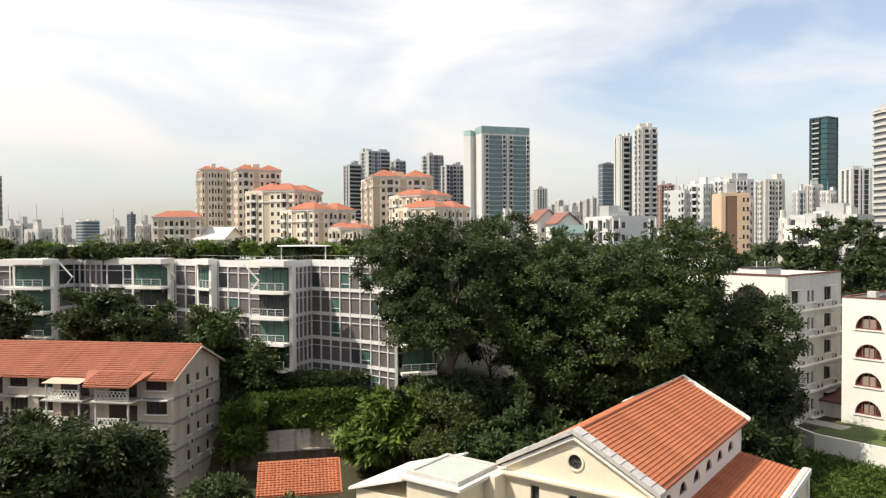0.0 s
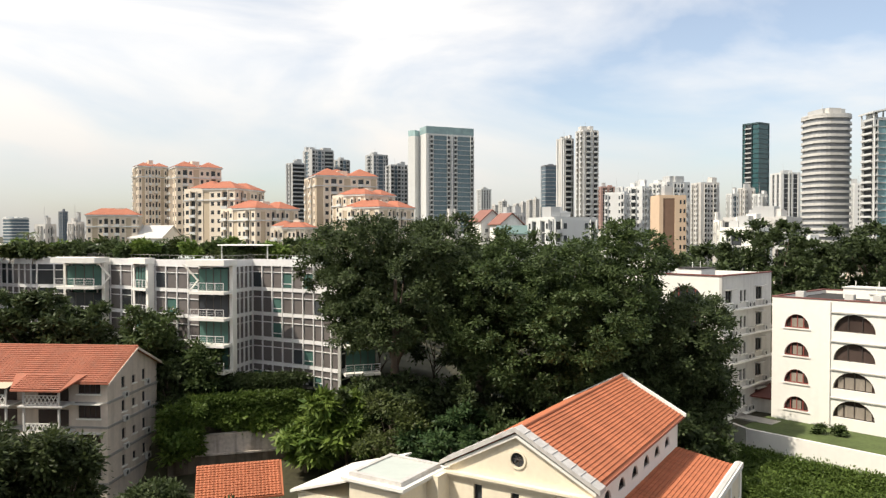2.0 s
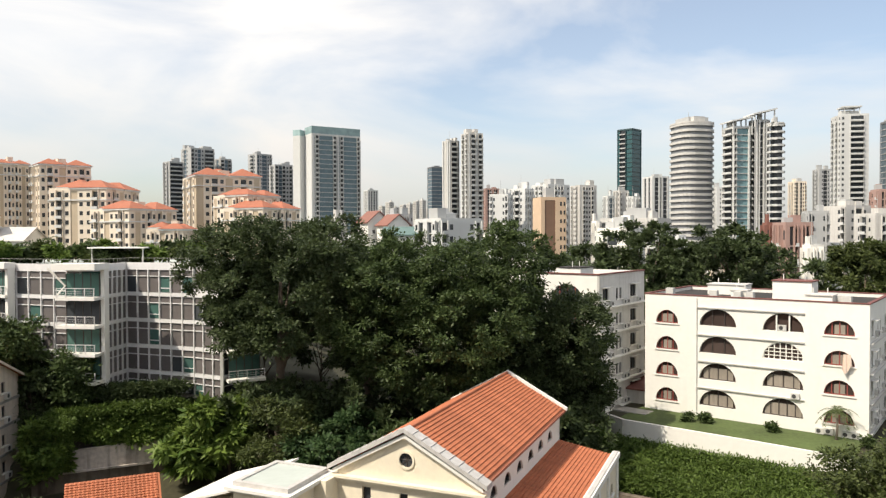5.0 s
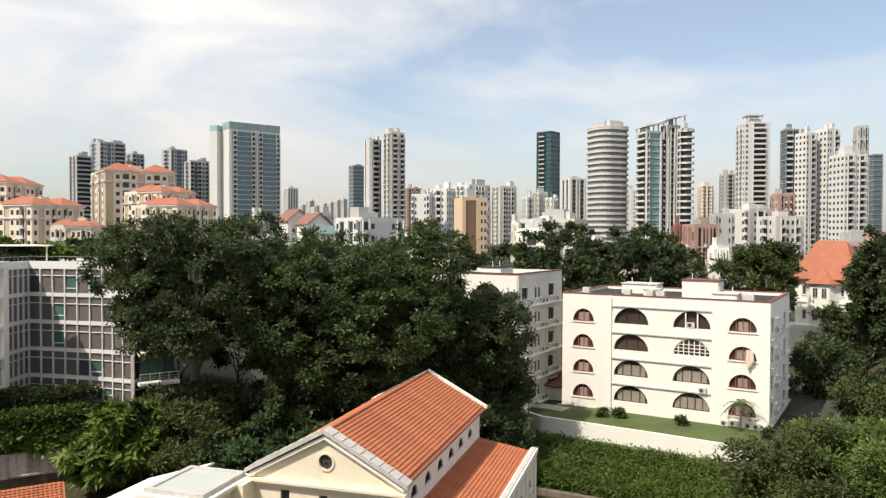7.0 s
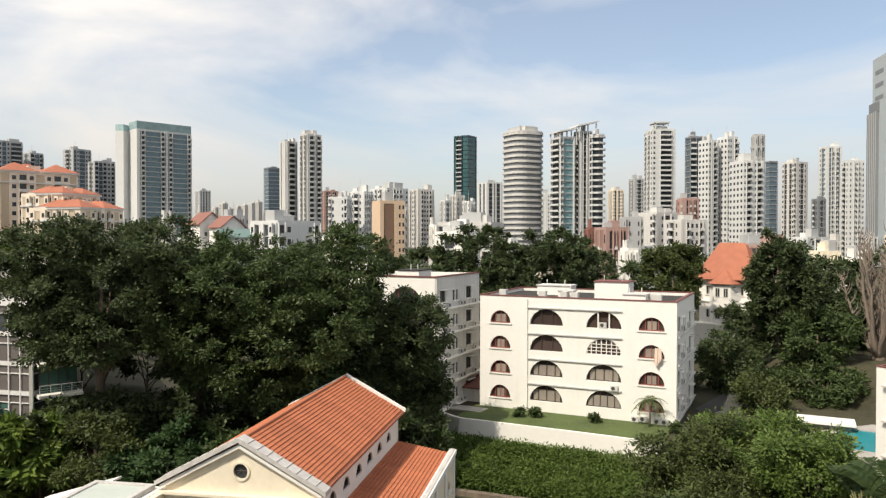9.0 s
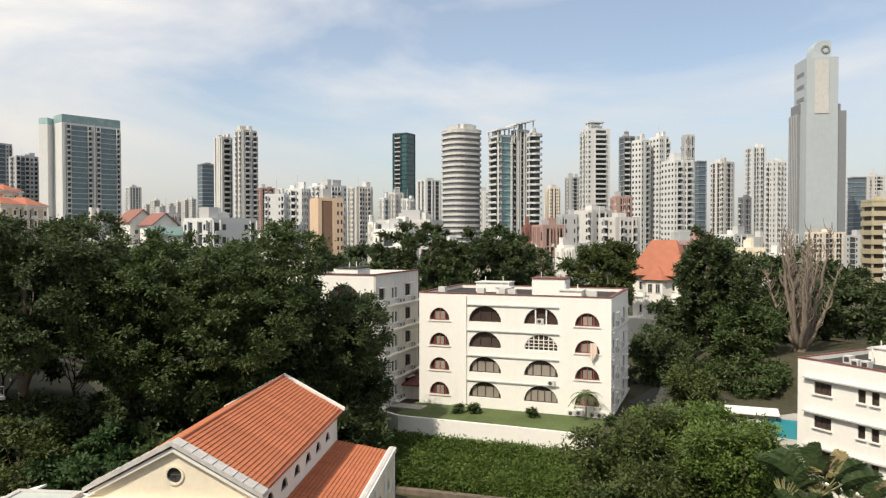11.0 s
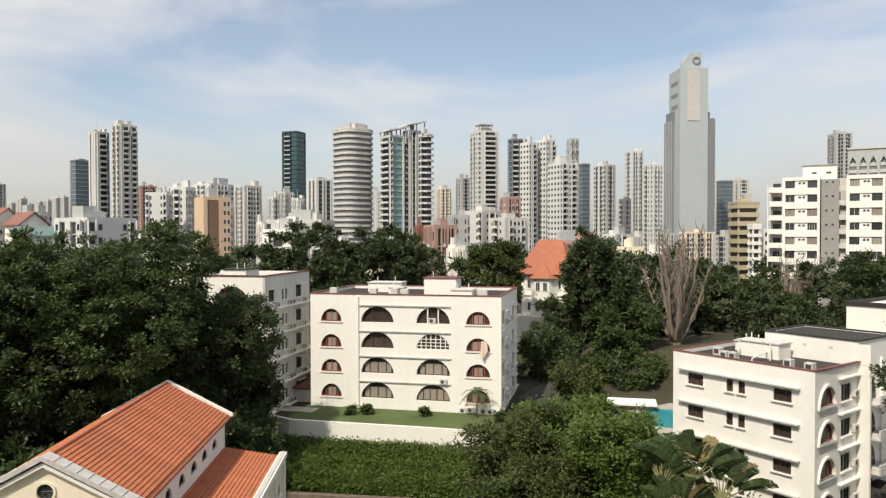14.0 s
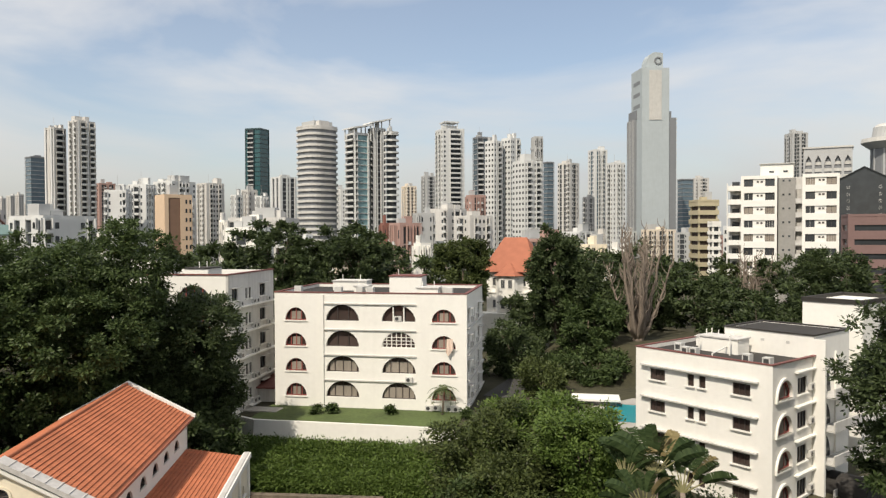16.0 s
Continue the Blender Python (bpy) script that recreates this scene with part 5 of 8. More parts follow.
def high_rise(label, bearing, dist, left, right, turn, top, floor=3.1, bay=3.4, pier=0.8, band=1.2, out=0.0, wall=TOWER_WHITE, glass=GLASS, crown=2, base=4.0, rounded=0, fins=None, hip=False, blank_left=False, lantern=0, name="tower_block", front="", flank="", cell=2.9):
    """A tower whose nearest corner stands at a bearing and distance. left, right: widths of the two faces that meet there;
    turn: degrees by which the left face swings away. Glass core, floor bands and piers stand proud of it.
    front, flank: how the two faces are made up, strip by strip (see face_strips)."""
    x, y = at(bearing, dist)
    ang = bearing + 90 - turn
    b = thing(name, label, "building", place(x, y, 0, ang))
    W, D = right, left
    e = 0.45
    bay, pier = bay * (0.68 if bay < 7 else 1), pier * (0.62 if bay < 7 else 1)
    body = [(e, e), (W - e, e), (W - e, D - e), (e, D - e)]
    outline = [(0, 0), (W, 0), (W, D), (0, D)]
    if rounded:
        r, n = rounded, 6
        outline, body = [], []
        for cx, cy, a0 in ((r, r, 180), (W - r, r, 270), (W - r, D - r, 0), (r, D - r, 90)):
            for i in range(n + 1):
                a = radians(a0 + 90 * i / n)
                outline.append((cx + r * math.cos(a), cy + r * math.sin(a)))
                body.append((cx + (r - e) * math.cos(a), cy + (r - e) * math.sin(a)))
    part("glass_core", Shape().prism(body, base, top - 0.4), glass, b)
    count = max(1, int(round((top - base) / floor)))
    cx, cy = W / 2, D / 2
    strips = not rounded and pier and dist < 900 and bay < 12
    if strips:
        out, band = -0.25, min(band, 0.5)
    gx, gy = 1 + 2 * out / W, 1 + 2 * out / D
    ring = [(cx + (px - cx) * gx, cy + (py - cy) * gy) for px, py in outline]
    slab = cached((label, bearing, "band"), lambda: Shape().prism(ring, -band / 2, band / 2).mesh("floor_band", wall))
    for k in range(count):
        part("floor_band", slab, None, b, "", pose(0, 0, top - 0.1 - band / 2 - k * floor))
    part("parapet", Shape().prism(outline if strips else ring, top - 0.4, top + 0.7), wall, b)
    shared = {}
    for f, (n, length) in enumerate(((max(1, round(W / bay)), W), (max(1, round(D / bay)), D), (max(1, round(W / bay)), W), (max(1, round(D / bay)), D))):
        m = (pose(0, 0, 0), pose(W, 0, 0, 0, 0, 90), pose(W, D, 0, 0, 0, 180), pose(0, D, 0, 0, 0, 270))[f]
        if blank_left and f == 3:
            part("blank_wall", Shape().box(0, length, -0.05, 0.5, base, top), wall, b, "", m)
            continue
        if rounded or not pier:
            continue
        if dist < 900 and f in (0, 3) and bay < 12:
            rs = random.Random(int(abs(bearing) * 1000) + f)
            made_up = (front if f == 0 else flank) or (rs.choice(("NWBWNWBWN", "WBWNWWBW", "WNWBWBWNW")) if hip else rs.choice(MADE_UP))
            face_strips(b, m, length, base, top, floor, made_up, wall, fins or BEIGE_DARK, cell)
            continue
        row = Shape()
        for i in range(n + 1):
            px = min(max(length * i / n, pier / 2), length - pier / 2)
            row.box(px - pier / 2, px + pier / 2, -0.04, 0.5, base, top - 0.2)
        tagged(part("pier_screen", row, fins or wall, b, "", m), kind="stuff")
    if hip:
        blocks = ((0.0, 1.0, 0.0, 1.0, 0.0),) if min(W, D) < 9 else ((0.0, 0.46, 0.0, 0.62, 0.0), (0.54, 1.0, 0.0, 0.62, 0.0), (0.22, 0.78, 0.5, 1.0, 0.5))
        for u0, u1, v0, v1, lift in blocks:
            x0, x1, y0, y1, z = W * u0 - 0.6, W * u1 + 0.6, D * v0 - 0.6, D * v1 + 0.6, top + 0.75 + lift
            w, d = x1 - x0, y1 - y0
            h, k = min(w, d) * 0.26, min(w, d) / 2
            hi = [(x0 + k, y0 + k, z + h), (x1 - k, y1 - k, z + h)]
            fc = [(0, 1, 5, 4), (1, 2, 5), (2, 3, 4, 5), (3, 0, 4)] if w > d else [(0, 1, 4), (1, 2, 5, 4), (2, 3, 5), (3, 0, 4, 5)]
            part("hipped_roof", Shape().add([(x0, y0, z), (x1, y0, z), (x1, y1, z), (x0, y1, z)] + hi, fc + [(3, 2, 1, 0)]), TILE_FAR, b, "terracotta hipped roof")
            part("eave_band", Shape().box(x0 + 0.15, x1 - 0.15, y0 + 0.15, y1 - 0.15, z - 0.55, z - 0.01), TOWER_WHITE, b)
        part("lift_room", Shape().box(W * 0.42, W * 0.58, D * 0.3, D * 0.48, top, top + 3.2), wall, b)
        for m, length in ((pose(0, 0, 0), W), (pose(0, D, 0, 0, 0, 270), D)):
            part("upper_band", Shape().box(-0.25, length + 0.25, -0.4, -0.13, top - 3.5, top - 3.1), TOWER_WHITE, b, "", m)
    rnd = random.Random(int(abs(bearing) * 100))
    for k in range(0 if hip else crown):
        w, d, h = W * rnd.uniform(0.2, 0.4), D * rnd.uniform(0.2, 0.4), rnd.uniform(2, 4.5)
        px, py = rnd.uniform(0.05, 0.95) * (W - w), rnd.uniform(0.05, 0.95) * (D - d)
        part("roof_plant_room", Shape().box(px, px + w, py, py + d, top, top + h), wall if k % 2 == 0 else TOWER_GREY, b)
    if lantern:
        part("glass_crown", Shape().pierced(rect(0, W, 0, D), [rect(0.4, W - 0.4, 0.4, D - 0.4)], 0, lantern), GLASS_PALE, b, "open sea-green glass crown", Matrix.Translation((0, 0, top + 0.7 + lantern)) @ FLAT)
    if crown > 1 and not hip:
        part("mast", Shape().tube([(W * 0.4, D * 0.5, top), (W * 0.4, D * 0.5, top + 7)], [0.12, 0.05], 5), TOWER_GREY, b)
    return b


high_rise("beige apartment tower with terracotta hipped roof", 17.70, 300, 10.1, 10.1, 78, 50.2, floor=3.0, bay=2.7, pier=1.45, band=1.35, wall=BEIGE, hip=True, base=6.0)
high_rise("beige apartment tower with terracotta hipped roof", 15.21, 290, 16.2, 16.2, 78, 49.6, floor=3.0, bay=2.7, pier=1.45, band=1.35, wall=BEIGE, hip=True, base=6.0)
high_rise("mid-height beige apartment wing with terracotta roof", 11.16, 270, 20.1, 20.1, 31, 40.9, floor=3.0, bay=2.7, pier=1.45, band=1.35, wall=BEIGE, hip=True, base=6.0)
high_rise("lower beige apartment wing with terracotta roof", 9.72, 250, 18.2, 18.2, 51, 33.5, floor=3.0, bay=2.7, pier=1.45, band=1.35, wall=BEIGE, hip=True, base=6.0)
high_rise("low beige apartment house with terracotta roof", 17.82, 280, 16.1, 7.7, 10, 31.6, floor=3.0, bay=2.7, pier=1.45, band=1.35, wall=BEIGE, hip=True, base=6.0)
high_rise("lowest beige apartment wing with terracotta roof", 6.16, 235, 11.0, 11.0, 19, 27.1, floor=3.0, bay=2.7, pier=1.45, band=1.35, wall=BEIGE, hip=True, base=6.0)
high_rise("tall beige apartment tower with terracotta roof", 5.27, 290, 24.0, 24.0, 78, 47.4, floor=3.0, bay=2.7, pier=1.45, band=1.35, wall=BEIGE, hip=True, base=6.0)
high_rise("mid-height beige apartment wing with terracotta roof", 1.65, 265, 16.1, 16.1, 43, 39.0, floor=3.0, bay=2.7, pier=1.45, band=1.35, wall=BEIGE, hip=True, base=6.0)
high_rise("lower beige apartment wing with terracotta roof", 0.58, 250, 18.6, 18.6, 41, 34.1, floor=3.0, bay=2.7, pier=1.45, band=1.35, wall=BEIGE, hip=True, base=6.0)
high_rise("grey apartment tower with stacked balconies", 7.05, 600, 10.9, 10.9, 64, 80.5, floor=3.2, bay=7, pier=0.9, band=0.85, out=0.8, wall=TOWER_GREY, glass=GLASS_BLUE, front="BB")
high_rise("grey apartment tower with stacked balconies and roof masts", 5.60, 620, 19.0, 19.0, 67, 93.5, floor=3.2, bay=7, pier=0.9, band=0.85, out=0.8, wall=TOWER_GREY, glass=GLASS_BLUE, crown=4, front="BWGWBB")
high_rise("grey apartment tower with stacked balconies", 3.56, 640, 9.8, 9.8, 61, 87.6, floor=3.2, bay=7, pier=0.9, band=0.85, out=0.8, wall=TOWER_GREY, glass=GLASS_BLUE, front="BGB")
high_rise("slim grey apartment tower with balconies", 0.99, 650, 14.2, 14.2, 59, 93.4, floor=3.2, bay=7, pier=0.9, band=0.85, out=0.8, wall=TOWER_GREY, glass=GLASS_BLUE, front="GWGGWB")
high_rise("grey apartment tower with balconies", -0.30, 600, 14.2, 14.2, 72, 80.0, floor=3.2, bay=7, pier=0.9, band=0.85, out=0.8, wall=TOWER_GREY, glass=GLASS_BLUE, front="BGBW")
high_rise("broad glassy hall with curved roof far off", 25.42, 1100, 26.1, 26.1, 59, 44.7, floor=4, bay=8, pier=0.5, band=0.8, glass=GLASS_BLUE, crown=3, rounded=8)
high_rise("dark glass tower far off", 22.47, 1000, 7.3, 7.3, 52, 51.4, floor=3.5, pier=0.4, band=0.6, wall=TOWER_DARK, glass=GLASS_BLUE)
high_rise("grey tower at the edge of the town", 30.71, 500, 7.1, 7.1, 39, 59.8, floor=3.2, pier=1, band=1.2, wall=TOWER_GREY)
high_rise("low white shop building with flat roof", 29.81, 260, 4.2, 4.2, 45, 28.4, floor=3.4, bay=4, pier=1.2, band=1.6, wall=WHITE_AGED, crown=2)
high_rise("low white shop building with flat roof", 28.16, 220, 4.5, 4.5, 45, 27.1, floor=3.4, bay=4, pier=1.2, band=1.6, wall=WHITE_AGED, crown=2)
high_rise("low white shop building with flat roof", 26.67, 330, 3.9, 3.9, 45, 29.4, floor=3.4, bay=4, pier=1.2, band=1.6, wall=WHITE_AGED, crown=2)
high_rise("low white shop building with flat roof", 23.50, 300, 4.8, 4.8, 45, 28.6, floor=3.4, bay=4, pier=1.2, band=1.6, wall=WHITE_AGED, crown=2)
high_rise("low white shop building with flat roof", 21.67, 310, 4.0, 4.0, 45, 29.6, floor=3.4, bay=4, pier=1.2, band=1.6, wall=WHITE_AGED, crown=2)
high_rise("low white shop building with flat roof", 29.15, 420, 10.2, 10.2, 46, 31.4, floor=3.4, bay=4, pier=1.2, band=1.6, wall=WHITE_AGED, crown=2)
high_rise("white fin wall of the sea-green tower", -2.13, 528, 5.7, 5.7, 35, 93.5, floor=3.2, bay=3, pier=1.2, band=1.0, wall=TOWER_WHITE, glass=GLASS_SEA, crown=0, blank_left=True, lantern=4.0, front="S", flank="S")
high_rise("broad sea-green glass apartment tower with open glass crown", -3.00, 520, 12.7, 36.3, 68, 94.3, floor=3.25, bay=6.5, pier=1.1, band=1.05, out=0.3, wall=TOWER_WHITE, glass=GLASS_GREY, crown=0, blank_left=True, lantern=5.0, front="PBGGGGBPBGGGGB", flank="S", cell=2.6)
high_rise("white tower with dark window strips", -7.16, 900, 13.4, 13.4, 67, 78.1, floor=3.2, bay=5, pier=2.2, band=0.6)
high_rise("slim blue-grey glass tower", -12.00, 700, 12.1, 12.1, 70, 88.1, floor=3.5, bay=3, pier=0.3, band=0.7, wall=TOWER_DARK, glass=GLASS_BLUE, crown=1, front="GGG", flank="GG")
high_rise("white apartment tower with dark balcony openings", -13.32, 480, 8.0, 8.0, 58, 85.1, floor=3.3, bay=7, pier=1.6, band=1.5, out=0.3, crown=3, front="PBBBG", flank="PS", wall=WHITE_AGED)
high_rise("grey-white apartment tower with stacked balconies", -14.80, 470, 10.2, 10.2, 63, 88.6, floor=3.2, bay=6, pier=1.3, band=1.3, out=0.7, wall=WHITE_AGED, crown=3, front="PBBPBB", flank="PB")
high_rise("pinkish brick apartment tower", -16.10, 700, 13.7, 13.7, 72, 67.7, floor=3.1, pier=1.4, band=1.4, wall=PINK_WALL)
high_rise("white apartment slab with rows of small windows", -17.81, 330, 8.4, 8.4, 14, 42.8, floor=3.0, bay=3.6, pier=1.6, band=1.5, wall=TOWER_WHITE, crown=3)
high_rise("white apartment slab with deep window strips", -19.10, 345, 8.3, 8.3, 30, 46.1, floor=3.0, bay=4.5, pier=2.4, band=0.7, crown=4)
high_rise("tan and brown apartment slab with tall brown fins", -20.30, 262, 9.1, 9.1, 71, 38.0, floor=3.0, bay=3.4, pier=1.2, band=1.2, wall=TAN, fins=BROWN, glass=GLASS_BROWN, blank_left=True, front="SNNNSWW", flank="S", cell=1.6)
high_rise("white apartment slab with stair towers", -20.81, 450, 16.3, 16.3, 52, 54.7, floor=3.0, bay=3.6, pier=1.6, band=1.5, wall=TOWER_WHITE, crown=4)
high_rise("pale apartment wing with small windows", -21.68, 280, 4.3, 4.3, 61, 36.7, floor=3.0, bay=3.0, pier=1.6, band=1.6, wall=WHITE_AGED)
high_rise("pale apartment tower with stacked balconies", -23.17, 500, 12.5, 12.5, 60, 57.1, floor=3.1, bay=5, pier=1.0, band=1.4, out=0.6, wall=WHITE_AGED, crown=3)
high_rise("pale apartment block far off on the skyline", -8.23, 1500, 10.9, 10.9, 53, 81.3, floor=3.2, bay=6, pier=2.4, band=1.4, wall=WHITE_AGED, crown=1)
high_rise("pale apartment block far off on the skyline", -8.77, 1400, 11.6, 11.6, 52, 85.0, floor=3.2, bay=6, pier=2.4, band=1.4, wall=WHITE_AGED, crown=1)
high_rise("pale apartment block far off on the skyline", -9.25, 1700, 11.5, 11.5, 54, 86.5, floor=3.2, bay=6, pier=2.4, band=1.4, wall=WHITE_AGED, crown=1)
high_rise("pale apartment block far off on the skyline", -9.82, 1600, 11.7, 11.7, 53, 87.8, floor=3.2, bay=6, pier=2.4, band=1.4, wall=WHITE_AGED, crown=1)
high_rise("pale apartment block far off on the skyline", -10.32, 1500, 11.0, 11.0, 53, 86.3, floor=3.2, bay=6, pier=2.4, band=1.4, wall=WHITE_AGED, crown=1)
high_rise("pale apartment block far off on the skyline", -10.82, 1450, 10.7, 10.7, 53, 88.7, floor=3.2, bay=6, pier=2.4, band=1.4, wall=WHITE_AGED, crown=1)
high_rise("pale apartment block far off on the skyline", -11.29, 1300, 8.2, 8.2, 54, 84.2, floor=3.2, bay=6, pier=2.4, band=1.4, wall=WHITE_AGED, crown=1)
high_rise("pale apartment block far off on the skyline", -11.71, 1500, 9.5, 9.5, 54, 77.7, floor=3.2, bay=6, pier=2.4, band=1.4, wall=WHITE_AGED, crown=1)
high_rise("low white building with flat roof", -12.69, 210, 14.1, 14.1, 57, 29.8, floor=3.4, bay=3.0, pier=1.3, band=1.7, crown=4)
high_rise("white tower with blue glass bays", -25.22, 440, 4.8, 4.8, 53, 46.8, floor=3.1, bay=4, pier=1.6, band=1.0, glass=GLASS_BLUE, crown=2)
high_rise("grey-white tower with rounded crest", -26.05, 455, 6.4, 6.4, 56, 50.7, floor=3.1, bay=5, pier=1.4, band=1.2, wall=WHITE_AGED, crown=2)
high_rise("white tower with blue glass bays", -27.06, 440, 5.5, 5.5, 45, 46.4, floor=3.1, bay=4, pier=1.6, band=1.0, glass=GLASS_BLUE, crown=2)
high_rise("tall dark sea-green glass tower", -26.96, 600, 13.4, 13.4, 32, 106.5, floor=3.6, bay=7, pier=0.6, band=0.9, out=0.4, wall=TEAL_FRAME, glass=GLASS_TEAL, crown=0, front="GGGGG", flank="GBBG")
high_rise("white tower with tall vertical fins", -28.40, 550, 13.3, 13.3, 59, 65.5, floor=3.2, bay=4.2, pier=2.4, band=0.3, wall=TOWER_WHITE, crown=2, front="PGPPGP", flank="SG")
ring_a = high_rise("rounded apartment tower with white ringed balconies", -30.75, 410, 20.0, 20.0, 56, 83.5, floor=3.05, band=1.25, out=0.3, wall=WHITE_AGED, glass=TOWER_DARK, rounded=7.5, crown=3)
high_rise("small white tower with balconies", -32.83, 600, 10.5, 10.5, 70, 59.9, floor=3.2, bay=7, pier=0.9, band=0.85, out=0.8, wall=TOWER_WHITE, glass=GLASS_BLUE)
canopy_a = high_rise("green glass apartment tower with white frame", -33.92, 400, 9.0, 9.0, 60, 78.2, floor=3.2, bay=4.5, pier=0.8, band=0.7, wall=TOWER_WHITE, glass=GLASS_SEA, crown=1, front="BGGGGP", flank="BB")
canopy_b = high_rise("white vertical-striped apartment tower", -35.37, 405, 7.2, 7.2, 62, 81.4, floor=3.2, bay=4.0, pier=1.8, band=0.5, wall=TOWER_GREY, crown=1, front="PPGPPG", flank="PB")
high_rise("apartment tower with stacked rounded balconies", -36.57, 395, 5.7, 5.7, 55, 78.3, floor=3.2, band=1.0, out=0.9, wall=TOWER_WHITE, glass=GLASS, rounded=4, crown=2)
high_rise("pale tower with pinkish crest", -37.80, 700, 10.5, 10.5, 63, 68.6, floor=3.1, bay=4, pier=2, band=1, wall=BEIGE, crown=2)
high_rise("grey tower with small windows", -39.34, 640, 9.4, 9.4, 60, 73.6, floor=3.1, bay=3.4, pier=1.6, band=1.3, wall=TOWER_GREY)
frame_a = high_rise("pale green-white apartment tower with glass balconies", -40.59, 480, 14.7, 14.7, 70, 91.7, floor=3.1, bay=4.2, pier=1.3, band=1.0, out=0.3, wall=TOWER_WHITE, glass=GLASS_SEA, crown=3, front="WSBBBS", flank="WB")
high_rise("dark grey glass apartment tower", -43.22, 460, 7.4, 7.4, 66, 83.7, floor=3.2, bay=5, pier=0.5, band=0.8, out=0.4, wall=TOWER_DARK, glass=GLASS_BLUE, crown=2, front="BBGG", flank="GG")
high_rise("white and green glass apartment tower", -44.48, 430, 7.3, 7.3, 43, 77.6, floor=3.0, bay=3.4, pier=1.3, band=1.0, glass=GLASS_SEA, crown=3, front="WPBBP", flank="WW")
high_rise("white apartment tower with window grid", -45.73, 435, 7.6, 7.6, 45, 79.7, floor=3.0, bay=3.2, pier=1.5, band=1.1, crown=3, front="WWSBB", flank="WW")
high_rise("white apartment tower with fine window grid", -46.79, 400, 11.6, 11.6, 55, 63.2, floor=2.95, bay=3.0, pier=0.9, band=1.2, glass=GLASS_SEA, crown=2, front="WBBPWBBP", flank="WW")
high_rise("grey frame tower behind the white grid", -47.55, 415, 4.8, 4.8, 68, 77.6, floor=6, bay=6, pier=0.8, band=0.4, wall=TOWER_GREY, glass=GLASS_BLUE, crown=0)
high_rise("slim dark blue glass office tower", -48.47, 600, 6.5, 6.5, 58, 80.8, floor=3.4, bay=3, pier=0.2, band=0.5, wall=TOWER_DARK, glass=GLASS_BLUE, crown=0, front="GGG", flank="GG")
high_rise("pinkish-brown apartment block with balconies", -42.84, 350, 6.9, 6.9, 63, 42.7, floor=3.1, bay=4, pier=1.8, band=1.2, wall=PINK_WALL, crown=2)
high_rise("pale grey apartment slab with balcony grid", -40.94, 310, 11.7, 11.7, 43, 35.2, floor=3.0, bay=4, pier=0.8, band=1.3, wall=WHITE_AGED, crown=3)
high_rise("pale grey apartment slab with balcony grid", -42.64, 290, 11.2, 11.2, 55, 31.8, floor=3.0, bay=4, pier=0.8, band=1.3, wall=WHITE_AGED, crown=2)
high_rise("small green glass office block with yellow fin", -38.68, 275, 6.5, 6.5, 72, 32.5, floor=3.4, bay=3, pier=0.4, band=1.0, wall=TOWER_GREY, glass=GLASS_SEA, crown=1)
high_rise("brown-red building with tall windows", -37.31, 225, 7.5, 7.5, 63, 28.2, floor=5.5, bay=3.2, pier=1.8, band=1.4, wall=PINK_WALL, crown=2)
high_rise("dark red-brown windowless wall block", -36.11, 235, 2.8, 2.8, 63, 28.3, floor=5, bay=4, pier=2, band=2, wall=RED_BRICK, crown=1)
high_rise("low white house with square windows", -26.65, 178, 8.0, 8.0, 29, 26.6, floor=3.3, bay=3.0, pier=1.6, band=1.6, wall=WHITE, crown=4)
high_rise("long white flat-roofed building", -28.75, 200, 15.1, 15.1, 14, 29.3, floor=3.4, bay=3.4, pier=1.5, band=1.7, wall=WHITE_AGED, crown=5)
high_rise("tan apartment tower with dark balconies", -50.17, 520, 10.5, 10.5, 36, 72.5, floor=3.2, bay=5, pier=1.6, band=1.0, out=0.4, wall=WHITE_AGED, crown=2)
high_rise("dark grey tower with balconies", -51.49, 480, 5.2, 5.2, 50, 47.3, floor=3.1, bay=4, pier=0.6, band=0.9, out=0.4, wall=TOWER_DARK, crown=1)
high_rise("white tower with blue glass top and balconies", -52.00, 560, 10.2, 10.2, 60, 85.4, floor=3.2, bay=5, pier=1.2, band=1.1, out=0.5, glass=GLASS_BLUE, crown=1)
high_rise("white apartment tower with dark roof lantern", -53.34, 500, 8.8, 8.8, 57, 70.2, floor=3.1, bay=3.6, pier=1.6, band=1.1, crown=2)
high_rise("dark blue glass office tower", -58.21, 700, 10.4, 10.4, 64, 71.9, floor=3.6, bay=3, pier=0.2, band=0.5, wall=TOWER_DARK, glass=GLASS_BLUE, crown=0, front="GGG", flank="GG")
high_rise("pale tower with window grid", -59.30, 760, 11.4, 11.4, 57, 76.6, floor=3.2, bay=4, pier=1.2, band=1.2, wall=WHITE_AGED)
high_rise("gold-brown office block with horizontal bands", -59.32, 330, 8.1, 8.1, 66, 38.5, floor=3.6, bay=20, pier=0.6, band=1.9, out=0.5, wall=GOLD, glass=GLASS_BROWN, crown=2)
high_rise("white car park with ribbed floors", -60.28, 300, 3.0, 3.0, 60, 29.1, floor=2.9, bay=20, pier=0.5, band=1.3, out=0.3, wall=WHITE, crown=0)
high_rise("grey-brown tower far off", -65.38, 750, 14.4, 14.4, 63, 114.0, floor=3.3, bay=5, pier=1.6, band=0.8, wall=TOWER_GREY, crown=2)
high_rise("dark glass building with pointed roof", -70.60, 385, 20.6, 20.6, 65, 45.5, floor=3.8, bay=3, pier=0.25, band=0.35, wall=TOWER_DARK, glass=GLASS_BLUE, crown=0)
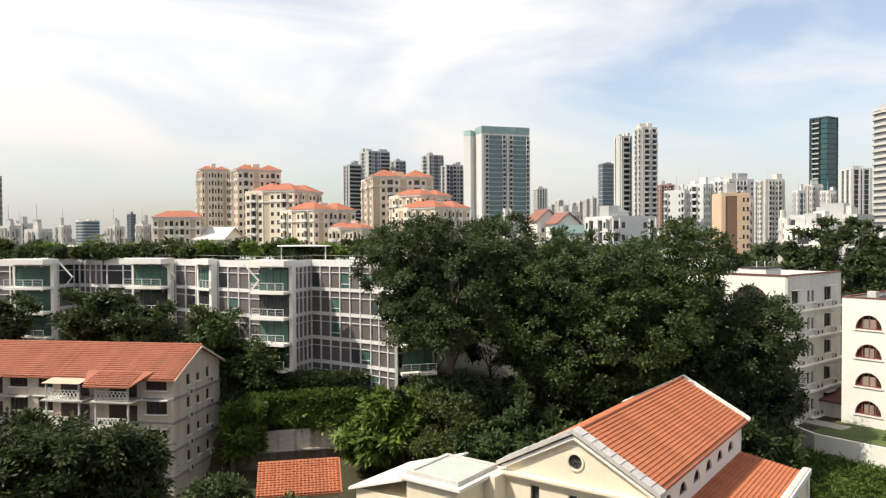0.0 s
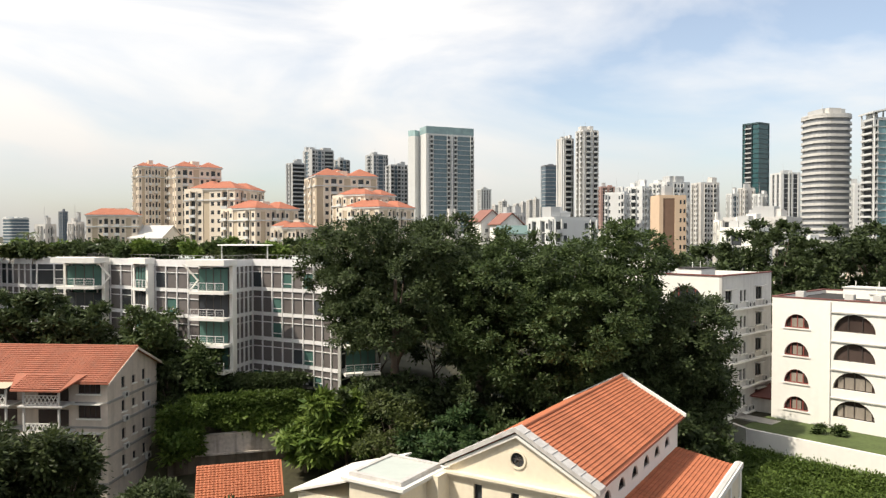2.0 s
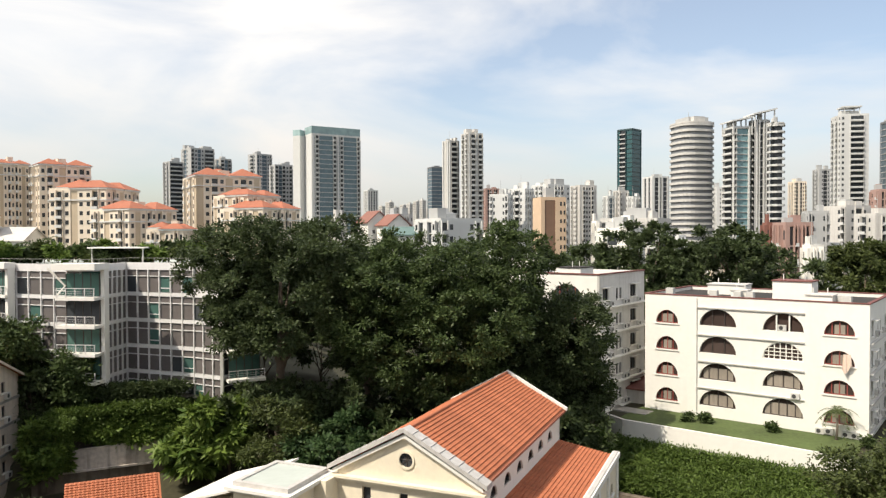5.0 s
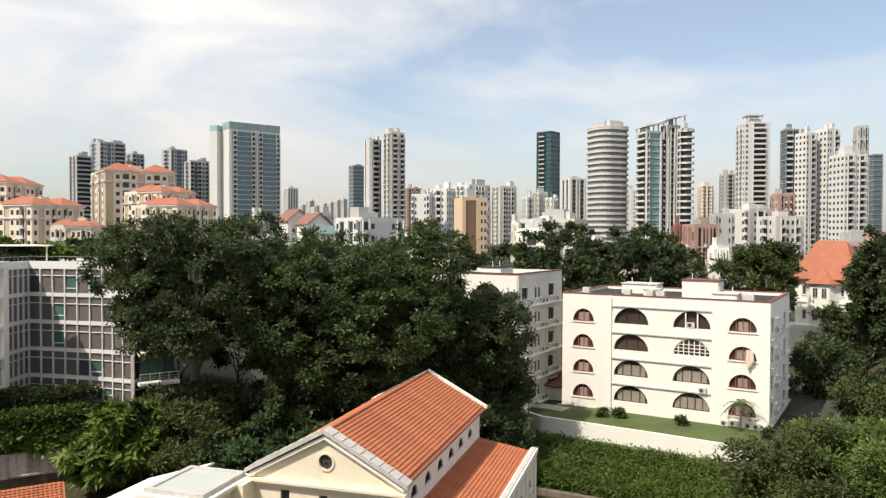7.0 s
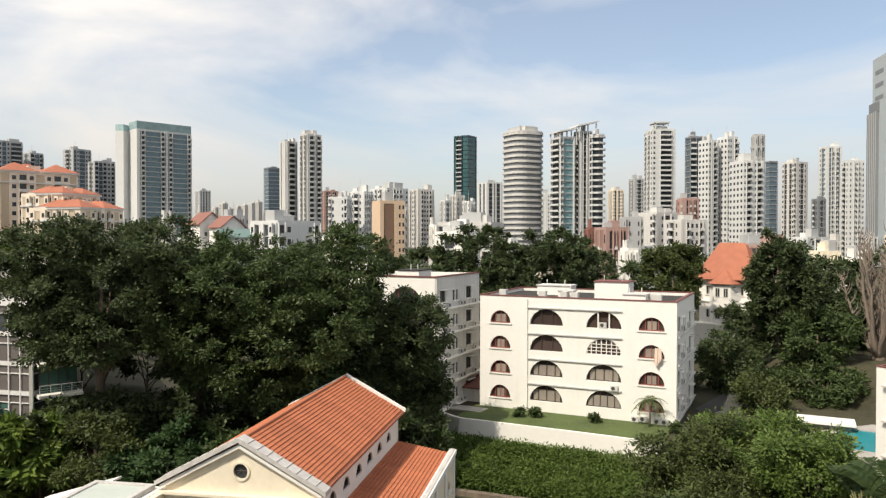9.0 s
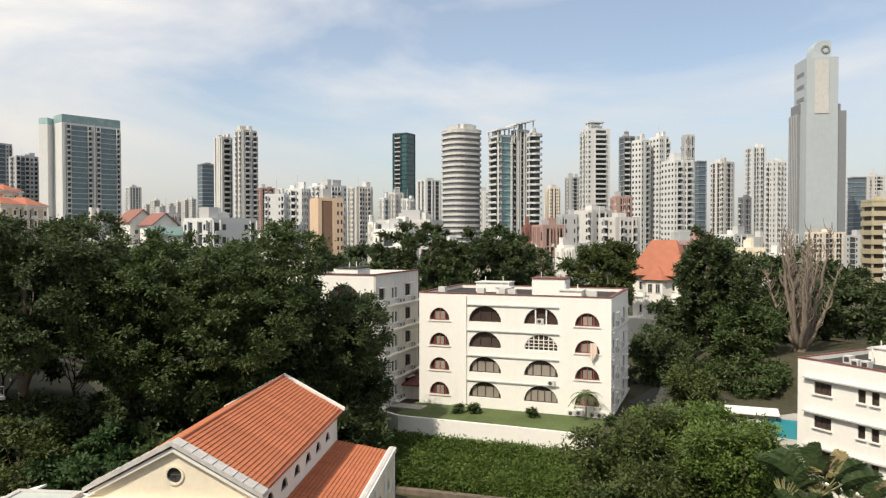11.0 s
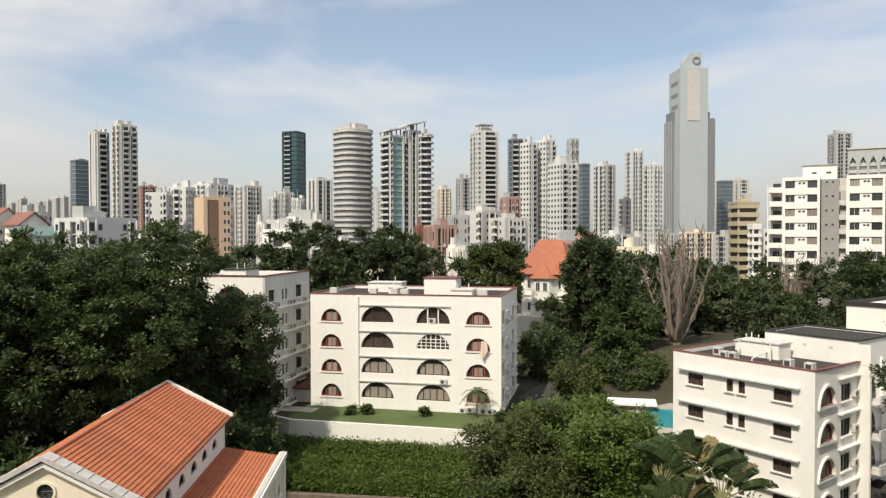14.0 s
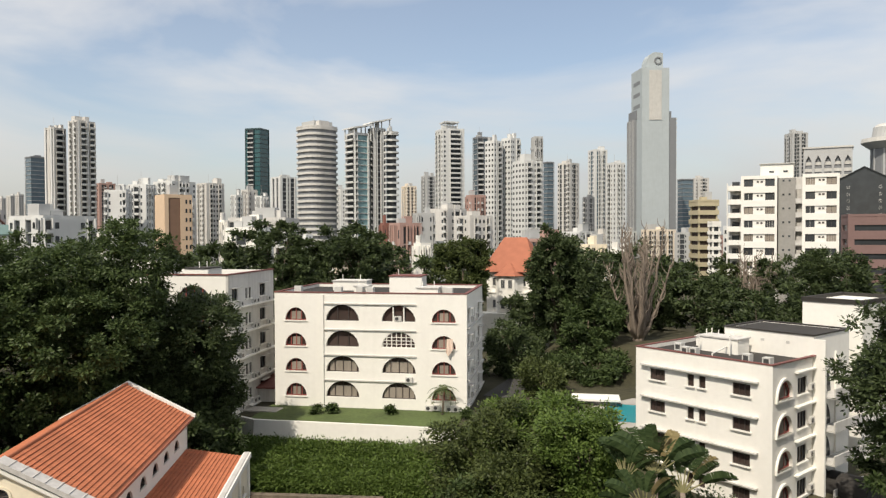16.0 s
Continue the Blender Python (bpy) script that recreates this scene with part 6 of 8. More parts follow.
high_rise("low mauve building with window strips", -68.79, 300, 10.9, 14.9, 78, 31.2, floor=5.0, bay=14, pier=2, band=3.0, wall=MAUVE, glass=GLASS, crown=0)
high_rise("low cream roofs and shops", -51.61, 240, 6.6, 6.6, 56, 21.4, floor=3.6, bay=4, pier=2, band=1.8, wall=CREAM, crown=3)
high_rise("low white row of shops", -53.65, 230, 4.9, 4.9, 56, 19.7, floor=3.6, bay=4, pier=2, band=1.8, wall=WHITE, crown=3)
high_rise("low white row of shops", -24.38, 260, 2.8, 2.8, 56, 29.6, floor=3.4, bay=4, pier=2, band=1.8, wall=WHITE, crown=2)
high_rise("low white row of shops", -4.87, 260, 4.0, 4.0, 56, 31.1, floor=3.4, bay=4, pier=2, band=1.8, wall=WHITE_AGED, crown=2)
high_rise("low grey shop row", -9.44, 330, 7.8, 7.8, 56, 34.3, floor=3.4, bay=4, pier=2, band=1.8, wall=TOWER_GREY, crown=2)
high_rise("low white house among trees", -38.86, 190, 3.2, 3.2, 56, 22.6, floor=3.2, bay=4, pier=2, band=1.8, wall=WHITE, crown=2)

# roof canopies, frames and caps of single towers
def slab_on(b, x0, x1, y0, y1, z0, z1, name, label, mat=TOWER_WHITE, thick=0.7):
    """A tilted roof slab on four posts."""
    part(name, Shape().add([(x0, y0, z0), (x1, y0, z1), (x1, y1, z1), (x0, y1, z0), (x0, y0, z0 + thick), (x1, y0, z1 + thick), (x1, y1, z1 + thick), (x0, y1, z0 + thick)],
                           [(3, 2, 1, 0), (4, 5, 6, 7), (0, 1, 5, 4), (1, 2, 6, 5), (2, 3, 7, 6), (3, 0, 4, 7)]), mat, b, label)
    for x, z in ((x0 + 1, z0), (x1 - 1, z1)):
        for y in (y0 + 1, y1 - 1):
            part("canopy_post", Shape().box(x - 0.25, x + 0.25, y - 0.25, y + 0.25, min(z0, z1) - 6, z + 0.2), mat, b)


slab_on(canopy_a, -1.5, 10.5, -1.5, 10.5, 80.8, 83.2, "roof_canopy", "tilted white roof canopy")
slab_on(canopy_b, -2, 10, -2, 9, 84.2, 87.0, "roof_canopy", "tilted white roof canopy")
slab_on(frame_a, 2, 12, 2, 12, 96.5, 96.5, "roof_frame", "pale roof frame on posts")
part("roof_cap", Shape().box(4, 16, 4, 16, 84, 87.0), TOWER_GREY, ring_a, "grey roof cap")


def spire_tower():
    x, y = at(-55.38, 600)
    b = thing("office_tower", "tall pale concrete office tower with stepped shoulders", "building", place(x, y, 0, -55.02 + 20))
    part("shaft", Shape().box(0, 21.5, 0, 24, 4, 152), SHAFT, b, "smooth pale shaft")
    part("front_panel", Shape().box(5.5, 15.2, -0.4, 0, 112, 150), CONC_LIGHT, b, "cream recessed panel near the top")
    part("wing", Shape().box(-1.6, 9, 12, 30, 4, 114).box(-0.6, 10, 11, 29, 114, 121), TOWER_DARK, b, "dark ribbed side wing")
    part("wing", Shape().box(21.5, 27.6, 1, 22, 4, 114).box(21.5, 24, 2, 22, 114, 119), TOWER_DARK, b, "dark ribbed side wing")
    for k in range(32):
        part("fin", cached("spire_fin", lambda: Shape().box(27.5, 28.1, 0.8, 1.8, 0, 1.4).mesh("fin", TOWER_WHITE)), None, b, "", pose(0, 0, 10 + k * 3.3))
    for k in range(5):
        part("rib", Shape().box(-1.9, -1.6, 13 + k * 3.4, 13.8 + k * 3.4, 4, 114), TOWER_GREY, b)
    for k in range(3):
        part("side_slot", Shape().box(-0.1, 0, 5, 19, 122 + k * 9, 125 + k * 9), TOWER_DARK, b, "", None)
    crown = [(2.5 + 9 + 7.2 * math.cos(a * math.pi / 10), 152 + 12.5 * math.sin(a * math.pi / 10) ** 0.8) for a in range(11)]
    part("crown", Shape().upright([(3.4, 152)] + [p for p in reversed(crown)][:6] + [(17.5, 164), (17.5, 152)], 3, 14), SHAFT, b, "curved crown")
    r = [(13.5 + 3.0 * math.cos(a * math.pi / 8), 158 + 3.0 * math.sin(a * math.pi / 8)) for a in range(16)]
    part("crown_emblem", Shape().pierced(r, [[(13.5 + 2 * math.cos(a * math.pi / 8), 158 + 2 * math.sin(a * math.pi / 8)) for a in range(16)]], 2.4, 3), TOWER_DARK, b, "dark ring emblem")


spire_tower()


def white_slab_flats():
    x, y = at(-62.14, 180)
    ang = -65.0 - 2.0
    b = thing("apartment_block", "tall white apartment slab with paired windows and grey stair core", "building", place(x, y, 0, ang))
    Z0, Z1, F = 4.0, 38.2, 3.02
    L = 19.2
    rnd = random.Random(5)
    part("stair_core", Shape().box(7.5, 10.9, 1.2, 9, Z0, 37.6), GREY_WALL, b, "grey stair core between the white wings")
    part("rear", Shape().box(0.3, L - 0.3, 4, 14, Z0, Z1 - 0.3), WHITE_AGED, b)
    for x0, x1 in ((0.0, 7.3), (12.2, L)):
        holes, wins = [], []
        w = x1 - x0
        for k in range(11):
            z = Z1 - 2.25 - k * F
            z -= 0.1
            holes.append(rect(x0 + 0.6, x0 + w - 0.5, z, z + 1.6))
            wins += [(x0 + 0.6, x0 + 2.45, z, z + 1.6), (x0 + w - 2.4, x0 + w - 0.5, z, z + 1.6)]
            bay = part("recessed_panel", Shape().box(x0 + 2.45, x0 + w - 2.4, 0.2, 0.3, z, z + 1.6), WHITE, b, "white recessed panel between windows")
            for a in (0.3, 0.62):
                m = x0 + 2.45 + (w - 4.85) * a
                part("vent", Shape().box(m, m + 0.45, 0.15, 0.2, z + 0.8, z + 1.2), DARK_FRAME, bay)
        wall_part(b, rect(x0, x1, Z0, Z1), holes, WHITE, None)
        for a, c, z0, z1 in wins:
            box_window(b, a, c, z0, z1, 0.16, WHITE_AGED if rnd.random() < 0.35 else DARK_FRAME, CURTAIN if rnd.random() < 0.25 else GLASS, 3 if rnd.random() < 0.5 else 1, False)
        part("wing", Shape().box(x0 + 0.02, x0 + 0.3, 0.3, 6, Z0, Z1).box(x1 - 0.3, x1 - 0.02, 0.3, 6, Z0, Z1), WHITE, b)
        part("roof", Shape().box(x0, x1, 0.3, 6, Z1 - 0.5, Z1 - 0.2), ROOF_GREY, b)
    # stepped balconies on the sunny end
    for k in range(11):
        z = Z1 - 3.0 - k * F
        part("balcony", Shape().box(-2.8, 0, 0.6, 5.4, z - 0.2, z).box(-2.8, -2.65, 0.6, 5.4, z, z + 0.95).box(-2.8, 0, 0.6, 0.72, z, z + 0.95), WHITE, b, "white balcony with solid parapet")
        part("door_opening", Shape().box(-0.05, 0.0, 1.4, 4.6, z, z + 2.1), GLASS, b, "dark balcony opening")
        part("core_vent", Shape().box(8.3, 8.7, 1.15, 1.2, z + 1.6, z + 2.0).box(9.5, 9.9, 1.15, 1.2, z + 1.6, z + 2.0), GLASS, b)
        part("link_balcony", Shape().box(10.9, 12.2, 0.8, 1.4, z - 0.2, z + 0.9), WHITE_AGED, b)
    part("end_wall", Shape().box(-2.6, -0.06, 4.0, 5.2, Z0, Z1 - 1.6), WHITE_AGED, b, "wall behind the end balconies")
    for k in range(11):
        z = Z1 - 3.0 - k * F
        part("end_window", Shape().box(-2.2, -0.6, 3.92, 4.0, z + 0.3, z + 2.0), GLASS, b)
    part("end_pier", Shape().box(-3.0, -2.8, 0.4, 0.9, Z0, Z1 - 1.5), WHITE, b)
    part("penthouse", Shape().box(3.8, 10.4, 2.4, 9, Z1 - 0.5, Z1 + 2.6), WHITE, b, "white penthouse plant room")
    part("penthouse_lid", Shape().box(3.5, 10.7, 2.1, 9.3, Z1 + 2.6, Z1 + 2.75), WHITE_AGED, b)
    for k in (5.6, 8.4):
        part("penthouse_slot", Shape().box(k, k + 0.9, 2.36, 2.4, Z1 + 0.7, Z1 + 1.1), GLASS, b)


white_slab_flats()


def arcade_hotel():
    x, y = at(-66.09, 420)
    b = thing("hotel_tower", "grey hotel tower crowned by a row of pointed arches", "building", place(x, y, 0, -65.92 - 2))
    L, Z1 = 21.4, 67.0
    n = 5
    holes = []
    for k in range(n):
        c = 2.2 + k * 4.3
        holes.append([(c - 1.6, 4), (c + 1.6, 4), (c + 1.6, 58), (c + 1.2, 61), (c, 63.4), (c - 1.2, 61), (c - 1.6, 58)])
    part("arcade", Shape().pierced(rect(0, L, 3, Z1), holes, 0, 1.2), TOWER_GREY, b, "stone front with tall pointed arches")
    part("core", Shape().box(0, L, 1.25, 18, 3, Z1 - 0.6), TOWER_DARK, b)
    for k in range(17):
        part("floor_band", Shape().box(0.3, L - 0.3, 0.9, 1.25, 6 + k * 3.3, 7.6 + k * 3.3), CONC_LIGHT, b)
    part("parapet", Shape().box(-0.5, L + 0.5, -0.5, 18.5, Z1, Z1 + 0.8), CONC_LIGHT, b)


arcade_hotel()


def ring_tower():
    x, y = at(-71.2, 430)
    b = thing("ring_tower", "grey tower with a wide disc ring and rounded cap", "building", place(x, y, 0, 0))
    for z0, z1, r0, r1, mat, nm in ((4, 66, 8.5, 8.5, TOWER_DARK, "shaft"), (66, 69, 9.2, 13.2, TOWER_GREY, "ring_soffit"), (69, 71, 13.2, 12.8, CONC_LIGHT, "ring"), (71, 76.5, 8.6, 7.8, TOWER_GREY, "drum"), (76.5, 78, 7.8, 6.0, CONC_LIGHT, "cap")):
        part(nm, Shape().tube([(0, 0, z0), (0, 0, z1)], [r0, r1], 20), mat, b)
    for k in range(10):
        a = 2 * math.pi * k / 10
        part("rib", Shape().box(-0.5, 0.5, -0.4, 0.4, 4, 66), TOWER_GREY, b, "", pose(8.4 * math.cos(a), 8.4 * math.sin(a), 0, 0, 0, math.degrees(a)))


ring_tower()


def red_roof_house():
    """White house with a steep orange roof among the trees."""
    x, y = at(-43.9, 142)
    b = thing("bungalow", "white colonial house with orange tiled hipped roof", "house", place(x, y, 0, -44 - 20))
    W, D, Z0, ZE = 9.0, 9.0, 5, 18.6
    holes = []
    for z in (11.8, 15.9):
        for c in (1.6, 3.3, 5.4, 7.2):
            holes.append(rect(c - 0.45, c + 0.45, z, z + 1.5))
    wall_part(b, rect(0, W, Z0, ZE), holes, WHITE, None)
    for z in (11.8, 15.9):
        for c in (1.6, 3.3, 5.4, 7.2):
            box_window(b, c - 0.45, c + 0.45, z, z + 1.5, 0.15, WHITE_AGED, GLASS, 1)
    part("wall", Shape().box(0, 0.3, 0.3, D, Z0, ZE).box(W - 0.3, W, 0.3, D, Z0, ZE).box(0.3, W - 0.3, D - 0.3, D, Z0, ZE), WHITE, b)
    part("belt", Shape().box(-0.2, W + 0.2, -0.25, 0, 14.6, 14.9), WHITE, b)
    part("base_terrace", Shape().box(-2, W + 3, -3, 0, Z0, 11.0), WHITE, b)
    o = 0.9
    part("roof", Shape().add([(-o, -o, ZE), (W + o, -o, ZE), (W + o, D + o, ZE), (-o, D + o, ZE), (W / 2 - 2.5, D / 2, 25.0), (W / 2 + 2.0, D / 2, 25.0)],
                             [(0, 1, 5, 4), (1, 2, 5), (2, 3, 4, 5), (3, 0, 4), (3, 2, 1, 0)]), TILE_FAR, b, "steep orange tiled roof")
    bay = [(3.0, -1.7), (6.0, -1.7), (7.2, 0.0), (1.8, 0.0)]
    part("bay", Shape().prism(bay, Z0, 17.9), WHITE, b, "canted white bay")
    part("bay_roof", Shape().add([(2.6, -2.2, 17.9), (6.4, -2.2, 17.9), (7.8, 0.2, 17.9), (1.2, 0.2, 17.9), (4.5, 0.2, 20.4)],
                                 [(0, 1, 4), (1, 2, 4), (3, 0, 4), (2, 3, 4), (3, 2, 1, 0)]), TILE_FAR, b, "small orange roof over the bay")
    for z in (11.8, 15.6):
        for c in (3.8, 5.2):
            box_window(b, c - 0.4, c + 0.4, z, z + 1.6, -1.8, WHITE_AGED, GLASS, 1, False)


red_roof_house()


def gable_house(bearing, dist, w, d, z0, ze, zr, wall, roof, label, turn=0):
    x, y = at(bearing, dist)
    b = thing("gabled_house", label, "house", place(x, y, 0, bearing + turn))
    part("wall", Shape().upright([(-w / 2, z0), (w / 2, z0), (w / 2, ze), (0, zr), (-w / 2, ze)], 0, d), wall, b)
    for sx in (-1, 1):
        part("roof", Shape().upright([(0, zr), (0, zr + 0.3), (sx * (w / 2 + 0.6), ze - 0.1), (sx * (w / 2 + 0.6), ze - 0.4)], -0.6, d + 0.6), roof, b)
    for z in np.arange(z0 + 1.2, ze - 1, 3.0):
        for c in (-0.25, 0.25):
            box_window(b, w * c - 0.5, w * c + 0.5, z, z + 1.3, -0.09, WHITE_AGED, GLASS, 1, False)


gable_house(-8.0, 250, 8, 9, 4, 30.0, 33.6, WHITE, RED_BRICK, "white town house with a dark red gabled roof", 25)
gable_house(-9.5, 240, 7.5, 9, 4, 29.0, 32.2, WHITE, RED_BRICK, "white town house with a dark red gabled roof", 25)
gable_house(-11.0, 225, 9, 10, 4, 26.0, 28.0, TOWER_WHITE, GREEN_FRAME, "white shophouse with a green roof", 80)
gable_house(15.5, 280, 14, 12, 4, 24.5, 28.5, WHITE, WHITE_AGED, "long white hall with pale gabled roof", 60)
gable_house(-69.7, 372, 24, 20, 4, 47, 53.5, GLASS, GLASS, "dark glass hall with pointed gable roof", 0)


# low town blocks between the towers
rt = random.Random(21)
for k in range(46):
    bearing = 21 - k * 2.05 + rt.uniform(-0.6, 0.6)
    dist = rt.uniform(260, 620)
    high_rise("low pale town block with a flat roof", bearing, round(dist), rt.uniform(9, 20), rt.uniform(9, 20), rt.uniform(25, 60), 22.5 + rt.uniform(-3, 5.5), floor=3.3, bay=6, pier=2.4, band=1.7,
              wall=(WHITE_AGED, TOWER_WHITE, BEIGE, TOWER_GREY, PINK_WALL, TOWER_WHITE)[k % 6], crown=2, name="town_block")



# ---- plants ----
def leaf_cloud(name, lobes, clumps, per, spread, leaf, mat, seed, droop=0.0, long=2.1, tuft=0.0):
    """A crown: clumps of single leaves laid over the outside of overlapping lobes (cx, cy, cz, rx, ry, rz).
    tuft: radius of the boughs' ends into which the clumps gather, with dark gaps between them."""
    rng = np.random.default_rng(seed)
    lb = np.array(lobes, float)
    area = (lb[:, 3] * lb[:, 4] + lb[:, 4] * lb[:, 5] + lb[:, 3] * lb[:, 5])
    pick = rng.choice(len(lb), size=clumps * 2, p=area / area.sum())
    d = rng.normal(size=(clumps * 2, 3))
    d[:, 2] = d[:, 2] * 0.9 + 0.15
    d /= np.linalg.norm(d, axis=1)[:, None]
    c = lb[pick, :3] + d * lb[pick, 3:] * rng.uniform(0.78, 1.04, (clumps * 2, 1))
    keep = np.ones(len(c), bool)
    for k in range(len(lb)):
        q = (c - lb[k, :3]) / lb[k, 3:]
        keep &= (np.sum(q * q, axis=1) > 0.62) | (pick == k)
    c, d = c[keep][:clumps], d[keep][:clumps]
    if tuft:
        ends = rng.integers(0, max(1, len(c) // 8), len(c))
        e = d * 0.55 + rng.normal(size=d.shape) * 0.6 + np.array([0, 0, 0.35])
        e = e - d + d[ends]
        e /= np.linalg.norm(e, axis=1)[:, None] + 1e-9
        girth = rng.uniform(0.65, 1.35, len(c))[ends][:, None]
        c = c[ends] + e * tuft * girth * np.array([1, 1, 0.8]) * rng.uniform(0.75, 1.05, (len(c), 1))
        d = e
    n = len(c) * per
    size = rng.uniform(0.7, 1.3, (len(c), 1))
    off = rng.normal(size=(n, 3)) * spread * np.repeat(size, per, axis=0) * np.array([1, 1, 0.7])
    pos = np.repeat(c, per, axis=0) + off
    out = np.repeat(d, per, axis=0)
    u = off / spread + out * 0.35 + rng.normal(size=(n, 3)) * 0.35        # leaves radiate from the twig's end
    u[:, 2] -= 0.25 + droop
    u /= np.linalg.norm(u, axis=1)[:, None] + 1e-9
    nor = out * 0.6 + rng.normal(size=(n, 3)) * 0.38 + np.array([0, 0, 0.6])
    nor -= u * np.sum(nor * u, axis=1)[:, None]
    nor /= np.linalg.norm(nor, axis=1)[:, None] + 1e-9
    w = np.cross(nor, u)
    s = (leaf * rng.uniform(0.65, 1.35, (n, 1)))
    v = np.empty((n, 4, 3))
    v[:, 0], v[:, 2] = pos - u * s * long / 2, pos + u * s * long / 2
    v[:, 1], v[:, 3] = pos + w * s * 0.5 - nor * s * 0.12, pos - w * s * 0.5 - nor * s * 0.12
    me = bpy.data.meshes.new(name)
    me.vertices.add(n * 4)
    me.vertices.foreach_set("co", v.ravel())
    me.loops.add(n * 4)
    me.loops.foreach_set("vertex_index", np.arange(n * 4))
    me.polygons.add(n)
    me.polygons.foreach_set("loop_start", np.arange(0, n * 4, 4))
    me.update(calc_edges=True)
    me.materials.append(mat)
    return me


def lobed(rx, ry, rz, cz, n, seed, low=-0.6):
    """Lobes of a crown spread through an ellipsoid round (0, 0, cz)."""
    r = random.Random(seed)
    out = [(0, 0, cz, rx * 0.5, ry * 0.5, rz * 0.58)]
    for k in range(n):
        a = 2 * math.pi * (k + r.uniform(-0.3, 0.3)) / n * 2.4
        q = r.uniform(0.5, 0.84)
        z = r.uniform(low, 0.6)
        f = math.sqrt(max(0.2, 1 - z * z))
        s = r.uniform(0.17, 0.34)
        out.append((rx * q * f * math.cos(a), ry * q * f * math.sin(a), cz + rz * z * 0.85, rx * s, ry * s, rz * s * 0.85))
    return out


def tree(x, y, z, rx, ry, rz, cz, mat, label, seed, clumps=420, per=26, leaf=0.34, spread=0.55, lobes=14, trunk=0.4, bark=BARK, name="tree", group="", tuft=0.0, low=-0.6, long=2.1, droop=0.0):
    """x, y, z: foot; rx, ry, rz: half sizes of the crown; cz: height of its middle over the foot."""
    t = thing(name, label, "tree" if name == "tree" else "shrub", place(x, y, z, 0), group)
    r = random.Random(seed)
    lb = lobed(rx, ry, rz, cz, lobes, seed, low)
    s = Shape()
    fork = max(0.3, (cz - rz) * 0.6 + 0.6)
    s.tube([(0, 0, -0.6), (0.1, 0, fork * 0.5), (0.0, 0.1, fork), (0.1, 0, cz)], [trunk * 1.35, trunk, trunk * 0.85, trunk * 0.3], 8)
    part("trunk", s, bark, t, "", None, True)
    for cx, cy, c_z, *_ in lb[1:9]:
        h0 = r.uniform(fork * 0.8, max(fork, cz * 0.7))
        part("limb", Shape().tube([(0, 0, h0), (cx * 0.45, cy * 0.45, h0 + (c_z - h0) * 0.55), (cx, cy, c_z)], [trunk * 0.5, trunk * 0.3, trunk * 0.1], 6), bark, t, "", None, True)
    part("crown", leaf_cloud("crown", lb, clumps, per, spread, leaf, mat, seed, droop, long, tuft), None, t)
    return t


# great trees in the middle
tree(0.8, 81, 3.0, 9.8, 8.5, 8.9, 18.0, LEAF_DARK, "great spreading tree with dense dark green crown", 11, 5000, 23, 0.175, 0.32, 54, 0.6, tuft=0.8, low=-0.68)
tree(18.0, 76.5, 1.5, 12.0, 9.5, 10.4, 17.0, LEAF_MID, "great broad tree with dense green crown", 12, 6600, 23, 0.175, 0.32, 64, 0.7, tuft=0.8, low=-0.85)
tree(28.3, 76, 2.5, 7.6, 7.0, 9.2, 11.6, LEAF_DARK, "broad dark green tree beside the white flats", 13, 4700, 23, 0.175, 0.36, 46, 0.5, tuft=0.7, low=-0.85)
tree(10.5, 84, 3.0, 8.5, 7.5, 8.2, 15.2, LEAF_DARK, "tall dark green tree between its neighbours", 14, 1700, 22, 0.19, 0.32, 30, 0.55, tuft=0.8, low=-0.85)
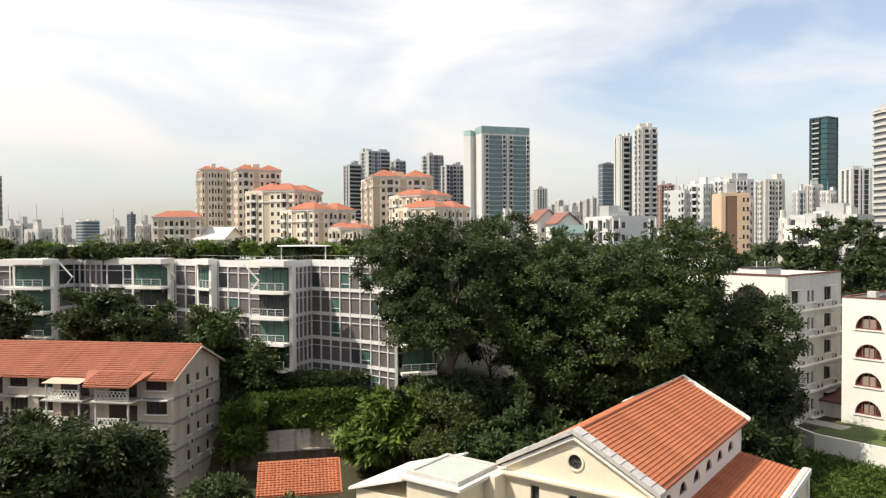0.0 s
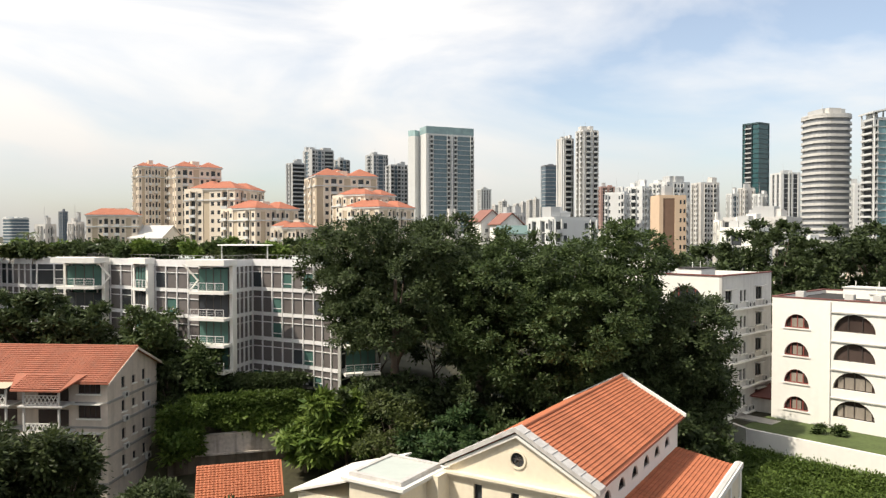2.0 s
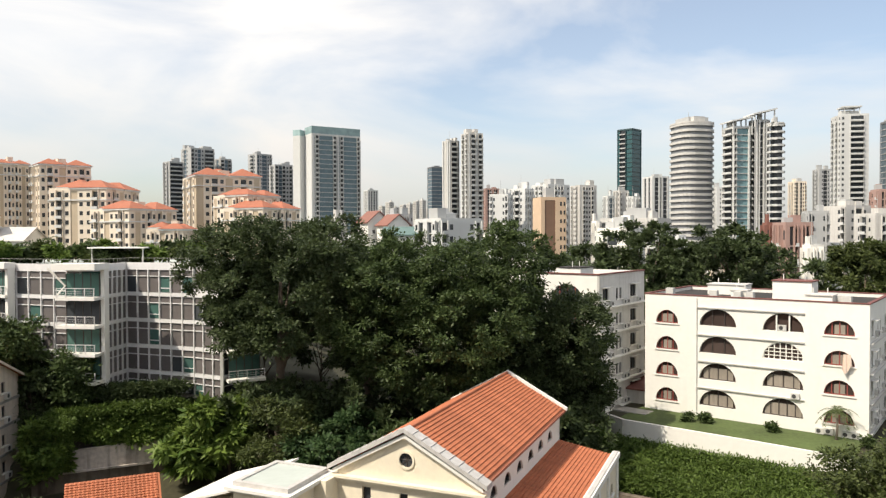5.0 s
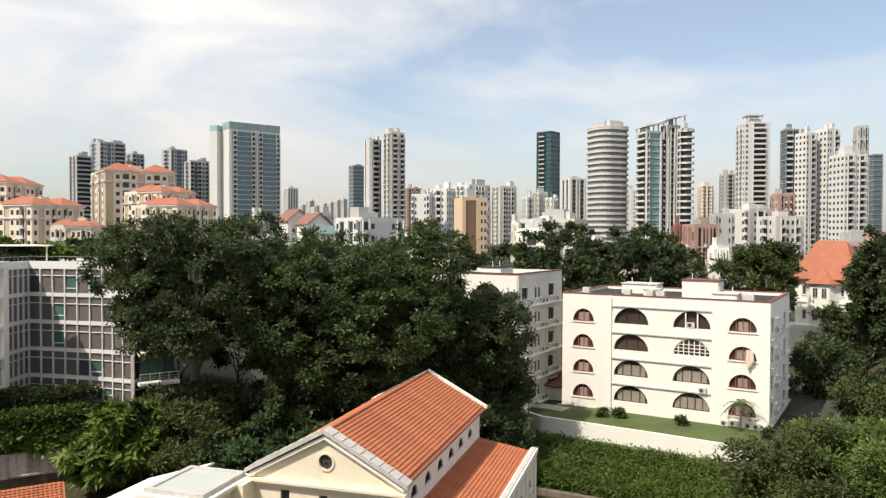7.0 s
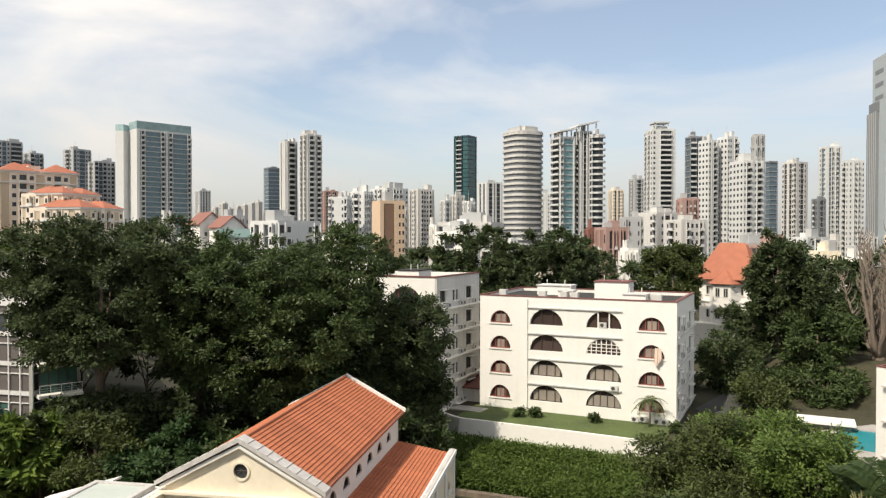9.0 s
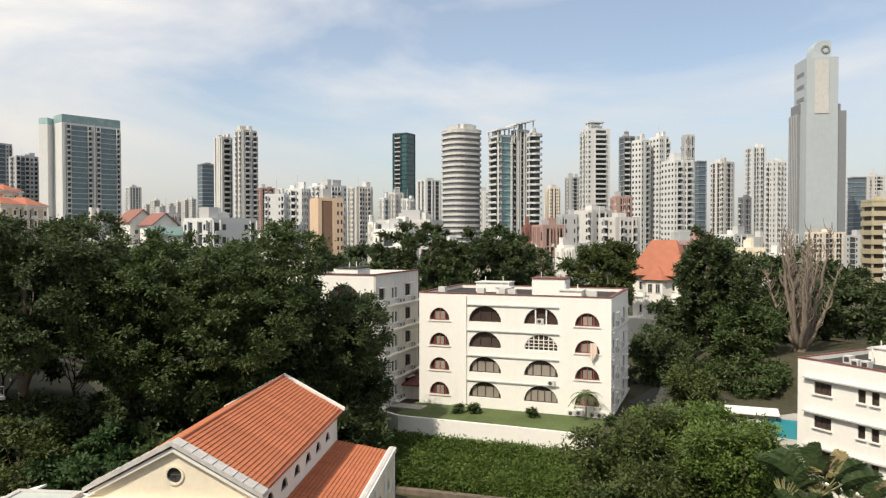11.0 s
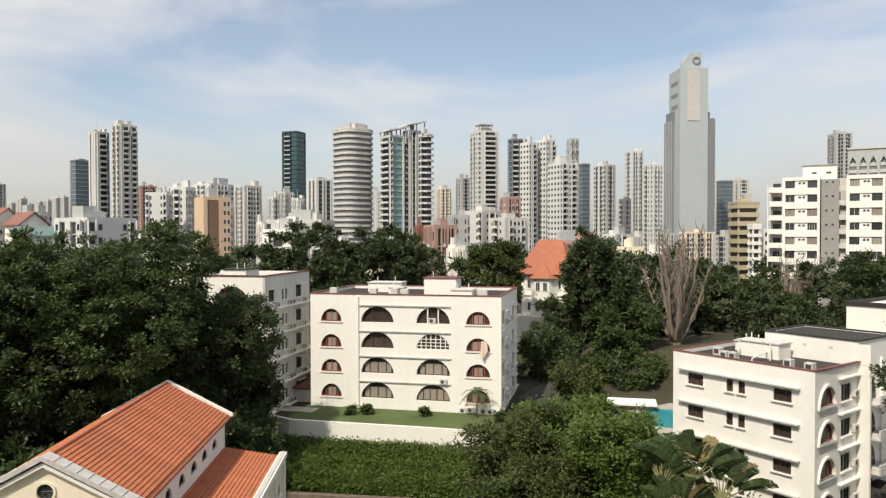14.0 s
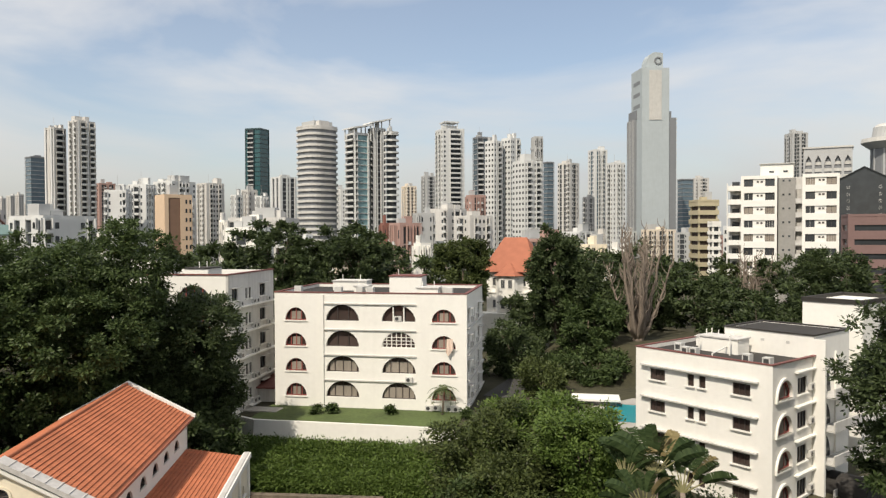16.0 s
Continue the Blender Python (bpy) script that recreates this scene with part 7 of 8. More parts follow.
# undergrowth below them
for k, (x, y, rx, ry, rz, cz, mat, n, leaf, lab) in enumerate((
        (6.0, 71.5, 4.6, 4.0, 4.4, 5.6, LEAF_BLUE, 520, 0.26, "round dense mango-green tree"),
        (0.6, 73.5, 3.2, 3.0, 5.2, 6.8, LEAF_OLIVE, 420, 0.2, "thin grey-green tree above the shrubs"),
        (-4.6, 83.5, 4.2, 3.4, 4.6, 5.0, LEAF_BRIGHT, 380, 0.42, "bright yellow-green broad-leaved tree"),
        (-9.0, 84.0, 2.4, 2.4, 3.0, 2.9, LEAF_BRIGHT, 240, 0.42, "bright green broad-leaved shrub"),
        (-17.0, 88.2, 5.0, 1.2, 1.7, 5.2, LEAF_BRIGHT, 320, 0.3, "creeper-covered hedge on the fence"),
        (-11.5, 89.0, 4.0, 1.0, 1.7, 5.4, LEAF_HEDGE, 320, 0.3, "creeper-covered hedge on the fence"),
        (-22.8, 85.0, 2.4, 1.6, 3.6, 3.6, LEAF_BRIGHT, 320, 0.34, "bright climbing plant at the wall's corner"),
        (-16.5, 91.2, 4.5, 1.0, 1.2, 7.8, LEAF_MID, 320, 0.3, "clipped hedge at the foot of the condominium"),
        (-11.0, 90.6, 3.5, 0.8, 1.1, 7.6, LEAF_MID, 320, 0.3, "clipped hedge at the foot of the condominium"),
        (12.0, 70.5, 4.5, 3.5, 4.0, 5.0, LEAF_MID, 420, 0.3, "leafy green shrub tree below the crowns"),
        (18.5, 69.5, 4.5, 3.5, 3.6, 5.2, LEAF_MID, 420, 0.32, "leafy green shrub tree with pale tips"),
        (26.0, 70.0, 4.5, 3.8, 3.6, 5.4, LEAF_DARK, 380, 0.3, "dark leafy shrub tree below the crowns"),
        (-2.5, 84.0, 5.0, 4.0, 4.2, 7.0, LEAF_DARK, 420, 0.3, "dark leafy undergrowth tree below the crowns"),
        (3.5, 78.0, 4.5, 4.0, 4.6, 8.0, LEAF_DARK, 460, 0.28, "dark leafy undergrowth tree below the crowns"),
        (9.5, 76.5, 4.5, 4.0, 4.6, 7.6, LEAF_DARK, 460, 0.28, "dark leafy undergrowth tree below the crowns"),
        (15.5, 74.5, 4.8, 4.0, 4.6, 8.0, LEAF_DARK, 460, 0.28, "dark leafy undergrowth tree below the crowns"),
        (22.0, 72.5, 4.8, 4.0, 4.4, 7.6, LEAF_DARK, 460, 0.28, "dark leafy undergrowth tree below the crowns"),
        (29.0, 71.0, 4.0, 3.6, 4.4, 6.6, LEAF_DARK, 420, 0.28, "dark leafy undergrowth tree below the crowns"),
        (3.0, 90.0, 5.5, 4.0, 4.0, 8.0, LEAF_DARK, 340, 0.3, "dark leafy undergrowth below the trees"),
        (10.0, 91.0, 5.5, 4.0, 4.0, 7.0, LEAF_DARK, 340, 0.3, "dark leafy undergrowth below the trees"),
        (18.0, 84.0, 5.5, 4.0, 4.4, 7.0, LEAF_DARK, 340, 0.3, "dark leafy undergrowth below the trees"),
        (24.5, 82.5, 5.5, 4.0, 4.4, 7.0, LEAF_DARK, 340, 0.3, "dark leafy undergrowth below the trees"),
        (-1.0, 95.0, 5.5, 3.0, 4.6, 7.0, LEAF_DARK, 340, 0.3, "dark leafy undergrowth below the trees"),
        (6.0, 96.0, 5.5, 3.0, 4.6, 7.0, LEAF_DARK, 340, 0.3, "dark leafy undergrowth below the trees"),
        (14.0, 82.0, 8.0, 4.0, 4.0, 5.0, LEAF_DARK, 360, 0.32, "dark leafy undergrowth below the trees"),
        (33.0, 80.0, 4.0, 4.0, 4.0, 5.0, LEAF_DARK, 360, 0.3, "dark leafy undergrowth below the trees"))):
    tree(x, y, max(0.0, ground_z(x, y) - 1.0) if "undergrowth" in lab else 0.0, rx, ry, rz, cz * (0.8 if y > 85 else 1.0), mat, lab, 40 + k, int(n * (0.9 if "undergrowth" in lab else 1.2)), 18, leaf * (1.0 if leaf > 0.4 else 0.85), 0.34, 14, 0.16, name="shrub" if rz < 4.3 else "tree",
         tuft=0.0 if ry < 1.5 else 0.7, long=3.4 if leaf > 0.4 else 2.1, droop=0.5 if leaf > 0.4 else 0.0)
# left side
for k, (x, y, z, rx, ry, rz, cz, mat, n, leaf, lab) in enumerate((
        # the first three trees carry shade in their leaf colour
        (-29.6, 54.6, 0, 5.4, 4.6, 5.6, 8.3, LEAF_SHADED, 1000, 0.24, "dense dark tree in shade"),
        (-23.6, 55.4, 0, 2.5, 2.8, 6.0, 7.9, LEAF_SHADED, 760, 0.24, "dense dark tree in shade"),
        (-37.5, 56.0, 0, 4.6, 4.6, 5.2, 6.6, LEAF_SHADED, 500, 0.26, "dense dark tree in shade"),
        (-13.5, 61.5, 0, 3.8, 3.0, 2.4, 2.2, LEAF_DARK, 360, 0.26, "low dark leafy shrubs beside the path"),
        (-21.5, 71.0, -1.2, 2.6, 2.6, 2.4, 2.2, LEAF_DARK, 300, 0.28, "low dark leafy shrubs beside the path"),
        (-43.0, 95.0, 4, 6.5, 4.0, 6.2, 10.5, LEAF_DARK, 700, 0.32, "dark tree between the buildings"),
        (-36.5, 93.0, 4, 4.2, 3.6, 5.4, 9.6, LEAF_DARK, 420, 0.32, "dark tree between the buildings"),
        (-28.5, 92.0, 4, 4.2, 3.2, 6.4, 9.2, LEAF_MID, 480, 0.3, "feathery green tree between the buildings"),
        (-21.6, 89.6, 3, 1.9, 1.6, 4.4, 7.0, LEAF_MID, 300, 0.28, "slim green tree beside the condominium"),
        (-58.0, 97.0, 4, 6.0, 4.0, 6.4, 9.5, LEAF_DARK, 500, 0.32, "dark tree between the buildings"),
        (-25.6, 90.5, 3, 2.4, 2.0, 4.0, 5.0, LEAF_DARK, 260, 0.28, "dark leafy tree beside the flats"))):
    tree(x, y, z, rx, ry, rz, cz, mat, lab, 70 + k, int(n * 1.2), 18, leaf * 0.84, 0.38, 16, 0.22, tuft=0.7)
# right side
for k, (x, y, z, rx, ry, rz, cz, mat, n, leaf, lab) in enumerate((
        (45.6, 47.5, 0, 5.2, 5.0, 5.6, 6.6, LEAF_OLIVE, 900, 0.24, "broad olive-green tree by the hedge"),
        (52.5, 47.5, 0, 5.5, 5.0, 5.2, 6.6, LEAF_HEDGE, 800, 0.26, "bright green tree by the hedge"),
        (57.2, 45.8, 0, 3.4, 3.2, 3.8, 6.2, LEAF_BRIGHT, 420, 0.26, "light green tree beside the white block"),
        (47.0, 30.5, 0, 3.6, 3.2, 3.0, 3.2, LEAF_OLIVE, 420, 0.24, "tangled shrubs below the fan palms"),
        (52.5, 31.5, 0, 3.4, 3.2, 2.8, 3.0, LEAF_DARK, 380, 0.24, "tangled shrubs below the fan palms"),
        (49.2, 39.4, 0, 4.2, 3.6, 5.6, 7.0, LEAF_HEDGE, 900, 0.22, "bright green tree with fine leaves by the palms"),
        (43.6, 41.6, 0, 4.8, 3.8, 5.0, 4.8, LEAF_OLIVE, 900, 0.22, "broad olive-green tree by the hedge"),
        (41.8, 42.9, 0, 3.6, 3.6, 3.4, 3.2, LEAF_MID, 480, 0.26, "leafy green shrub by the hedge"),
        (91.2, 78.6, 4, 4.7, 4.8, 11.5, 15.2, LEAF_DARK, 1300, 0.36, "tall dense dark tree beside the white house"),
        (90.5, 72.0, 4, 5.0, 4.6, 5.6, 8.6, LEAF_MID, 600, 0.32, "green tree with feathery crown"),
        (80.5, 77.0, 4, 5.4, 4.5, 4.6, 4.8, LEAF_DARK, 480, 0.32, "dark tree behind the white flats"),
        (85.5, 66.5, 3, 4.0, 3.5, 3.6, 4.0, LEAF_MID, 320, 0.3, "leafy green shrub tree below the crowns"),
        (74.0, 66.0, 3, 3.2, 3.0, 3.0, 3.4, LEAF_OLIVE, 260, 0.26, "leafy olive shrub by the driveway"),
        (87.0, 96.4, 5, 5.0, 4.6, 7.0, 14.8, LEAF_OLIVE, 600, 0.36, "broad tree with brownish green crown"),
        (62.0, 116.0, 7.2, 9.0, 8.0, 9.4, 13.4, LEAF_DARK, 900, 0.42, "broad dark tree behind the white flats"),
        (76.0, 112.0, 7.0, 8.4, 8.0, 9.4, 13.8, LEAF_DARK, 800, 0.42, "broad dark tree behind the white flats"),
        (50.0, 122.0, 6.5, 8.0, 7.0, 7.6, 11.0, LEAF_DARK, 600, 0.42, "broad dark tree behind the white flats"),
        (67.5, 21.6, 0, 4.6, 4.8, 8.6, 13.6, LEAF_DARK, 900, 0.3, "tall dark tree beside the white block"),
        (66.0, 17.5, 0, 4.6, 5.0, 7.0, 8.0, LEAF_MID, 600, 0.3, "green tree beside the white block"),
        (111.6, 44.2, 4, 6.6, 6.6, 9.6, 12.6, LEAF_DARK, 900, 0.34, "large round dark tree in the park"),
        (126.0, 54.0, 4, 9.5, 9.0, 9.0, 12.0, LEAF_DARK, 600, 0.4, "broad dark tree in the park"),
        (116.0, 66.0, 4, 8.0, 8.0, 7.5, 9.5, LEAF_DARK, 600, 0.4, "broad dark tree in the park"),
        (104.0, 80.0, 4, 9.0, 8.0, 7.0, 9.5, LEAF_DARK, 600, 0.4, "broad dark tree in the park"),
        (112.0, 84.0, 5, 9.0, 8.0, 8.0, 11.0, LEAF_DARK, 600, 0.4, "broad dark tree in the park"),
        (104.0, 52.0, 3, 8.0, 8.0, 7.5, 8.5, LEAF_DARK, 600, 0.4, "broad dark tree in the park"),
        (88.0, 84.5, 4, 4.2, 4.0, 3.4, 3.4, LEAF_DARK, 420, 0.32, "dark tree beside the driveway"),
        (84.5, 71.5, 4, 3.0, 2.8, 2.6, 3.0, LEAF_MID, 260, 0.26, "leafy green shrub beside the driveway"),
        (76.5, 70.0, 4, 2.6, 2.4, 2.0, 2.2, LEAF_OLIVE, 220, 0.24, "leafy olive shrub behind the flats"),
        (110.0, 76.0, 4, 7.0, 6.5, 6.0, 8.0, LEAF_DARK, 480, 0.38, "broad dark tree in the park"),
        (98.0, 90.0, 5, 6.5, 6.0, 6.0, 7.0, LEAF_DARK, 480, 0.36, "dark tree behind the white house"),
        (142.0, 72.0, 4, 9.0, 8.0, 8.0, 11.0, LEAF_OLIVE, 500, 0.4, "thin olive tree before the white slab"))):
    tree(x, y, z, rx, ry, rz, cz, mat, lab, 100 + k, int(n * 1.3), 20 if y < 60 else 16, leaf * (0.68 if y < 60 else 0.78), 0.4, 26, 0.3, tuft=0.8, low=-0.8)


# hedge that covers the bank, and the green edge of the town behind
def hedge(name, pts, label, mat, width, height, seed, leaf=0.24, clumps=60, per=24):
    h = thing(name, label, "hedge", pose(0, 0, 0), kind="")
    lb = []
    for (ax, ay), (bx, by) in zip(pts[:-1], pts[1:]):
        n = max(2, int(math.hypot(bx - ax, by - ay) / (width * 0.7)))
        for k in range(n):
            x, y = ax + (bx - ax) * k / n, ay + (by - ay) * k / n
            lb.append((*sited(x, y), ground_z(x, y) + height * 0.35, width * 0.75, width * 0.75, height * 0.75))
    part("foliage", leaf_cloud("foliage", lb, clumps * len(lb), per, 0.35, leaf, mat, seed), None, h)
    part("stems", Shape().add([(x, y, z - 0.8) for x, y, z, *_ in lb] + [(x + 0.1, y, z - 0.8) for x, y, z, *_ in lb] + [(x + 0.05, y + 0.1, z + 0.4) for x, y, z, *_ in lb],
                              [(i, i + len(lb), i + 2 * len(lb)) for i in range(len(lb))]), BARK, h)
    return h


hedge("bank_hedge", [(33.4, 83), (36.7, 75.8), (50.7, 59.1), (56, 51.5)], "dense green creeper covering the bank", LEAF_HEDGE, 1.9, 0.9, 201, 0.15, 100)
hedge("bank_hedge", [(31.5, 80), (34.9, 74.3), (48.9, 57.6), (53.5, 50.5)], "dense green creeper covering the bank", LEAF_HEDGE, 2.0, 1.0, 202, 0.15, 100)
hedge("hedge", [(31.0, 74.5), (32.9, 72.7), (46.9, 56.0)], "dense green hedge at the foot of the bank", LEAF_HEDGE, 1.9, 1.5, 203, 0.15, 110)
for k, (x, y) in enumerate(((45.5, 76.0), (47.0, 75.0), (51.8, 70.0), (57.5, 63.0))):
    tree(x, y, 4.8, 0.7, 0.7, 0.6, 0.6, LEAF_MID, "small clipped shrub on the lawn", 230 + k, 40, 20, 0.16, 0.18, 5, 0.04, name="shrub", group="lawn shrubs")
# creepers hanging over the garden fence and the trimmed hedge behind it
def creeper(name, label, a, b, top, drape, mat, seed, clumps):
    h = thing(name, label, "hedge", pose(0, 0, 0))
    r = random.Random(seed)
    a, b = sited(*a), sited(*b)
    lb = []
    n = int(math.hypot(b[0] - a[0], b[1] - a[1]) / 0.9)
    for k in range(n):
        x, y = a[0] + (b[0] - a[0]) * k / n, a[1] + (b[1] - a[1]) * k / n
        lb.append((x, y, top - 0.45, 0.8, 0.55, 0.5))
        z = top - 0.9
        for i in range(r.randint(0, drape)):
            z -= 0.75
            lb.append((x + r.uniform(-0.3, 0.3), y - 0.25, z, 0.5, 0.3, 0.55))
    part("foliage", leaf_cloud("foliage", lb, clumps * len(lb), 20, 0.3, 0.17, mat, seed), None, h)
    s = Shape()
    for x, y, z, *_ in lb[::4]:
        s.tube([(x, y + 0.2, z - 1.6), (x, y + 0.15, z)], [0.03, 0.02], 4)
    part("stems", s, BARK, h)


creeper("creeper", "bright green creeper draped over the garden fence", (-22.4, 87.2), (-9.5, 89.7), 7.3, 3, LEAF_HEDGE, 301, 26)
creeper("creeper", "bright green creeper tumbling down over the wall", (-23.4, 85.0), (-20.2, 85.6), 6.6, 5, LEAF_HEDGE, 302, 26)
creeper("hedge", "dense dark green hedge before the condominium", (-19.6, 90.2), (-9.2, 90.6), 9.2, 2, LEAF_DARK, 303, 26)
# roof garden of the condominium
rg = random.Random(9)
for k in range(40):
    x = -64 + k * 1.45 + rg.uniform(-0.8, 0.8)
    y = 107 - 0.16 * (x + 64) + rg.uniform(0, 6)
    h = rg.uniform(0.7, 1.7)
    tree(x, y, 22.45, rg.uniform(1.2, 2.4), 1.2, h, h + 0.15, (LEAF_MID, LEAF_OLIVE, LEAF_BRIGHT, LEAF_DARK)[k % 4], "leafy planting on the roof terrace", 260 + k, 70, 22, 0.26, 0.3, 6, 0.06, name="shrub", group="roof planting")


# woods between the near gardens and the town
def tree_belt(bearings, near, far, top, mat, seed, count):
    r = random.Random(seed)
    lb = []
    for k in range(count):
        x, y = sited(*at(bearings[0] + (bearings[1] - bearings[0]) * (k + r.random()) / count, r.uniform(near, far)))
        h = r.uniform(5, 8)
        lb.append((x, y, top - h + r.uniform(-3, 1.0), r.uniform(4, 7), r.uniform(4, 7), h))
    woods = tagged(new("tree_belt", leaf_cloud("tree_belt", lb, 34 * count, 14, 0.7, 0.55, mat, seed, tuft=1.3)), "distant green tree tops between the houses", "trees", kind="stuff")
    return woods


tree_belt((24, -8), 128, 210, 21.5, LEAF_MID, 301, 60)
tree_belt((2, -34), 120, 190, 23.5, LEAF_DARK, 302, 60)
tree_belt((-28, -56), 150, 220, 22.0, LEAF_DARK, 303, 55)
tree_belt((-50, -76), 135, 240, 18.5, LEAF_DARK, 304, 60)


# ---- palms, bare tree and small plants ----
def fan_palm(x, y, z, height, fronds, length, label, seed, mat=PALM_LEAF, turn=-56, spread=62):
    """A traveller's palm: a stem and a flat fan of long pale stalks with broad, upright, slit paddles."""
    p = thing("fan_palm", label, "palm", place(x, y, z, turn), "fan palms")
    r = random.Random(seed)
    part("trunk", Shape().tube([(0, 0, -0.5), (0.1, 0, height * 0.5), (0, 0, height)], [0.22, 0.18, 0.2], 8), BARK_PALE, p, "", None, True)
    for k in range(fronds):
        a = radians(-spread + 2 * spread * k / (fronds - 1) + r.uniform(-4, 4))
        d = Vector((math.sin(a), r.uniform(-0.14, 0.14), math.cos(a))).normalized()
        stalk = length * r.uniform(0.55, 0.78)
        base = Vector((d.x * 0.15, 0, height))
        tip = base + d * stalk
        f = part("frond", Shape().tube([base, base + d * stalk * 0.6, tip], [0.085, 0.055, 0.04], 5), PALM_STALK, p, "pale stalk")
        face = r.uniform(-0.7, 0.7)
        side = Vector((d.z * math.cos(face), math.sin(face), -d.x * math.cos(face))).normalized()
        fold = d.cross(side)
        n = 13
        step = length * 0.078
        wide = length * r.uniform(0.17, 0.22)
        blade = Shape()
        bow = r.uniform(0.004, 0.011) * length
        ribs = [tip + d * (i * step) + Vector((math.copysign(1, a) * bow * i * i * 0.12, 0, -bow * i * i * 0.22)) for i in range(n + 1)]
        for sg in (-1, 1):
            torn = 0.0
            for i in range(n):
                if r.random() < 0.28:
                    torn = r.uniform(0.1, 0.35)
                torn *= 0.6
                w = wide * min(1.0, 0.55 + 0.25 * i) * (1.0 if i < n - 3 else (1.0, 0.8, 0.5)[i - n + 3])
                up = fold * w * 0.35 - Vector((0, 0, torn * w))
                e0 = ribs[i] + side * sg * w + d * w * 0.3 + up
                e1 = ribs[i + 1] + side * sg * w * (0.97 if i < n - 1 else 0.5) + d * w * (0.3 - torn * 0.5) + up
                blade.add([ribs[i], ribs[i + 1], e1, e0], [(0, 1, 2, 3)])
        part("leaf_blade", blade, mat if k % 9 != 7 else PALM_DRY, f)
    return p


fan_palm(48.4, 32.2, 0.3, 7.6, 11, 2.5, "traveller's palm with a fan of broad upright leaves", 1, PALM_DEEP, -50, 50)
fan_palm(47.2, 34.0, 0.3, 7.0, 9, 2.3, "traveller's palm with dark torn leaves", 2, PALM_DEEP, -80, 40)
fan_palm(49.9, 30.8, 0.3, 6.2, 10, 2.4, "low traveller's palm beside the white block", 3, PALM_DEEP, -66, 52)
fan_palm(47.6, 32.6, 0.3, 4.8, 11, 2.2, "low traveller's palm with pale dry leaf bases", 4, PALM_DEEP, -40, 56)


def feather_palm(x, y, z, height, n, length, label, seed, mat=PALM_LEAF):
    p = thing("palm", label, "palm", place(x, y, z, 0))
    r = random.Random(seed)
    part("trunk", Shape().tube([(0, 0, -0.3), (0.15, 0, height * 0.5), (0, 0, height)], [0.16, 0.11, 0.1], 8), BARK_PALE, p, "", None, True)
    for k in range(n):
        a = 2 * math.pi * k / n + r.uniform(-0.2, 0.2)
        up = r.uniform(0.15, 1.0)
        pts = []
        for i in range(7):
            s = i / 6
            pts.append(Vector((math.cos(a) * length * s, math.sin(a) * length * s, height + length * (up * s - 0.95 * s * s))))
        blade = Shape().tube(pts, [0.04, 0.035, 0.03, 0.03, 0.02, 0.02, 0.01], 4)
        for i in range(1, 7):
            q = pts[i]
            d = (pts[i] - pts[i - 1]).normalized()
            sd = d.cross(Vector((0, 0, 1))).normalized()
            for j in range(3):
                o = q - d * j * length / 18
                for sg in (-1, 1):
                    w = length * 0.32 * (1 - 0.5 * i / 6)
                    e = o + sd * sg * w + d * w * 0.5 - Vector((0, 0, w * 0.35))
                    blade.add([o, o + d * 0.07, e], [(0, 1, 2)])
        part("frond", blade, mat, p)
    return p


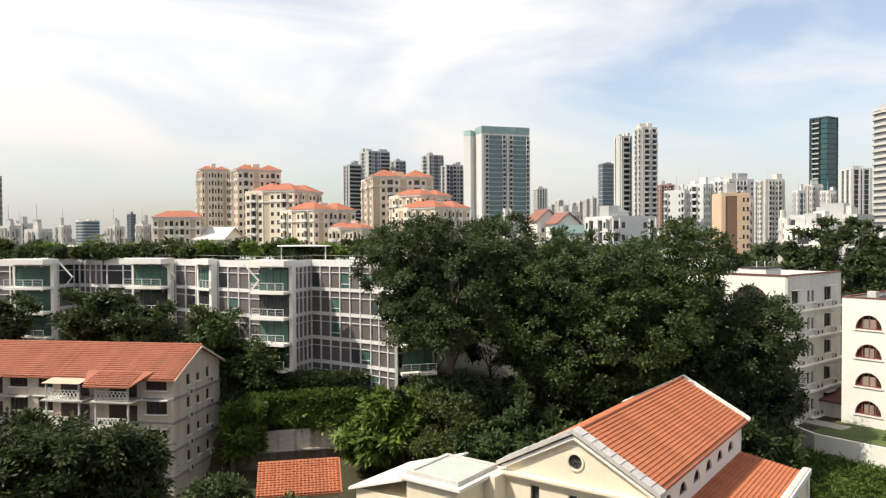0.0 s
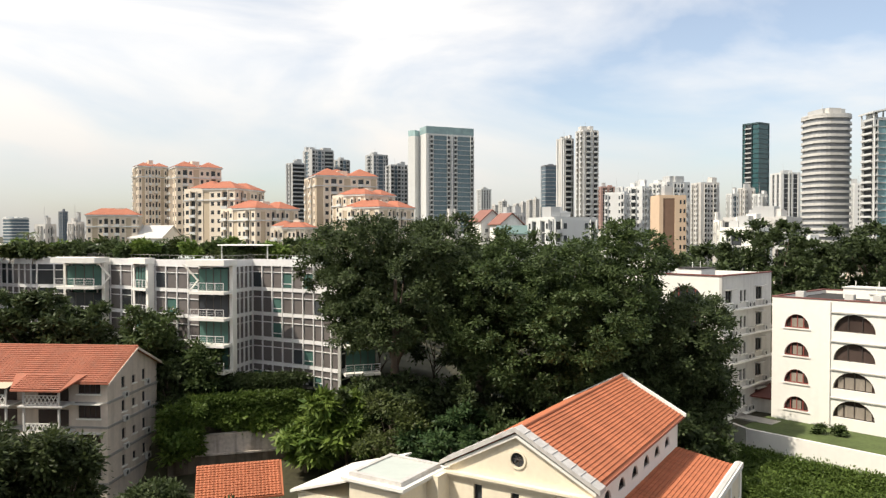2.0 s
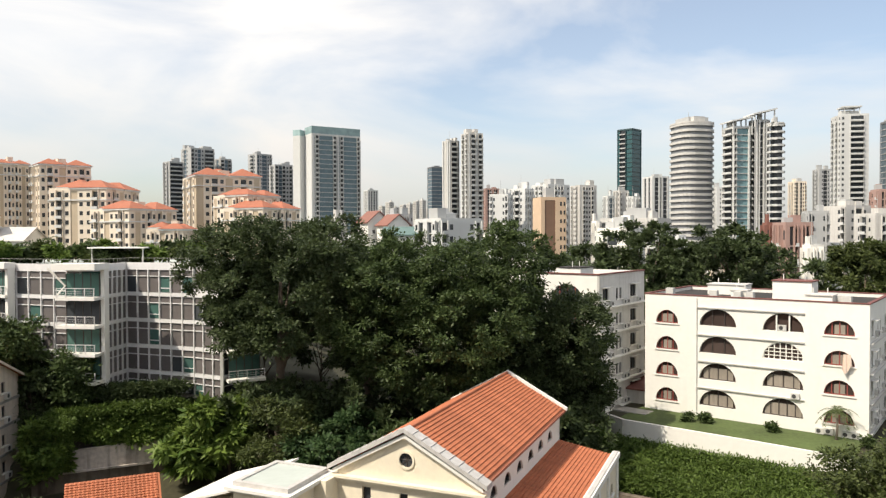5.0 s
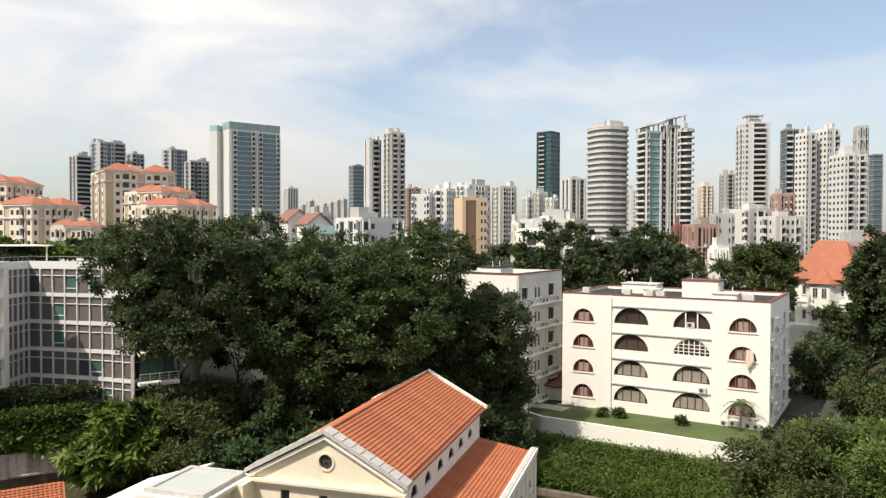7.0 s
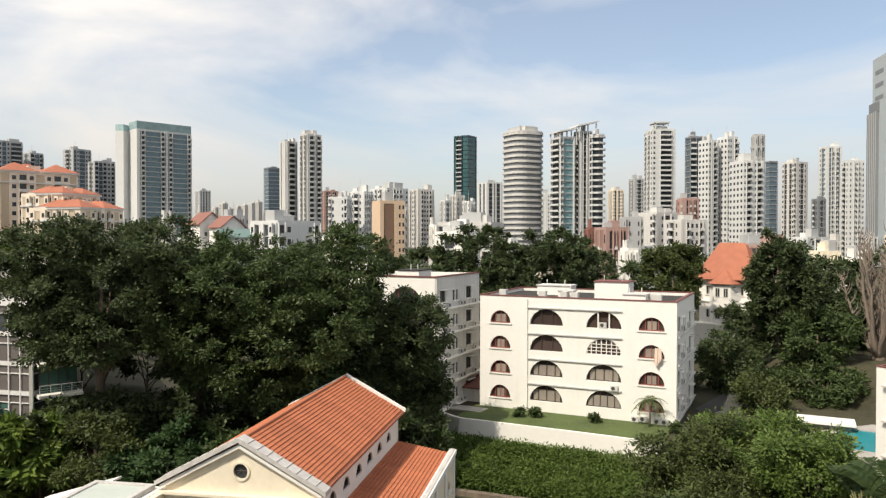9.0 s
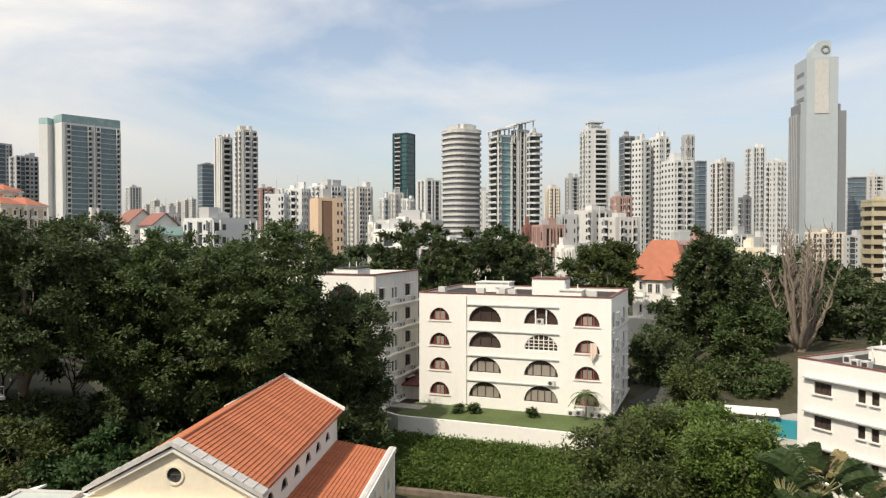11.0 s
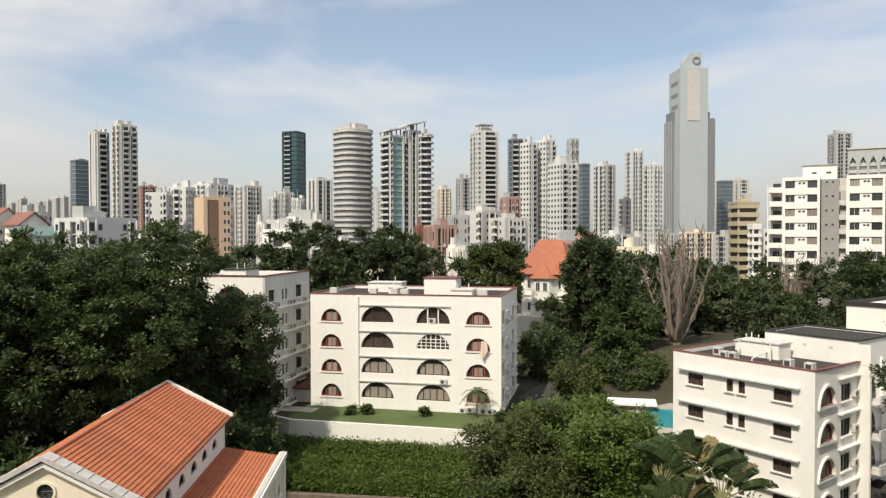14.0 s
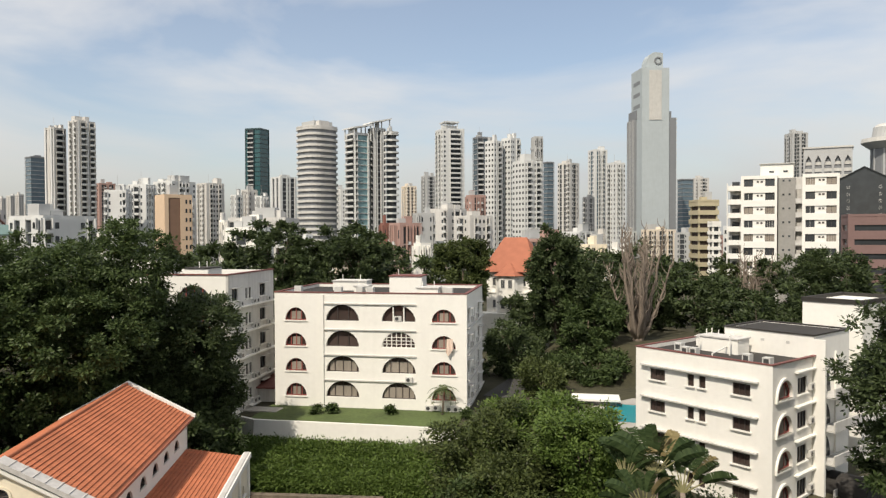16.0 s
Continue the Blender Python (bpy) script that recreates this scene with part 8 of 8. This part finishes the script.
feather_palm(56.3, 66.0, 4.8, 2.9, 14, 1.9, "young palm before the white flats' wall", 5)
feather_palm(-5.4, 71.6, 0.3, 1.2, 14, 2.4, "large agave-like palm on the grass", 6, LEAF_BLUE)
feather_palm(-4.0, 60.0, 0.0, 5.0, 13, 1.8, "small palm beside the white annexe roof", 7, LEAF_BLUE)
for k, (x, y) in enumerate(((-40, 112), (-33, 113), (-24, 112), (-29, 110), (-52, 114))):
    feather_palm(x, y, 22.4, 2.2 + 0.3 * k, 10, 1.7, "palm on the roof terrace", 20 + k)


def bare_tree(x, y, z, height, label, seed):
    t = thing("bare_tree", label, "tree", place(x, y, z, 0))
    r = random.Random(seed)
    part("trunk", Shape().tube([(0, 0, -0.5), (0, 0, 1.2), (0.1, 0, 2.6)], [1.1, 0.8, 0.7], 9), BARK_PALE, t, "", None, True)
    for k in range(20):
        a = 2 * math.pi * k / 20 + r.uniform(-0.2, 0.2)
        wide = k % 5 == 2
        reach = r.uniform(0.32, 0.44) if wide else r.uniform(0.06, 0.3)
        h = height * (r.uniform(0.6, 0.8) if wide else r.uniform(0.78, 1.0))
        pts = [Vector((0.35 * math.cos(a), 0.35 * math.sin(a), 0.6))]
        bend = r.uniform(-0.5, 0.5)
        for i in range(1, 9):
            s = i / 8
            q = h * reach * s ** (0.8 if wide else 0.62)
            c = a + bend * s + 0.12 * math.sin(5 * s + k)
            pts.append(Vector((math.cos(c) * q + r.uniform(-0.22, 0.22), math.sin(c) * q + r.uniform(-0.22, 0.22), 0.6 + (h - 0.6) * s ** (1.25 if wide else 0.95))))
        limb = part("limb", Shape().tube(pts, [0.42, 0.36, 0.3, 0.26, 0.22, 0.18, 0.14, 0.1, 0.05], 6), BARK_PALE, t, "", None, True)
        tw = Shape()
        for i in range(3, 9):
            for j in range(5):
                w = r.uniform(0, 2 * math.pi)
                ln = r.uniform(0.7, 2.4)
                q = pts[i] + (pts[i - 1] - pts[i]) * r.random()
                e = q + Vector((math.cos(w) * ln * 0.45, math.sin(w) * ln * 0.45, ln * 0.85))
                tw.tube([q, (q + e) / 2 + Vector((math.cos(w) * ln * 0.12, math.sin(w) * ln * 0.12, -ln * 0.06)), e], [0.07, 0.05, 0.018], 4)
        part("twig_spray", tw, BARK_PALE, limb)
    return t


bare_tree(97.6, 68.0, 8.8, 18.5, "large leafless tree with many upright pale limbs", 31)
bare_tree(134, 68, 4.5, 18.0, "thin leafless tree before the white slab", 32)
